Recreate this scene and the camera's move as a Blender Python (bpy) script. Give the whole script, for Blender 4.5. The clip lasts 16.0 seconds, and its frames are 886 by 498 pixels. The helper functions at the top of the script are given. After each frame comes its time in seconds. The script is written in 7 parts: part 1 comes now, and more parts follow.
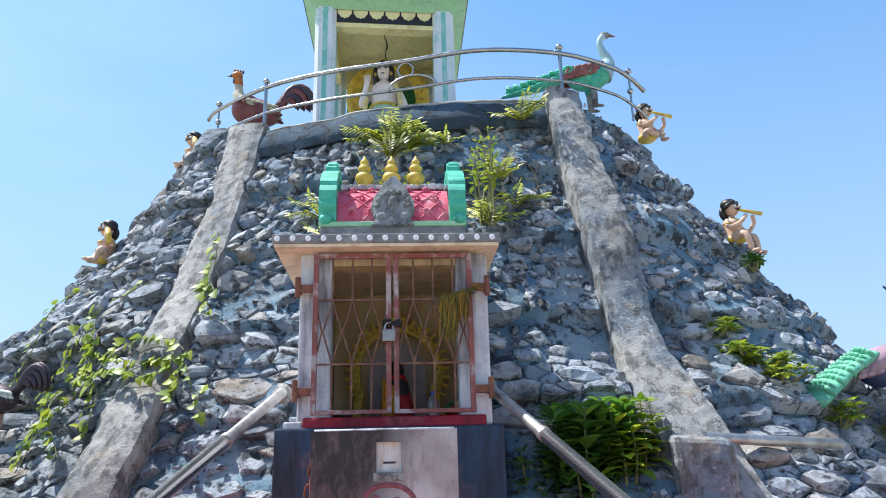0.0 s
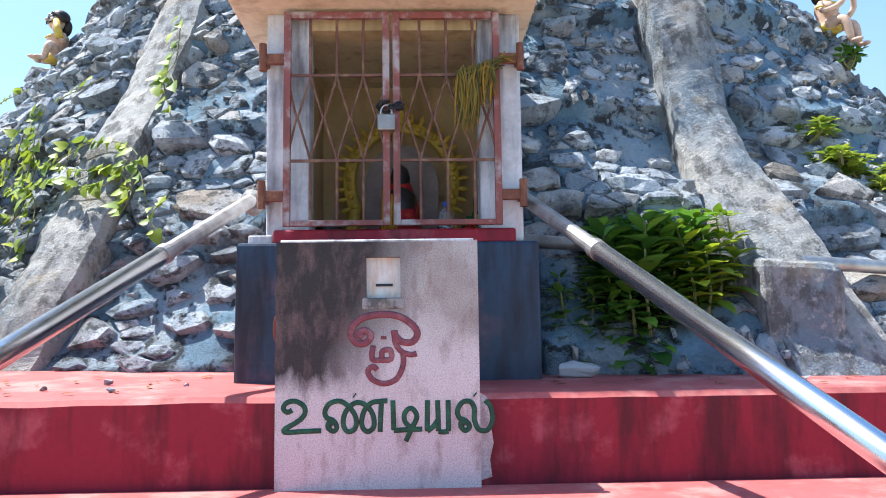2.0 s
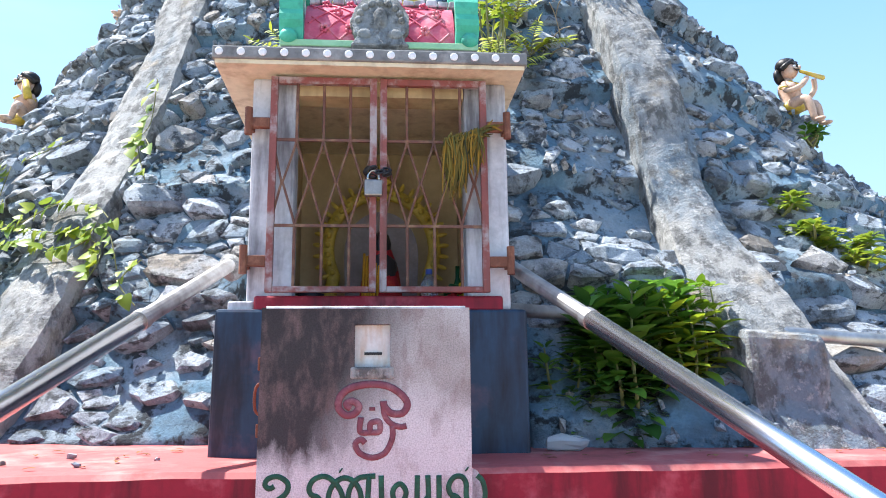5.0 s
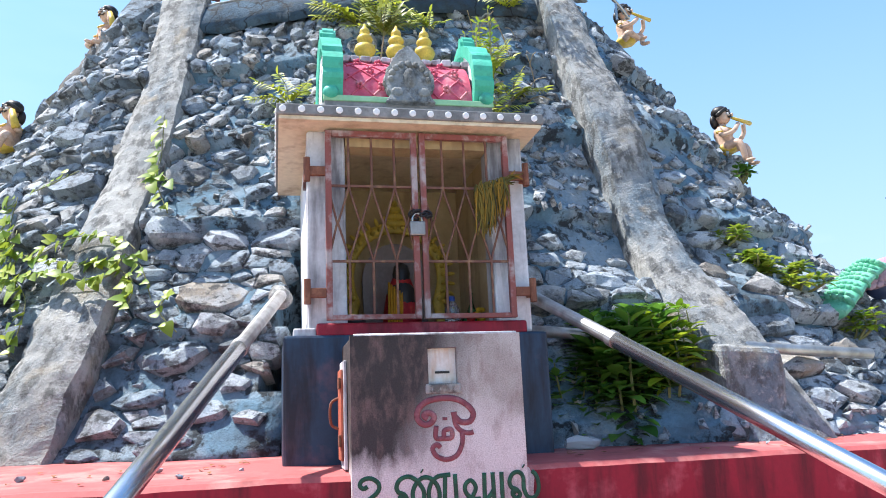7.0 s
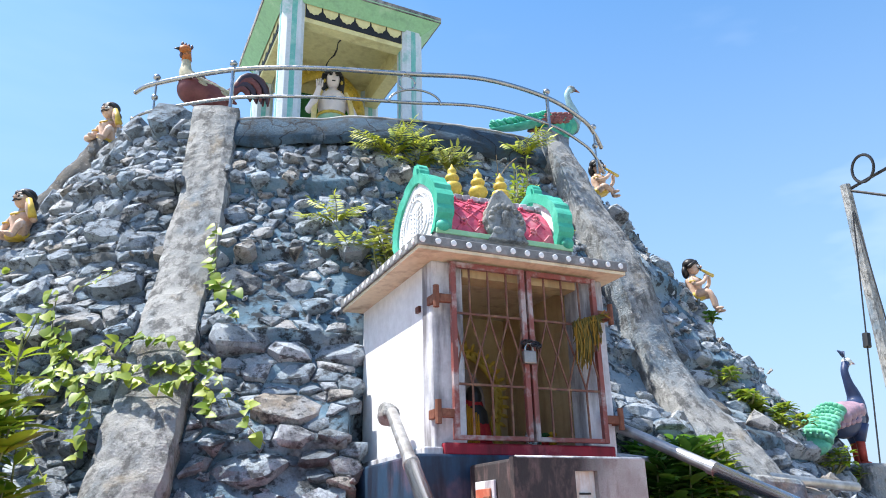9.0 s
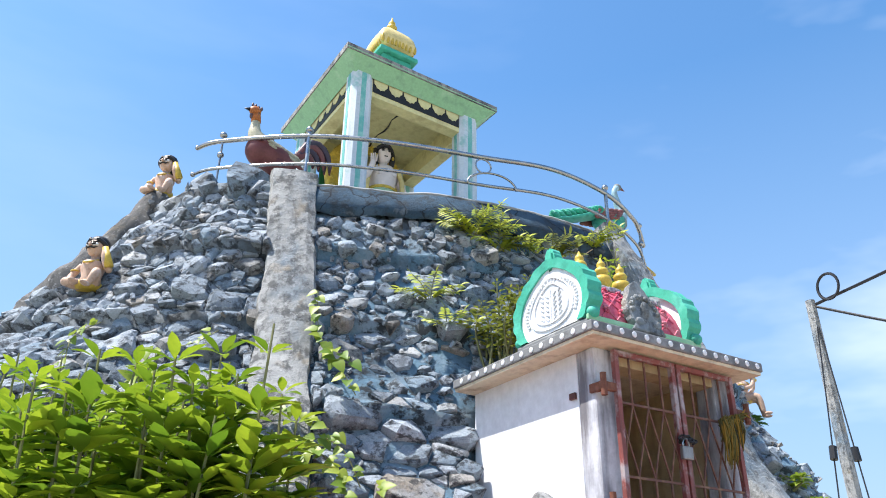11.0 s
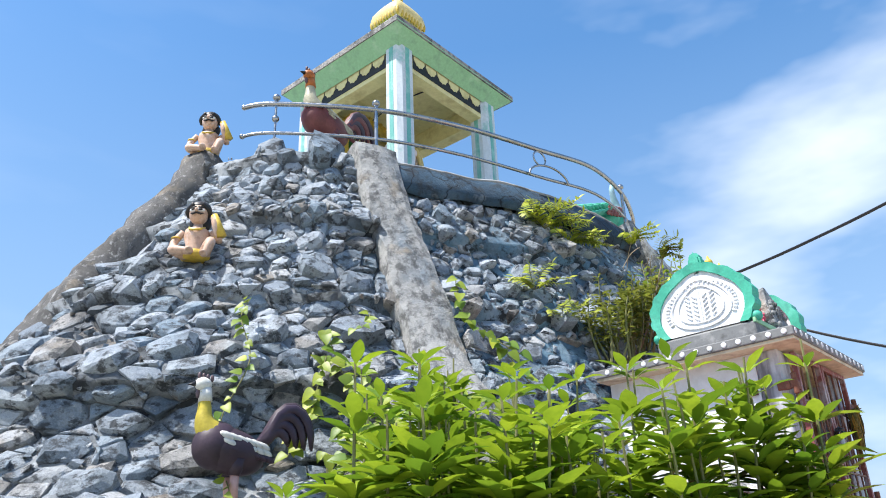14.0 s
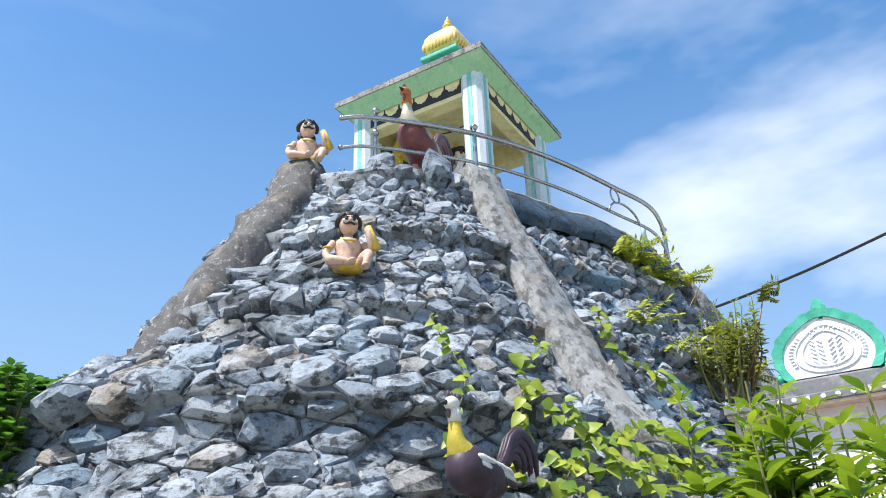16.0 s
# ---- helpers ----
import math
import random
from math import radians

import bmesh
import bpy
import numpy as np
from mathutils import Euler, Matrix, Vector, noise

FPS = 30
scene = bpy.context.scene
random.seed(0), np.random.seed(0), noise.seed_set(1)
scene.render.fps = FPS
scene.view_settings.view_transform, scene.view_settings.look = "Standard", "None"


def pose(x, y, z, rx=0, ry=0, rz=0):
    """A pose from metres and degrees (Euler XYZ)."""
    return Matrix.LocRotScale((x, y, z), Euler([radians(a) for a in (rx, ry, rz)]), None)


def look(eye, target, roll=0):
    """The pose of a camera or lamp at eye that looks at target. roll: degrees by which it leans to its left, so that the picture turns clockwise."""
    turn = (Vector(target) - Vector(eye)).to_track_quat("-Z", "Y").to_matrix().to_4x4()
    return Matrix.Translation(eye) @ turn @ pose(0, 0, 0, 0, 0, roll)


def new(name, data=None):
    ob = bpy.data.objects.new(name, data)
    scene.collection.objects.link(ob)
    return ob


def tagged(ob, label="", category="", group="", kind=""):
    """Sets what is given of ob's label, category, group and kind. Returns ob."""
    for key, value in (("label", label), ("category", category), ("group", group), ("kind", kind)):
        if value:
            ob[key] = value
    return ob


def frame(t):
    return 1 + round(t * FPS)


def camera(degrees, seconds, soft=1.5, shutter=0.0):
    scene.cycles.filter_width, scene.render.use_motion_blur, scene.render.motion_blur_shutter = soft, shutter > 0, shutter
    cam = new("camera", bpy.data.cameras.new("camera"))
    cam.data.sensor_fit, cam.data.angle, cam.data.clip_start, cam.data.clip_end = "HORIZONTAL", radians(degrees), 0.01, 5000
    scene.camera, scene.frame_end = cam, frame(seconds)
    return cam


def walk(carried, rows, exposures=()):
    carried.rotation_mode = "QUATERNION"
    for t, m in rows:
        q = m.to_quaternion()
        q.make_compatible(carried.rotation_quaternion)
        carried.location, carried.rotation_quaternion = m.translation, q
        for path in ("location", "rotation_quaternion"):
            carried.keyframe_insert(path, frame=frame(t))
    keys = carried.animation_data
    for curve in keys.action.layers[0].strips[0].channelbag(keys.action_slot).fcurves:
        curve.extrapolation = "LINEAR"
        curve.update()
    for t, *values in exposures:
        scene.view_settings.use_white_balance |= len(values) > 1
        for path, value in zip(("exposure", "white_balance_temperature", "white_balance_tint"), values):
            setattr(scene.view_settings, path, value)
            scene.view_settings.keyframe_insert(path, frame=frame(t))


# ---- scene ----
cam = camera(60.0, 16.0, soft=1.0)
METRES, EYE, TILT, LEAN, TURN = 8.0, 1.5, 0.0, 0.0, -3.3
ROWS = [
    (0.0, 0.0, 0.0, 0.0, 0.46, 17.55, 1.45),
    (0.5, -0.0028, 0.0341, 0.001, 1.34, 14.49, 1.26),
    (1.0, -0.0071, 0.0689, -0.0012, 2.02, 11.25, 1.04),
    (1.5, 0.0023, 0.0998, -0.0029, 2.14, 8.3, 0.92),
    (2.0, -0.0001, 0.1228, -0.0035, 1.7, 6.28, 0.82),
    (2.5, -0.0124, 0.1419, -0.0023, 1.11, 5.79, 0.68),
    (3.0, -0.0118, 0.1465, -0.003, 0.54, 6.92, 0.73),
    (3.5, -0.008, 0.1453, -0.004, 0.3, 8.92, 0.89),
    (4.0, -0.006, 0.1439, -0.0033, 0.39, 10.71, 0.78),
    (6.5, -0.0566, 0.0874, -0.0038, -7.0, 11.68, 1.67),
    (7.0, -0.0833, 0.0773, -0.0027, -8.78, 12.12, 2.4),
    (7.5, -0.1194, 0.0757, -0.0004, -11.96, 13.79, 1.96),
    (8.0, -0.1563, 0.0849, 0.0012, -16.35, 16.53, 0.15),
    (8.5, -0.1971, 0.0814, -0.0015, -20.75, 18.55, 0.43),
    (9.0, -0.2351, 0.0762, -0.0002, -21.06, 20.19, 1.36),
    (11.5, -0.3921, 0.1554, 0.0011, -29.55, 26.75, -0.4),
    (12.0, -0.4284, 0.1679, 0.0035, -30.25, 26.29, 0.72),
    (12.5, -0.4616, 0.1962, 0.0058, -33.04, 25.41, 2.14),
    (13.0, -0.5016, 0.219, 0.0095, -37.06, 24.73, 2.9),
    (13.5, -0.5342, 0.2453, 0.0113, -40.89, 24.33, 2.68),
    (14.0, -0.5654, 0.2778, 0.0146, -44.0, 24.02, 2.19),
    (14.5, -0.6041, 0.3074, 0.0148, -46.61, 23.91, 1.88),
    (15.0, -0.6314, 0.3462, 0.0134, -48.95, 24.27, 2.01),
    (15.5, -0.655, 0.384, 0.0183, -51.24, 25.04, 2.18),
    (16.0, -0.684, 0.4233, 0.0194, -53.58, 25.97, 2.06),
]
walk(cam, [(t, pose(0, 0, EYE, TILT, LEAN, TURN) @ pose(METRES * x, METRES * y, METRES * z, 90 + pitch, roll, yaw)) for t, x, y, z, yaw, pitch, roll in ROWS],
     [(0.0, 0.88), (1.5, 1.08), (2.0, 1.22), (3.0, 1.42), (4.0, 1.45), (6.5, 1.25), (9.0, 1.0), (11.5, 0.87), (16.0, 0.74)])

# ---- light ----
SUN_DIR = Vector((-0.43, 0.14, 0.89)).normalized()
world = bpy.data.worlds.new("sky")
scene.world = world
world.use_nodes = True
wn, wl = world.node_tree.nodes, world.node_tree.links
wn.clear()
sky = wn.new("ShaderNodeTexSky")
sky.sky_type, sky.sun_disc = "NISHITA", False
sky.sun_elevation = math.asin(SUN_DIR.z)
sky.sun_rotation = math.atan2(SUN_DIR.x, SUN_DIR.y)
sky.air_density, sky.dust_density, sky.ozone_density = 1.0, 0.9, 3.0
# thin streaky clouds laid over the sky by direction
tc = wn.new("ShaderNodeTexCoord")
mp = wn.new("ShaderNodeMapping")
mp.inputs["Scale"].default_value = (1.0, 1.6, 4.2)
mp.inputs["Rotation"].default_value = (0.35, 0.15, 0.3)
mp.inputs["Location"].default_value = (0.35, 0.1, 0.25)
cn = wn.new("ShaderNodeTexNoise")
cn.inputs["Scale"].default_value, cn.inputs["Detail"].default_value, cn.inputs["Roughness"].default_value = 1.35, 5.0, 0.52
cr = wn.new("ShaderNodeValToRGB")
cr.color_ramp.elements[0].position, cr.color_ramp.elements[1].position = 0.46, 0.8
# clouds gather towards the east
sep = wn.new("ShaderNodeSeparateXYZ")
east = wn.new("ShaderNodeMapRange")
east.inputs["From Min"].default_value, east.inputs["From Max"].default_value = 0.55, 0.95
east.inputs["To Min"].default_value, east.inputs["To Max"].default_value = 0.12, 1.0
mulc = wn.new("ShaderNodeMath")
mulc.operation = "MULTIPLY"
mixc = wn.new("ShaderNodeMix")
mixc.data_type = "RGBA"
mixc.inputs["B"].default_value = (5.4, 5.7, 6.1, 1)
hue = wn.new("ShaderNodeHueSaturation")
hue.inputs["Hue"].default_value = 0.495
hue.inputs["Saturation"].default_value, hue.inputs["Value"].default_value = 1.2, 1.02
bg = wn.new("ShaderNodeBackground")
bg.inputs["Strength"].default_value = 0.15
wo = wn.new("ShaderNodeOutputWorld")
wl.new(tc.outputs["Generated"], mp.inputs["Vector"])
wl.new(mp.outputs["Vector"], cn.inputs["Vector"])
wl.new(cn.outputs["Fac"], cr.inputs["Fac"])
wl.new(tc.outputs["Generated"], sep.inputs["Vector"])
wl.new(sep.outputs["X"], east.inputs["Value"])
wl.new(cr.outputs["Color"], mulc.inputs[0])
wl.new(east.outputs["Result"], mulc.inputs[1])
wl.new(sky.outputs["Color"], hue.inputs["Color"])
# paler, hazier blue towards the horizon
low = wn.new("ShaderNodeMapRange")
low.inputs["From Min"].default_value, low.inputs["From Max"].default_value = 0.02, 0.62
low.inputs["To Min"].default_value, low.inputs["To Max"].default_value = 0.9, 0.0
haze = wn.new("ShaderNodeMix")
haze.data_type = "RGBA"
haze.inputs["B"].default_value = (1.75, 2.35, 3.3, 1)
wl.new(sep.outputs["Z"], low.inputs["Value"])
wl.new(low.outputs["Result"], haze.inputs["Factor"])
wl.new(hue.outputs["Color"], haze.inputs["A"])
wl.new(haze.outputs["Result"], mixc.inputs["A"])
wl.new(mulc.outputs["Value"], mixc.inputs["Factor"])
wl.new(mixc.outputs["Result"], bg.inputs["Color"])
wl.new(bg.outputs["Background"], wo.inputs["Surface"])
sun = new("sun", bpy.data.lights.new("sun", "SUN"))
sun.data.energy, sun.data.angle, sun.data.color = 5.0, radians(0.53), (1.0, 0.96, 0.9)
sun.matrix_world = look(SUN_DIR * 30, (0, 0, 0))


# ---- materials ----
class Mat:
    """Small node builder: a principled material on object coordinates."""

    def __init__(self, name, rough=0.7, metal=0.0, spec=0.35):
        self.m = bpy.data.materials.new(name)
        self.m.use_nodes = True
        self.n, self.l = self.m.node_tree.nodes, self.m.node_tree.links
        self.b = self.n["Principled BSDF"]
        self.b.inputs["Roughness"].default_value = rough
        self.b.inputs["Metallic"].default_value = metal
        self.b.inputs["Specular IOR Level"].default_value = spec
        self.tc = self.n.new("ShaderNodeTexCoord")
        self.h = None

    def noise(self, scale, detail=4.0, rough=0.55, stretch=(1, 1, 1), kind="noise"):
        mp = self.n.new("ShaderNodeMapping")
        mp.inputs["Scale"].default_value = stretch
        self.l.new(self.tc.outputs["Object"], mp.inputs["Vector"])
        t = self.n.new({"noise": "ShaderNodeTexNoise", "voronoi": "ShaderNodeTexVoronoi"}[kind])
        t.inputs["Scale"].default_value = scale
        if kind == "noise":
            t.inputs["Detail"].default_value, t.inputs["Roughness"].default_value = detail, rough
        self.l.new(mp.outputs["Vector"], t.inputs["Vector"])
        return t.outputs["Fac"] if kind == "noise" else t.outputs["Distance"]

    def cracks(self, scale, vec_noise=0.25, rnd=None, size=1.0):
        """Dark joint lines: distance to the edges of warped cells."""
        n = self.n.new("ShaderNodeTexNoise")
        n.inputs["Scale"].default_value, n.inputs["Detail"].default_value = scale * size * 1.3, 4.0
        self.l.new(self.tc.outputs["Object"], n.inputs["Vector"])
        v = self.n.new("ShaderNodeVectorMath")
        v.operation = "MULTIPLY_ADD"
        v.inputs[1].default_value = [vec_noise / (scale * size) * 4] * 3
        self.l.new(n.outputs["Color"], v.inputs[0])
        self.l.new(self.tc.outputs["Object"], v.inputs[2])
        t = self.n.new("ShaderNodeTexVoronoi")
        t.voronoi_dimensions, t.feature = "4D", "DISTANCE_TO_EDGE"
        t.inputs["Scale"].default_value = scale * size
        self.l.new(v.outputs["Vector"], t.inputs["Vector"])
        if rnd is not None:
            self.l.new(self.math("MULTIPLY", rnd, 29.0), t.inputs["W"])
        return t.outputs["Distance"]

    def grime(self, scale, stretch):
        """Noise over the whole place, not piece by piece: soot and painted crevice shade."""
        g = self.n.new("ShaderNodeNewGeometry")
        mp = self.n.new("ShaderNodeMapping")
        mp.inputs["Scale"].default_value = stretch
        self.l.new(g.outputs["Position"], mp.inputs["Vector"])
        t = self.n.new("ShaderNodeTexNoise")
        t.inputs["Scale"].default_value, t.inputs["Detail"].default_value, t.inputs["Roughness"].default_value = scale, 7.0, 0.66
        self.l.new(mp.outputs["Vector"], t.inputs["Vector"])
        return t.outputs["Fac"]

    def ramp(self, fac, *stops):
        r = self.n.new("ShaderNodeValToRGB")
        e = r.color_ramp.elements
        while len(e) < len(stops):
            e.new(0.5)
        for k, (p, c) in zip(e, stops):
            k.position, k.color = p, ((c, c, c, 1) if isinstance(c, float) else (*c, 1))
        self.l.new(fac, r.inputs["Fac"])
        return r.outputs["Color"]

    def mix(self, fac, a, b, how="MIX"):
        x = self.n.new("ShaderNodeMix")
        x.data_type, x.blend_type = "RGBA", how
        for key, v in (("Factor", fac), ("A", a), ("B", b)):
            if isinstance(v, (float, int)):
                x.inputs[key].default_value = v
            elif isinstance(v, tuple):
                x.inputs[key].default_value = (*v, 1)
            else:
                self.l.new(v, x.inputs[key])
        return x.outputs["Result"]

    def math(self, how, a, b):
        x = self.n.new("ShaderNodeMath")
        x.operation = how
        for k, v in enumerate((a, b)):
            if isinstance(v, (float, int)):
                x.inputs[k].default_value = v
            else:
                self.l.new(v, x.inputs[k])
        return x.outputs["Value"]

    def axis(self, name):
        s = self.n.new("ShaderNodeSeparateXYZ")
        self.l.new(self.tc.outputs["Object"], s.inputs["Vector"])
        return s.outputs[name]

    def island(self):
        g = self.n.new("ShaderNodeNewGeometry")
        return g.outputs["Random Per Island"]

    def each(self):
        o = self.n.new("ShaderNodeObjectInfo")
        return o.outputs["Random"]

    def color(self, c):
        if isinstance(c, tuple):
            self.b.inputs["Base Color"].default_value = (*c, 1)
        else:
            self.l.new(c, self.b.inputs["Base Color"])
        return self

    def rough(self, c):
        self.l.new(c, self.b.inputs["Roughness"])
        return self

    def bump(self, height, dist=0.01, strength=0.6):
        b = self.n.new("ShaderNodeBump")
        b.inputs["Distance"].default_value, b.inputs["Strength"].default_value = dist, strength
        self.l.new(height, b.inputs["Height"])
        self.l.new(b.outputs["Normal"], self.b.inputs["Normal"])
        return self


def painted(name, base, worn, stain, rough=0.6, amount=0.5, scale=6.0, streak=True, dirt=0.52):
    """Weathered paint: base colour, patches worn to another colour, running stains."""
    m = Mat(name, rough)
    big = m.noise(scale, 6, 0.62)
    fine = m.noise(scale * 9, 5, 0.65)
    run = m.noise(scale * 2.2, 5, 0.6, (1, 1, 0.16) if streak else (1, 1, 1))
    c = m.mix(m.ramp(big, (amount, 0.0), (amount + 0.12, 1.0)), base, worn)
    c = m.mix(m.ramp(run, (dirt, 0.0), (dirt + 0.2, 0.88)), c, stain)
    c = m.mix(0.35, c, m.ramp(fine, (0.3, (0.55, 0.55, 0.55)), (0.7, (1.0, 1.0, 1.0))), "MULTIPLY")
    m.color(c)
    m.bump(m.math("ADD", m.math("MULTIPLY", big, 0.6), m.math("MULTIPLY", fine, 0.4)), 0.006, 0.5)
    return m.m


def plain(name, c, rough=0.6, vary=0.25, scale=14.0, metal=0.0):
    m = Mat(name, rough, metal)
    n1, n2 = m.noise(scale, 4), m.noise(scale * 6, 3)
    dark, light = tuple(v * (1 - vary) for v in c), tuple(min(1, v * (1 + vary * 0.6)) for v in c)
    m.color(m.mix(m.ramp(n2, (0.35, 0.0), (0.7, 0.6)), m.ramp(n1, (0.3, dark), (0.7, light)), dark))
    m.bump(n2, 0.003, 0.3)
    return m.m


def rock_material(name, seed, size):
    """Grey quarry stone: cool grey, bleached and sooty patches, crevice shade in the colour, different from stone to
    stone; size is the stone's unit in metres.
    """
    m = Mat(name, 0.85, 0.0, 0.25)
    rnd = seed(m)

    def grain(scale, detail, rough):
        t = m.n.new("ShaderNodeTexNoise")
        t.noise_dimensions = "4D"
        t.inputs["Scale"].default_value, t.inputs["Detail"].default_value, t.inputs["Roughness"].default_value = scale * size, detail, rough
        m.l.new(m.tc.outputs["Object"], t.inputs["Vector"])
        m.l.new(m.math("MULTIPLY", rnd, 37.0), t.inputs["W"])
        return t.outputs["Fac"]

    n0, n1, n2, n3 = grain(5, 4, 0.6), grain(14, 6, 0.66), grain(45, 6, 0.7), grain(150, 4, 0.7)
    c = m.ramp(rnd, (0.0, (0.16, 0.21, 0.265)), (0.2, (0.34, 0.39, 0.45)), (0.45, (0.48, 0.53, 0.59)), (0.6, (0.22, 0.3, 0.375)), (0.78, (0.42, 0.47, 0.52)), (0.88, (0.34, 0.3, 0.255)), (1.0, (0.62, 0.66, 0.7)))
    c = m.mix(m.ramp(n0, (0.5, 0.0), (0.62, 0.55)), c, (0.56, 0.61, 0.67))
    c = m.mix(m.ramp(n1, (0.54, 0.0), (0.64, 0.8)), c, (0.06, 0.066, 0.075))
    c = m.mix(m.ramp(n2, (0.57, 0.0), (0.66, 0.5)), c, (0.6, 0.63, 0.66))
    c = m.mix(m.ramp(grain(8, 4, 0.6), (0.62, 0.0), (0.72, 0.6)), c, (0.24, 0.18, 0.12))
    # soot and lichen that run over stones and joints alike
    c = m.mix(m.ramp(m.grime(2.6, (1, 1, 0.55)), (0.52, 0.0), (0.66, 0.75)), c, (0.055, 0.06, 0.066))
    # fine dark flecks put the shade of crevices into the stone colour
    c = m.mix(m.ramp(m.grime(13, (1, 1, 1.6)), (0.525, 0.0), (0.6, 0.85)), c, (0.05, 0.054, 0.06))
    c = m.mix(0.55, c, m.ramp(n3, (0.35, (0.42, 0.42, 0.42)), (0.65, (1.0, 1.0, 1.0))), "MULTIPLY")
    m.color(c)
    m.bump(m.math("ADD", m.math("MULTIPLY", n1, 0.5), m.math("ADD", m.math("MULTIPLY", n2, 0.4), m.math("MULTIPLY", n3, 0.2))), 0.04, 1.0)
    return m.m


M_STONE = rock_material("quarry_stone", lambda m: m.each(), 1.0)
M_RUBBLE = rock_material("quarry_rubble", lambda m: m.island(), 1.0)


def mortar_material():
    m = Mat("blue_grey_mortar", 0.88, 0, 0.2)
    n1, n2, n3 = m.noise(1.7, 6, 0.6), m.noise(11, 7, 0.66), m.noise(60, 5, 0.7)
    blue = m.ramp(n1, (0.36, (0.1, 0.145, 0.185)), (0.48, (0.13, 0.23, 0.315)), (0.6, (0.27, 0.34, 0.4)), (0.75, (0.26, 0.23, 0.19)))
    grey = m.ramp(n1, (0.36, (0.09, 0.1, 0.112)), (0.48, (0.2, 0.22, 0.24)), (0.6, (0.38, 0.41, 0.44)), (0.78, (0.16, 0.14, 0.11)))
    # blue wash between the ribs and to the east, bare grey cement on the west shoulder, darkened for joint shade
    c = m.mix(m.ramp(m.math("ADD", m.math("MULTIPLY", m.axis("X"), 0.8), m.math("ADD", 1.4, m.math("MULTIPLY", n1, 0.6))), (0.2, 0.0), (0.7, 1.0)), grey, blue)
    # near-black blotches stand for the shade deep in the joints
    c = m.mix(m.ramp(n2, (0.505, 0.0), (0.585, 0.92)), c, (0.028, 0.031, 0.035))
    c = m.mix(m.ramp(m.grime(2.6, (1, 1, 0.55)), (0.52, 0.0), (0.66, 0.75)), c, (0.05, 0.054, 0.06))
    c = m.mix(m.ramp(m.noise(7, 6, 0.6), (0.6, 0.0), (0.7, 0.5)), c, (0.42, 0.46, 0.5))
    c = m.mix(0.5, c, m.ramp(n3, (0.3, (0.5, 0.5, 0.5)), (0.7, (1.0, 1.0, 1.0))), "MULTIPLY")
    m.color(c)
    m.bump(m.math("ADD", m.math("MULTIPLY", n2, 0.6), m.math("MULTIPLY", n3, 0.4)), 0.03, 1.0)
    return m.m


def cement_material(name, base=(0.37, 0.36, 0.34), blue=(0.22, 0.27, 0.31)):
    m = Mat(name, 0.85, 0, 0.25)
    n1, n2, n3 = m.noise(2.4, 5, 0.6, (1, 1, 0.5)), m.noise(13, 7, 0.68, (1, 1, 0.6)), m.noise(80, 5, 0.7)
    c = m.ramp(n1, (0.36, blue), (0.52, base), (0.7, tuple(v * 1.35 for v in base)))
    c = m.mix(m.ramp(n2, (0.48, 0.0), (0.6, 0.8)), c, (0.085, 0.085, 0.085))
    c = m.mix(m.ramp(m.noise(30, 6, 0.7), (0.55, 0.0), (0.65, 0.6)), c, (0.5, 0.5, 0.5))
    c = m.mix(m.ramp(m.noise(5, 5), (0.6, 0.0), (0.72, 0.6)), c, (0.36, 0.3, 0.22))
    c = m.mix(0.45, c, m.ramp(n3, (0.3, (0.55, 0.55, 0.55)), (0.7, (1.0, 1.0, 1.0))), "MULTIPLY")
    m.color(c)
    m.bump(m.math("ADD", m.math("MULTIPLY", n2, 0.6), m.math("MULTIPLY", n3, 0.4)), 0.03, 1.0)
    return m.m


M_MORTAR = mortar_material()
M_CEMENT = cement_material("weathered_cement", (0.345, 0.345, 0.335), (0.18, 0.23, 0.275))
M_DARKCEMENT = cement_material("sooty_cement", (0.14, 0.135, 0.13), (0.085, 0.09, 0.1))


def rim_material():
    m = Mat("blue_washed_cement", 0.88, 0, 0.2)
    n1, n2, n3 = m.noise(2.2, 6, 0.62), m.noise(9, 7, 0.68), m.noise(70, 5, 0.7)
    c = m.ramp(n1, (0.36, (0.04, 0.065, 0.095)), (0.5, (0.058, 0.105, 0.155)), (0.66, (0.1, 0.15, 0.2)))
    c = m.mix(m.ramp(n2, (0.48, 0.0), (0.6, 0.85)), c, (0.045, 0.055, 0.065))
    c = m.mix(m.ramp(m.noise(5, 6, 0.6), (0.6, 0.0), (0.7, 0.6)), c, (0.28, 0.32, 0.36))
    c = m.mix(m.ramp(m.cracks(2.6, 0.3), (0.0, 0.95), (0.022, 0.0)), c, (0.018, 0.02, 0.024))
    c = m.mix(0.5, c, m.ramp(n3, (0.3, (0.55, 0.55, 0.55)), (0.7, (1.0, 1.0, 1.0))), "MULTIPLY")
    m.color(c)
    m.bump(m.math("ADD", m.math("MULTIPLY", n2, 0.6), m.math("MULTIPLY", n3, 0.4)), 0.03, 1.0)
    return m.m


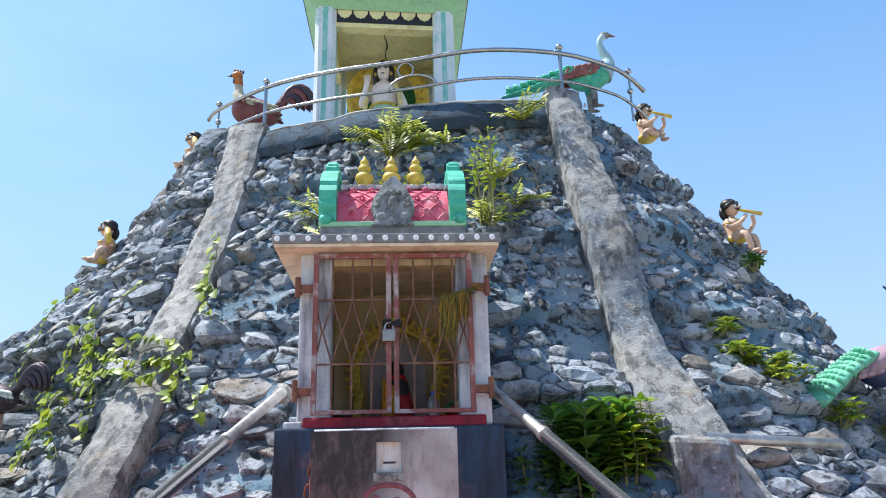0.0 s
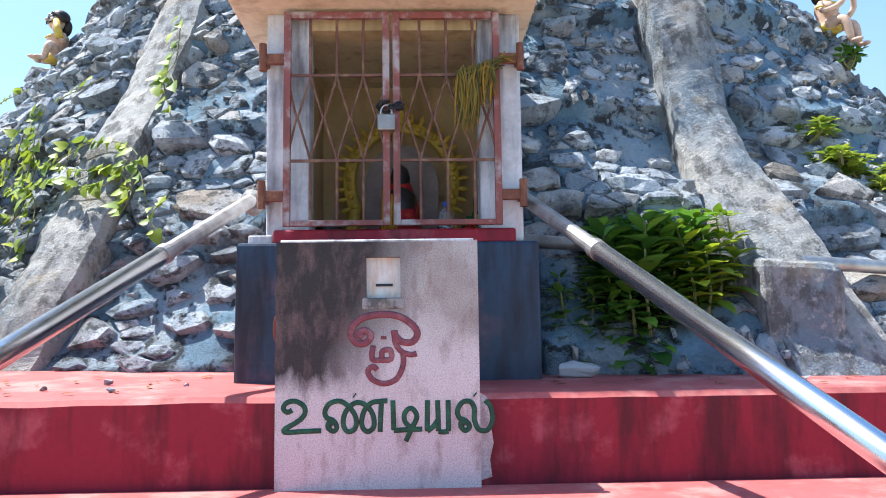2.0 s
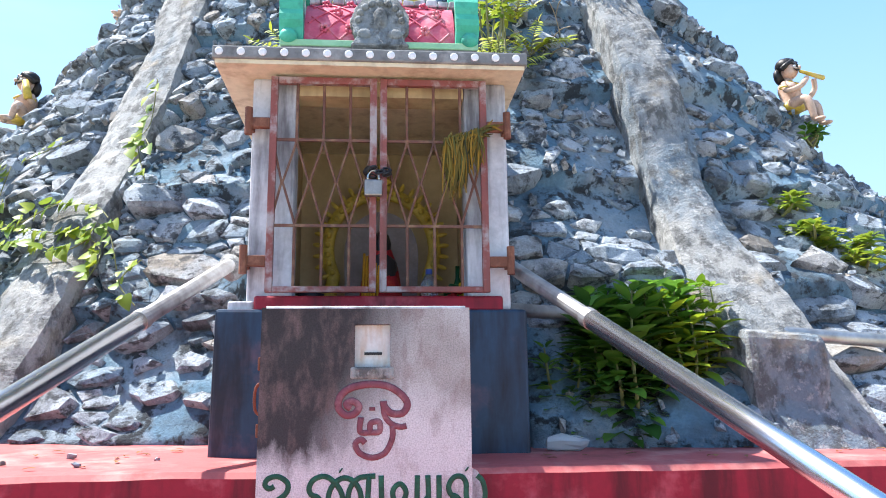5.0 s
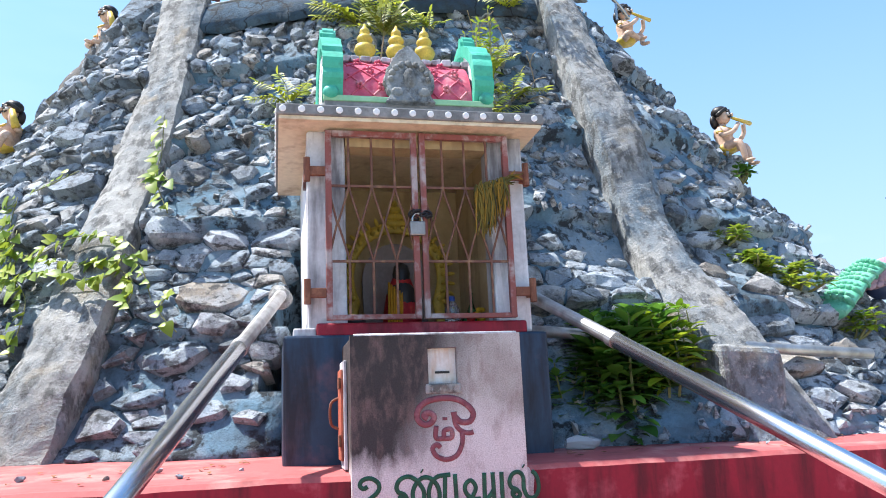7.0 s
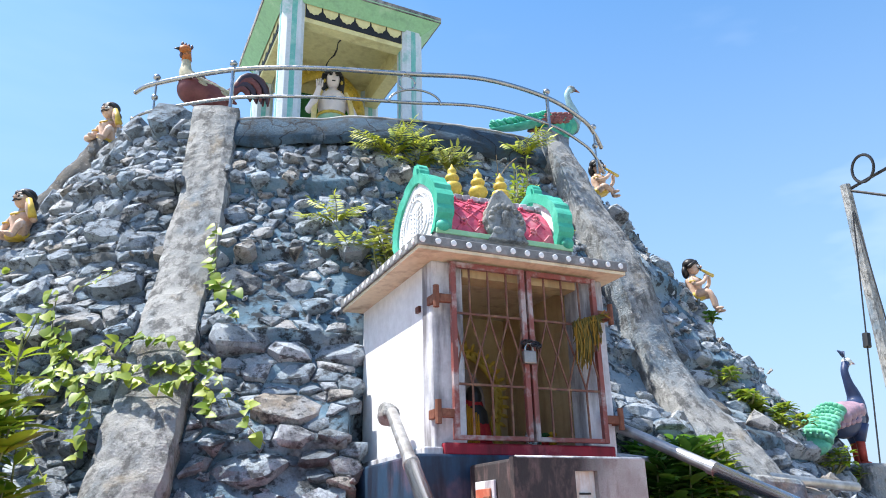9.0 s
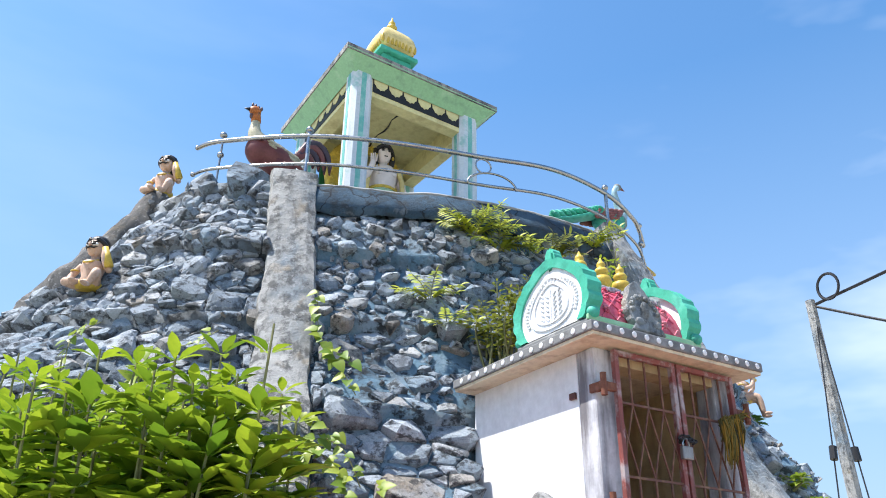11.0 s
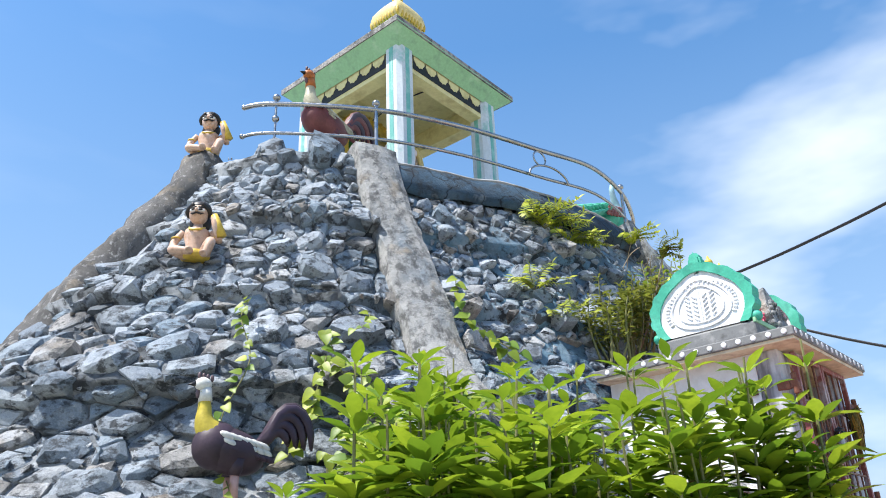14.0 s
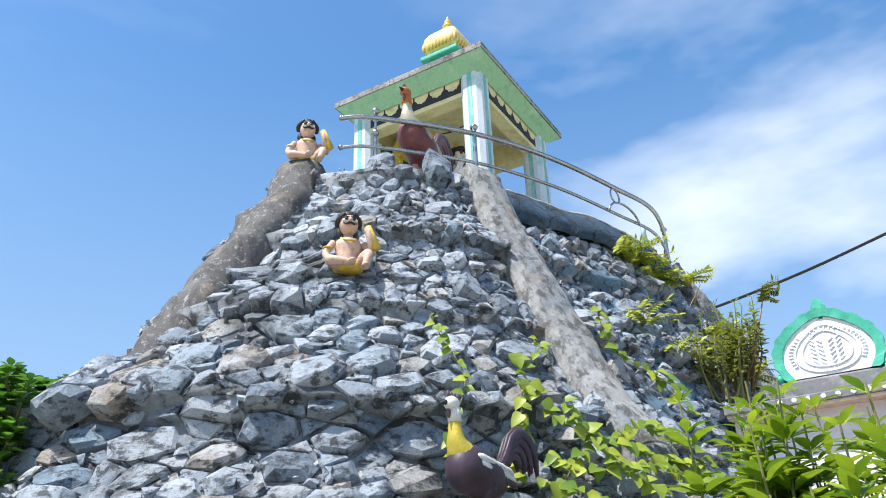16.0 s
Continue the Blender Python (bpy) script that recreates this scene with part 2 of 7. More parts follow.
M_BLUECEMENT = rim_material()
M_COPING = painted("limewashed_coping", (0.36, 0.37, 0.38), (0.15, 0.16, 0.18), (0.2, 0.19, 0.17), 0.85, 0.48, 5)
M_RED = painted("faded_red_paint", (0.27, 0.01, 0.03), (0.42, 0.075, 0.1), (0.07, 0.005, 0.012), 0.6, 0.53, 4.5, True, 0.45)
# paler, pinker red than the front face, for the top and lower tier
M_REDTOP = painted("paler_red_paint", (0.42, 0.1, 0.1), (0.5, 0.2, 0.185), (0.27, 0.07, 0.068), 0.7, 0.5, 4, False)
M_WHITE = painted("stained_white_limewash", (0.62, 0.63, 0.67), (0.46, 0.47, 0.51), (0.13, 0.12, 0.13), 0.8, 0.52, 5.2, True, 0.45)
M_WALL = painted("white_limewashed_wall", (0.82, 0.83, 0.85), (0.79, 0.8, 0.82), (0.68, 0.68, 0.69), 0.8, 0.6, 2.2)
M_CREAM = painted("cream_paint", (0.72, 0.62, 0.45), (0.62, 0.5, 0.33), (0.4, 0.3, 0.2), 0.75, 0.55, 4, False)
M_INSIDE = painted("sooty_ochre_plaster", (0.55, 0.42, 0.24), (0.62, 0.5, 0.3), (0.3, 0.21, 0.12), 0.8, 0.5, 3)
M_NAVY = painted("slate_blue_paint", (0.022, 0.055, 0.105), (0.1, 0.08, 0.12), (0.012, 0.012, 0.022), 0.5, 0.52, 4.4, True, 0.44)
M_SLABGREY = painted("grey_painted_slab", (0.19, 0.195, 0.2), (0.3, 0.3, 0.3), (0.1, 0.1, 0.1), 0.7, 0.52, 8, False)
M_BOLTWHITE = plain("white_studs", (0.75, 0.77, 0.8), 0.6, 0.2)
M_GATE = painted("rust_red_gate_paint", (0.24, 0.07, 0.06), (0.38, 0.32, 0.32), (0.13, 0.05, 0.04), 0.5, 0.5, 11)
M_RUST = painted("rusty_iron", (0.18, 0.065, 0.038), (0.26, 0.11, 0.065), (0.08, 0.035, 0.025), 0.7, 0.5, 22)
M_WIRE = painted("brown_painted_bar", (0.15, 0.06, 0.04), (0.24, 0.13, 0.075), (0.075, 0.035, 0.025), 0.5, 0.5, 22)
M_STEEL = Mat("polished_steel", 0.22, 1.0)
M_STEEL.color(M_STEEL.ramp(M_STEEL.noise(9, 4), (0.3, (0.3, 0.3, 0.3)), (0.7, (0.42, 0.42, 0.42))))
M_STEEL.rough(M_STEEL.ramp(M_STEEL.noise(22, 5), (0.35, 0.16), (0.7, 0.42)))
M_STEEL = M_STEEL.m
M_PIPE = Mat("bright_steel_pipe", 0.24, 1.0)
M_PIPE.color(M_PIPE.ramp(M_PIPE.noise(3, 3), (0.3, (0.6, 0.61, 0.63)), (0.7, (0.72, 0.73, 0.75))))
M_PIPE = M_PIPE.m
M_DULLSTEEL = Mat("dull_galvanised_pipe", 0.45, 0.85)
M_DULLSTEEL.color(M_DULLSTEEL.ramp(M_DULLSTEEL.noise(14, 5), (0.35, (0.3, 0.29, 0.28)), (0.65, (0.52, 0.52, 0.52))))
M_DULLSTEEL = M_DULLSTEEL.m
M_GREENP = painted("sea_green_paint", (0.06, 0.42, 0.29), (0.1, 0.5, 0.37), (0.045, 0.27, 0.2), 0.55, 0.5, 7, False)
M_PINK = painted("rose_pink_paint", (0.62, 0.1, 0.17), (0.68, 0.24, 0.29), (0.45, 0.05, 0.1), 0.55, 0.52, 9, False)
M_GOLD = plain("ochre_gold_paint", (0.62, 0.44, 0.07), 0.45, 0.35, 20)
M_PALEGOLD = plain("gilded_cream_paint", (0.75, 0.6, 0.25), 0.45, 0.25, 16)
M_PALEGREEN = painted("pale_green_paint", (0.3, 0.56, 0.33), (0.4, 0.62, 0.42), (0.22, 0.4, 0.26), 0.6, 0.55, 5, False)
M_YELLOW = painted("pale_yellow_ceiling", (0.72, 0.66, 0.34), (0.68, 0.6, 0.28), (0.5, 0.42, 0.2), 0.7, 0.6, 3, False)
M_PILLAR = painted("white_and_teal_marbled_paint", (0.62, 0.68, 0.72), (0.3, 0.55, 0.52), (0.42, 0.5, 0.55), 0.6, 0.56, 5.5)
M_TEAL = painted("teal_marbled_paint", (0.16, 0.47, 0.42), (0.3, 0.58, 0.52), (0.5, 0.6, 0.6), 0.6, 0.5, 7)
M_BLACK = plain("black_paint", (0.02, 0.02, 0.022), 0.5, 0.3)
M_DKGREEN = plain("dark_green_paint", (0.02, 0.13, 0.035), 0.55, 0.3)
M_ROOFTOP = cement_material("lichened_roof_cement", (0.33, 0.32, 0.31), (0.2, 0.2, 0.2))


# ---- mesh helpers ----
def part(name, bm, material, parent=None, label="", smooth=False):
    me = bpy.data.meshes.new(name)
    bmesh.ops.recalc_face_normals(bm, faces=bm.faces)
    bm.to_mesh(me)
    bm.free()
    for mat in material if isinstance(material, (list, tuple)) else (material,):
        me.materials.append(mat)
    if smooth:
        for p in me.polygons:
            p.use_smooth = True
    ob = new(name, me)
    if parent is not None:
        ob.parent = parent
        ob.matrix_parent_inverse = world_of(parent).inverted()
    if label:
        ob["label"] = label
    return ob


def world_of(ob):
    m = ob.matrix_basis.copy()
    while ob.parent is not None:
        m = ob.parent.matrix_basis @ ob.matrix_parent_inverse @ m
        ob = ob.parent
    return m


def thing(name, label, category, at=(0, 0, 0), group="", kind=""):
    ob = new(name)
    ob.location = at
    ob.empty_display_size = 0.1
    return tagged(ob, label, category, group, kind)


def box(x0, x1, y0, y1, z0, z1, bevel=0.0, bm=None, segs=2):
    bm = bm or bmesh.new()
    r = bmesh.ops.create_cube(bm, size=1.0, matrix=Matrix.LocRotScale(((x0 + x1) / 2, (y0 + y1) / 2, (z0 + z1) / 2), None, (x1 - x0, y1 - y0, z1 - z0)))
    if bevel:
        bmesh.ops.bevel(bm, geom=list({e for v in r["verts"] for e in v.link_edges}), offset=bevel, segments=segs, affect="EDGES", profile=0.5)
    return bm


def rod(p, q, r0, r1=None, n=12, bm=None):
    bm = bm or bmesh.new()
    p, q = Vector(p), Vector(q)
    d = q - p
    bmesh.ops.create_cone(bm, cap_ends=True, segments=n, radius1=r0, radius2=r0 if r1 is None else r1, depth=d.length,
                          matrix=Matrix.Translation((p + q) / 2) @ d.to_track_quat("Z", "Y").to_matrix().to_4x4())
    return bm


def ball(c, r, rot=(0, 0, 0), bm=None, u=16, v=10):
    bm = bm or bmesh.new()
    r = (r, r, r) if isinstance(r, (int, float)) else r
    bmesh.ops.create_uvsphere(bm, u_segments=u, v_segments=v, radius=1.0, matrix=Matrix.LocRotScale(Vector(c), Euler([radians(a) for a in rot]), Vector(r)))
    return bm


def tube(pts, radii, n=10, bm=None, flat=1.0, side=None):
    """A tube along points, its radius given point by point; flat squeezes it along side."""
    bm = bm or bmesh.new()
    pts = [Vector(p) for p in pts]
    radii = [radii] * len(pts) if isinstance(radii, (int, float)) else radii
    rings, ref = [], Vector(side) if side else None
    for i, p in enumerate(pts):
        d = (pts[min(i + 1, len(pts) - 1)] - pts[max(i - 1, 0)]).normalized()
        if ref is None:
            ref = d.orthogonal()
        a = (ref - d * ref.dot(d)).normalized()
        b = d.cross(a)
        if side is None:
            ref = a
        rings.append([bm.verts.new(p + (a * math.cos(k * math.tau / n) * flat + b * math.sin(k * math.tau / n)) * radii[i]) for k in range(n)])
    for r, s in zip(rings, rings[1:]):
        for k in range(n):
            bm.faces.new((r[k], r[(k + 1) % n], s[(k + 1) % n], s[k]))
    bm.faces.new(rings[0])
    bm.faces.new(rings[-1])
    return bm


def spline(pts, per=6):
    """A smooth line through points (Catmull-Rom)."""
    pts = [Vector(p) for p in pts]
    out = []
    for i in range(len(pts) - 1):
        a, b, c, d = pts[max(i - 1, 0)], pts[i], pts[i + 1], pts[min(i + 2, len(pts) - 1)]
        for k in range(per):
            t = k / per
            out.append(0.5 * (2 * b + (c - a) * t + (2 * a - 5 * b + 4 * c - d) * t * t + (3 * b - a - 3 * c + d) * t ** 3))
    out.append(pts[-1])
    return out


def lathe(profile, c=(0, 0, 0), n=20, bm=None, square=0.0):
    """Turned form: (radius, height) pairs about a vertical axis; square pulls it towards a square plan."""
    bm = bm or bmesh.new()
    rings = []
    for r, z in profile:
        ring = []
        for k in range(n):
            a = (k + 0.5) * math.tau / n
            s = 1 / max(abs(math.cos(a)), abs(math.sin(a)))
            s = 1 + (s - 1) * square
            ring.append(bm.verts.new((c[0] + r * s * math.cos(a), c[1] + r * s * math.sin(a), c[2] + z)))
        rings.append(ring)
    for r, s in zip(rings, rings[1:]):
        for k in range(n):
            bm.faces.new((r[k], r[(k + 1) % n], s[(k + 1) % n], s[k]))
    bm.faces.new(rings[0])
    bm.faces.new(rings[-1])
    return bm


def slab(outline, depth, place, bm=None):
    """A flat shape (list of x, z) given depth along y, then placed by a matrix."""
    bm = bm or bmesh.new()
    f = [bm.verts.new(place @ Vector((x, 0, z))) for x, z in outline]
    b = [bm.verts.new(place @ Vector((x, depth, z))) for x, z in outline]
    bm.faces.new(f)
    bm.faces.new(b[::-1])
    for k in range(len(f)):
        j = (k + 1) % len(f)
        bm.faces.new((f[k], b[k], b[j], f[j]))
    return bm


def roughen(bm, amount, scale, seed=0.0):
    """Uneven hand-made surface: moves the points by smooth noise."""
    for v in bm.verts:
        v.co += noise.noise_vector(v.co * scale + Vector((seed, seed, seed))) * amount
    return bm


# ---- the mound ----
MX, MY, MROT, MLONG, MPOW = 0.112, 6.903, -0.2544, 1.491, 2.5
RIM = 4.36


def ease(a, b, v):
    u = min(1.0, max(0.0, (v - a) / (b - a)))
    return u * u * (3 - 2 * u)


def bell(v, c, w):
    return math.exp(-((v - c) / w) ** 2)


def mound(th, z, lift=0.0):
    """A point of the mound's face: th is the angle about its axis, z the height."""
    d = 4.5 - z
    r = 1.433 + 0.391 * d + 0.0243 * d * d + lift
    u = (th % math.tau) / math.pi
    # falls away behind the third rib; a swelling on the west shoulder; flatter beside the left rib; a hollow on the east side
    r *= 1 - 0.3 * ease(1.9, 3.0, z) * ease(-1.07, -0.93, -u)
    r += 0.1 * bell(z, 2.6, 0.25) * ease(-1.36, -1.28, -u)
    r -= 0.07 * ease(2.4, 2.9, z) * ease(1.33, 1.39, u) * ease(-1.5, -1.47, -u)
    r -= 0.15 * bell(z, 2.1, 0.28) * ease(1.3, 1.33, u) * ease(-1.4, -1.37, -u)
    r -= 0.06 * ease(1.74, 1.82, u) + 0.03 * ease(-1.24, -1.18, -u) * ease(3.2, 3.6, z)
    r -= 0.12 * bell(z, 2.45, 0.45) * ease(1.58, 1.64, u) * ease(-1.8, -1.7, -u)
    c, s = math.cos(th), math.sin(th)
    x = MLONG * r * math.copysign(abs(c) ** (2 / MPOW), c)
    y = r * math.copysign(abs(s) ** (2 / MPOW), s)
    cr, sr = math.cos(MROT), math.sin(MROT)
    return Vector((MX + x * cr - y * sr, MY + x * sr + y * cr, z))


def mound_normal(th, z):
    a = mound(th + 0.01, z) - mound(th - 0.01, z)
    b = mound(th, z + 0.02) - mound(th, z - 0.02)
    return a.cross(b).normalized()


def mound_front(x, z):
    """The angle at which the camera-side face has this x at this height."""
    lo, hi = math.pi * 1.02, math.pi * 1.98
    for _ in range(40):
        mid = (lo + hi) / 2
        if mound(mid, z).x < x:
            lo = mid
        else:
            hi = mid
    return lo


def bumps(p):
    """Hollows and swellings of the mound's face, with rough courses that jut over the course below."""
    course = ((p.z + 0.09 * noise.noise(Vector((p.x * 0.9, p.y * 0.9, 3.0))) - 0.7) / 0.6) % 1.0
    jut = (1 - course) ** 1.6 * (0.075 + 0.07 * noise.noise(p * 0.8 + Vector((9, 2, 5)))) if course > 0.05 else 0.1 * course / 0.05
    return jut - 0.055 + 0.04 * noise.noise(p * 1.1) + 0.035 * noise.noise(p * 2.7) + 0.02 * noise.noise(p * 7.0)


def at_mound(x, z, out=0.0):
    th = mound_front(x, z)
    p = mound(th, z)
    n = mound_normal(th, z)
    return p + n * (bumps(p) + out), n


def in_shrine(p, r):
    """Whether a point lies within the shrine's cell or its base."""
    return -0.57 - r < p.x < 0.47 + r and p.z < 2.68 + r and p.y < 4.74 + r


def ground_sheet():
    bm = bmesh.new()
    rings = [0, 4, 8, 14, 25, 60, 200, 900, 3000]
    prev = None
    for r in rings[1:]:
        ring = [bm.verts.new((r * math.cos(k * math.tau / 48), 4 + r * math.sin(k * math.tau / 48), 0)) for k in range(48)]
        if prev is None:
            bm.faces.new(ring)
        else:
            for k in range(48):
                bm.faces.new((prev[k], prev[(k + 1) % 48], ring[(k + 1) % 48], ring[k]))
        prev = ring
    # out of view; kept pale so that it bounces light up onto the shrine
    m = Mat("pale_bounce_ground", 0.9)
    n1, n2 = m.noise(0.6, 6), m.noise(14, 6)
    m.color(m.mix(m.ramp(n2, (0.4, 0.0), (0.7, 0.7)), m.ramp(n1, (0.35, (0.4, 0.35, 0.28)), (0.65, (0.24, 0.25, 0.17))), (0.46, 0.42, 0.36)))
    m.bump(n2, 0.03, 0.8)
    tagged(part("ground", bm, m.m), "unseen ground in sandy and dry-grass tones, pale to bounce light", "ground", kind="structure")


def build_mound():
    base = thing("rock_mound", "tall man-made mound of grey quarry stones set in blue-grey mortar", "rock mound", (0.1, 6.9, 0), kind="structure")
    bm = bmesh.new()
    cols, levels = 420, 150
    rows = []
    for j in range(levels + 1):
        z = RIM * j / levels
        row = []
        for i in range(cols):
            th = math.tau * i / cols
            p = mound(th, z)
            lip = min(1.0, (RIM - z) / 0.15)
            q = p + mound_normal(th, z) * (bumps(p) * lip - 0.007 + 0.012 * noise.noise(p * 21) + 0.009 * noise.noise(p * 47))
            if in_shrine(q, 0.0):
                q.y = 4.76
            row.append(bm.verts.new(q))
        rows.append(row)
    for r, s in zip(rows, rows[1:]):
        for i in range(cols):
            bm.faces.new((r[i], r[(i + 1) % cols], s[(i + 1) % cols], s[i]))
    bm.faces.new(rows[-1])
    part("mortar_bed", bm, M_MORTAR, base, "blue-grey mortar bed, stained, with joint shade in its colour", smooth=True)
    # smooth cement band under the rim, from rib to rib
    TH_L, TH_R = mound_front(-1.25, 4.3), mound_front(1.3, 4.3)
    bm = bmesh.new()
    rows = []
    n = 150
    for i in range(n + 1):
        th = TH_L + (TH_R - TH_L) * i / n
        row = []
        for z, out in ((4.1, -0.02), (4.14, 0.035), (4.26, 0.035), (4.345, 0.03), (4.37, 0.01), (4.37, -0.4)):
            p = mound(th, z, 0.0)
            nn = mound_normal(th, z)
            nn.z = 0
            wob = 0.05 * noise.noise(p * 3.0) if z < 4.2 else 0.012 * noise.noise(p * 6)
            row.append(bm.verts.new(p + nn.normalized() * out + Vector((0, 0, wob))))
        rows.append(row)
    for r, s in zip(rows, rows[1:]):
        for k in range(5):
            bm.faces.new((r[k], s[k], s[k + 1], r[k + 1]))
    part("rim_band", bm, M_BLUECEMENT, base, "smooth blue-washed cement band", smooth=True)
    # pale coping line on top of the rim
    pts = [mound(TH_L + (TH_R - TH_L) * i / 80, 4.37) + Vector((0, 0, 0.008 * noise.noise(Vector((i * 0.3, 0, 0))))) for i in range(81)]
    part("coping", tube(pts, 0.026, 8, flat=0.6, side=(0, 0, 1)), M_COPING, base, "limewashed coping")
    return base


def rib(base, path, width, face, mat, label):
    """A cement rib that runs down the mound: path is (x, z) pairs on its face, face its (height, proudness) pairs."""
    bm = bmesh.new()
    line = spline([(x, 0, z) for x, z in path], 20)
    rows = []
    for i, q in enumerate(line):
        th = mound_front(q.x, q.z)
        c = mound(th, q.z)
        nrm = mound_normal(th, q.z)
        nx = line[min(i + 1, len(line) - 1)]
        pv = line[max(i - 1, 0)]
        d = mound(mound_front(nx.x, nx.z), nx.z) - mound(mound_front(pv.x, pv.z), pv.z)
        s = d.cross(nrm).normalized()
        w = width(q.z) * (1 + 0.1 * noise.noise(Vector((q.z * 1.7, face[0][1], 3)))) / 2
        t = face[-1][1]
        for (z1, f1), (z0, f0) in zip(face, face[1:]):
            if z0 <= q.z <= z1:
                t = f0 + (f1 - f0) * (q.z - z0) / (z1 - z0)
        if q.z > face[0][0]:
            t = face[0][1]
        t += 0.02 * noise.noise(Vector((q.z * 2.1, 4, 7)))
        row = []
        for a, b in ((-1.0, -0.3), (-1.0, t - 0.05), (-0.93, t - 0.012), (-0.6, t + 0.004), (-0.2, t + 0.008), (0.2, t + 0.008), (0.6, t + 0.004), (0.93, t - 0.012), (1.0, t - 0.05), (1.0, -0.3)):
            p = c + s * a * w + nrm * b
            row.append(bm.verts.new(p + noise.noise_vector(p * 4) * 0.018 + noise.noise_vector(p * 15) * 0.009))
        rows.append(row)
    for r, s in zip(rows, rows[1:]):
        for k in range(9):
            bm.faces.new((r[k], r[k + 1], s[k + 1], s[k]))
    bm.faces.new(rows[0])
    bm.faces.new(rows[-1])
    return part("cement_rib", bm, mat, base, label, smooth=False)


RIB_L = [(-1.255, 4.43), (-1.315, 3.7), (-1.36, 3.33), (-1.415, 2.95), (-1.48, 2.65), (-1.53, 2.36), (-1.58, 2.07), (-1.63, 1.8), (-1.7, 1.5), (-1.76, 1.2)]
RIB_R = [(1.25, 4.43), (1.28, 3.62), (1.33, 3.15), (1.36, 2.7), (1.375, 2.3), (1.41, 1.98), (1.46, 1.75), (1.53, 1.5), (1.6, 1.2)]
RIB_B = 1.1


def build_ribs(base):
    rib(base, RIB_L, lambda z: 0.33 + 0.035 * ease(-2.6, -1.6, -z), [(4.4, 0.06), (3.6, 0.055), (3.0, 0.06), (2.4, 0.07), (1.8, 0.08)], M_CEMENT, "weathered grey cement rib")
    rib(base, RIB_R, lambda z: 0.29 + 0.12 * ease(-2.3, -1.7, -z), [(4.4, 0.1), (3.2, 0.13), (2.6, 0.12), (2.1, 0.08), (1.6, 0.07)], M_CEMENT, "rain-streaked grey cement rib")
    # the third rib, rough and rounded, towards the back
    bm = bmesh.new()
    rows = []
    for i in range(34):
        z = 4.44 - i * 0.05
        sink = 0.13 * ease(-3.5, -2.8, -z)
        th = math.pi * (RIB_B - 0.012 * ease(-3.6, -2.4, -z))
        c, nrm = mound(th, z), mound_normal(th, z)
        s = Vector((-nrm.y, nrm.x, 0)).normalized()
        row = []
        for a, b in ((-0.19, -0.25), (-0.19, -0.01), (-0.15, 0.045), (-0.06, 0.085), (0.05, 0.09), (0.13, 0.06), (0.18, -0.01), (0.19, -0.25)):
            p = c + s * a + nrm * (b - sink)
            row.append(bm.verts.new(p + noise.noise_vector(p * 4) * 0.05 + noise.noise_vector(p * 11) * 0.03))
        rows.append(row)
    for r, s in zip(rows, rows[1:]):
        for k in range(7):
            bm.faces.new((r[k], r[k + 1], s[k + 1], s[k]))
    bm.faces.new(rows[0])
    part("cement_rib", bm, M_DARKCEMENT, base, "rough rounded dark cement rib", smooth=True)


# ---- red platform ----
def build_platform():
    base = thing("red_platform", "stepped red-painted cement platform in front of the shrine", "platform", (0, 3.6, 0), kind="structure")
    bm = bmesh.new()
    xs = (-2.0, 2.05)
    prof = [(3.36, 0.0), (3.36, 1.27), (3.375, 1.287), (3.4, 1.292), (4.6, 1.35), (4.6, 0.0)]
    n = 60
    rows = []
    for i in range(n + 1):
        x = xs[0] + (xs[1] - xs[0]) * i / n
        rows.append([bm.verts.new((x, y + 0.004 * noise.noise(Vector((x * 3, y, z))), z + 0.006 * noise.noise(Vector((x * 4, y * 3, 5))))) for y, z in prof])
    for r, s in zip(rows, rows[1:]):
        for k in range(5):
            f = bm.faces.new((r[k], s[k], s[k + 1], r[k + 1]))
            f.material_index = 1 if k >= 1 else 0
    bm.faces.new(rows[0])
    bm.faces.new(rows[-1])
    part("upper_tier", bm, (M_RED, M_REDTOP), base, "upper tier with faded red paint, paler on top")
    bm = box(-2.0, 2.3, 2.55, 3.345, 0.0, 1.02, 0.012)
    part("lower_tier", bm, M_REDTOP, base, "lower tier in the paler red")
    bm = box(-2.0, 2.3, 2.1, 2.538, 0.0, 0.62, 0.012)
    part("step", bm, M_RED, base)
    bm = box(-2.0, 2.3, 1.66, 2.088, 0.0, 0.3, 0.012)
    part("step", bm, M_RED, base)


# ---- shrine ----
SX0, SX1, SYF, SYB = -0.5, 0.43, 3.74, 4.7
EAVE = 2.665


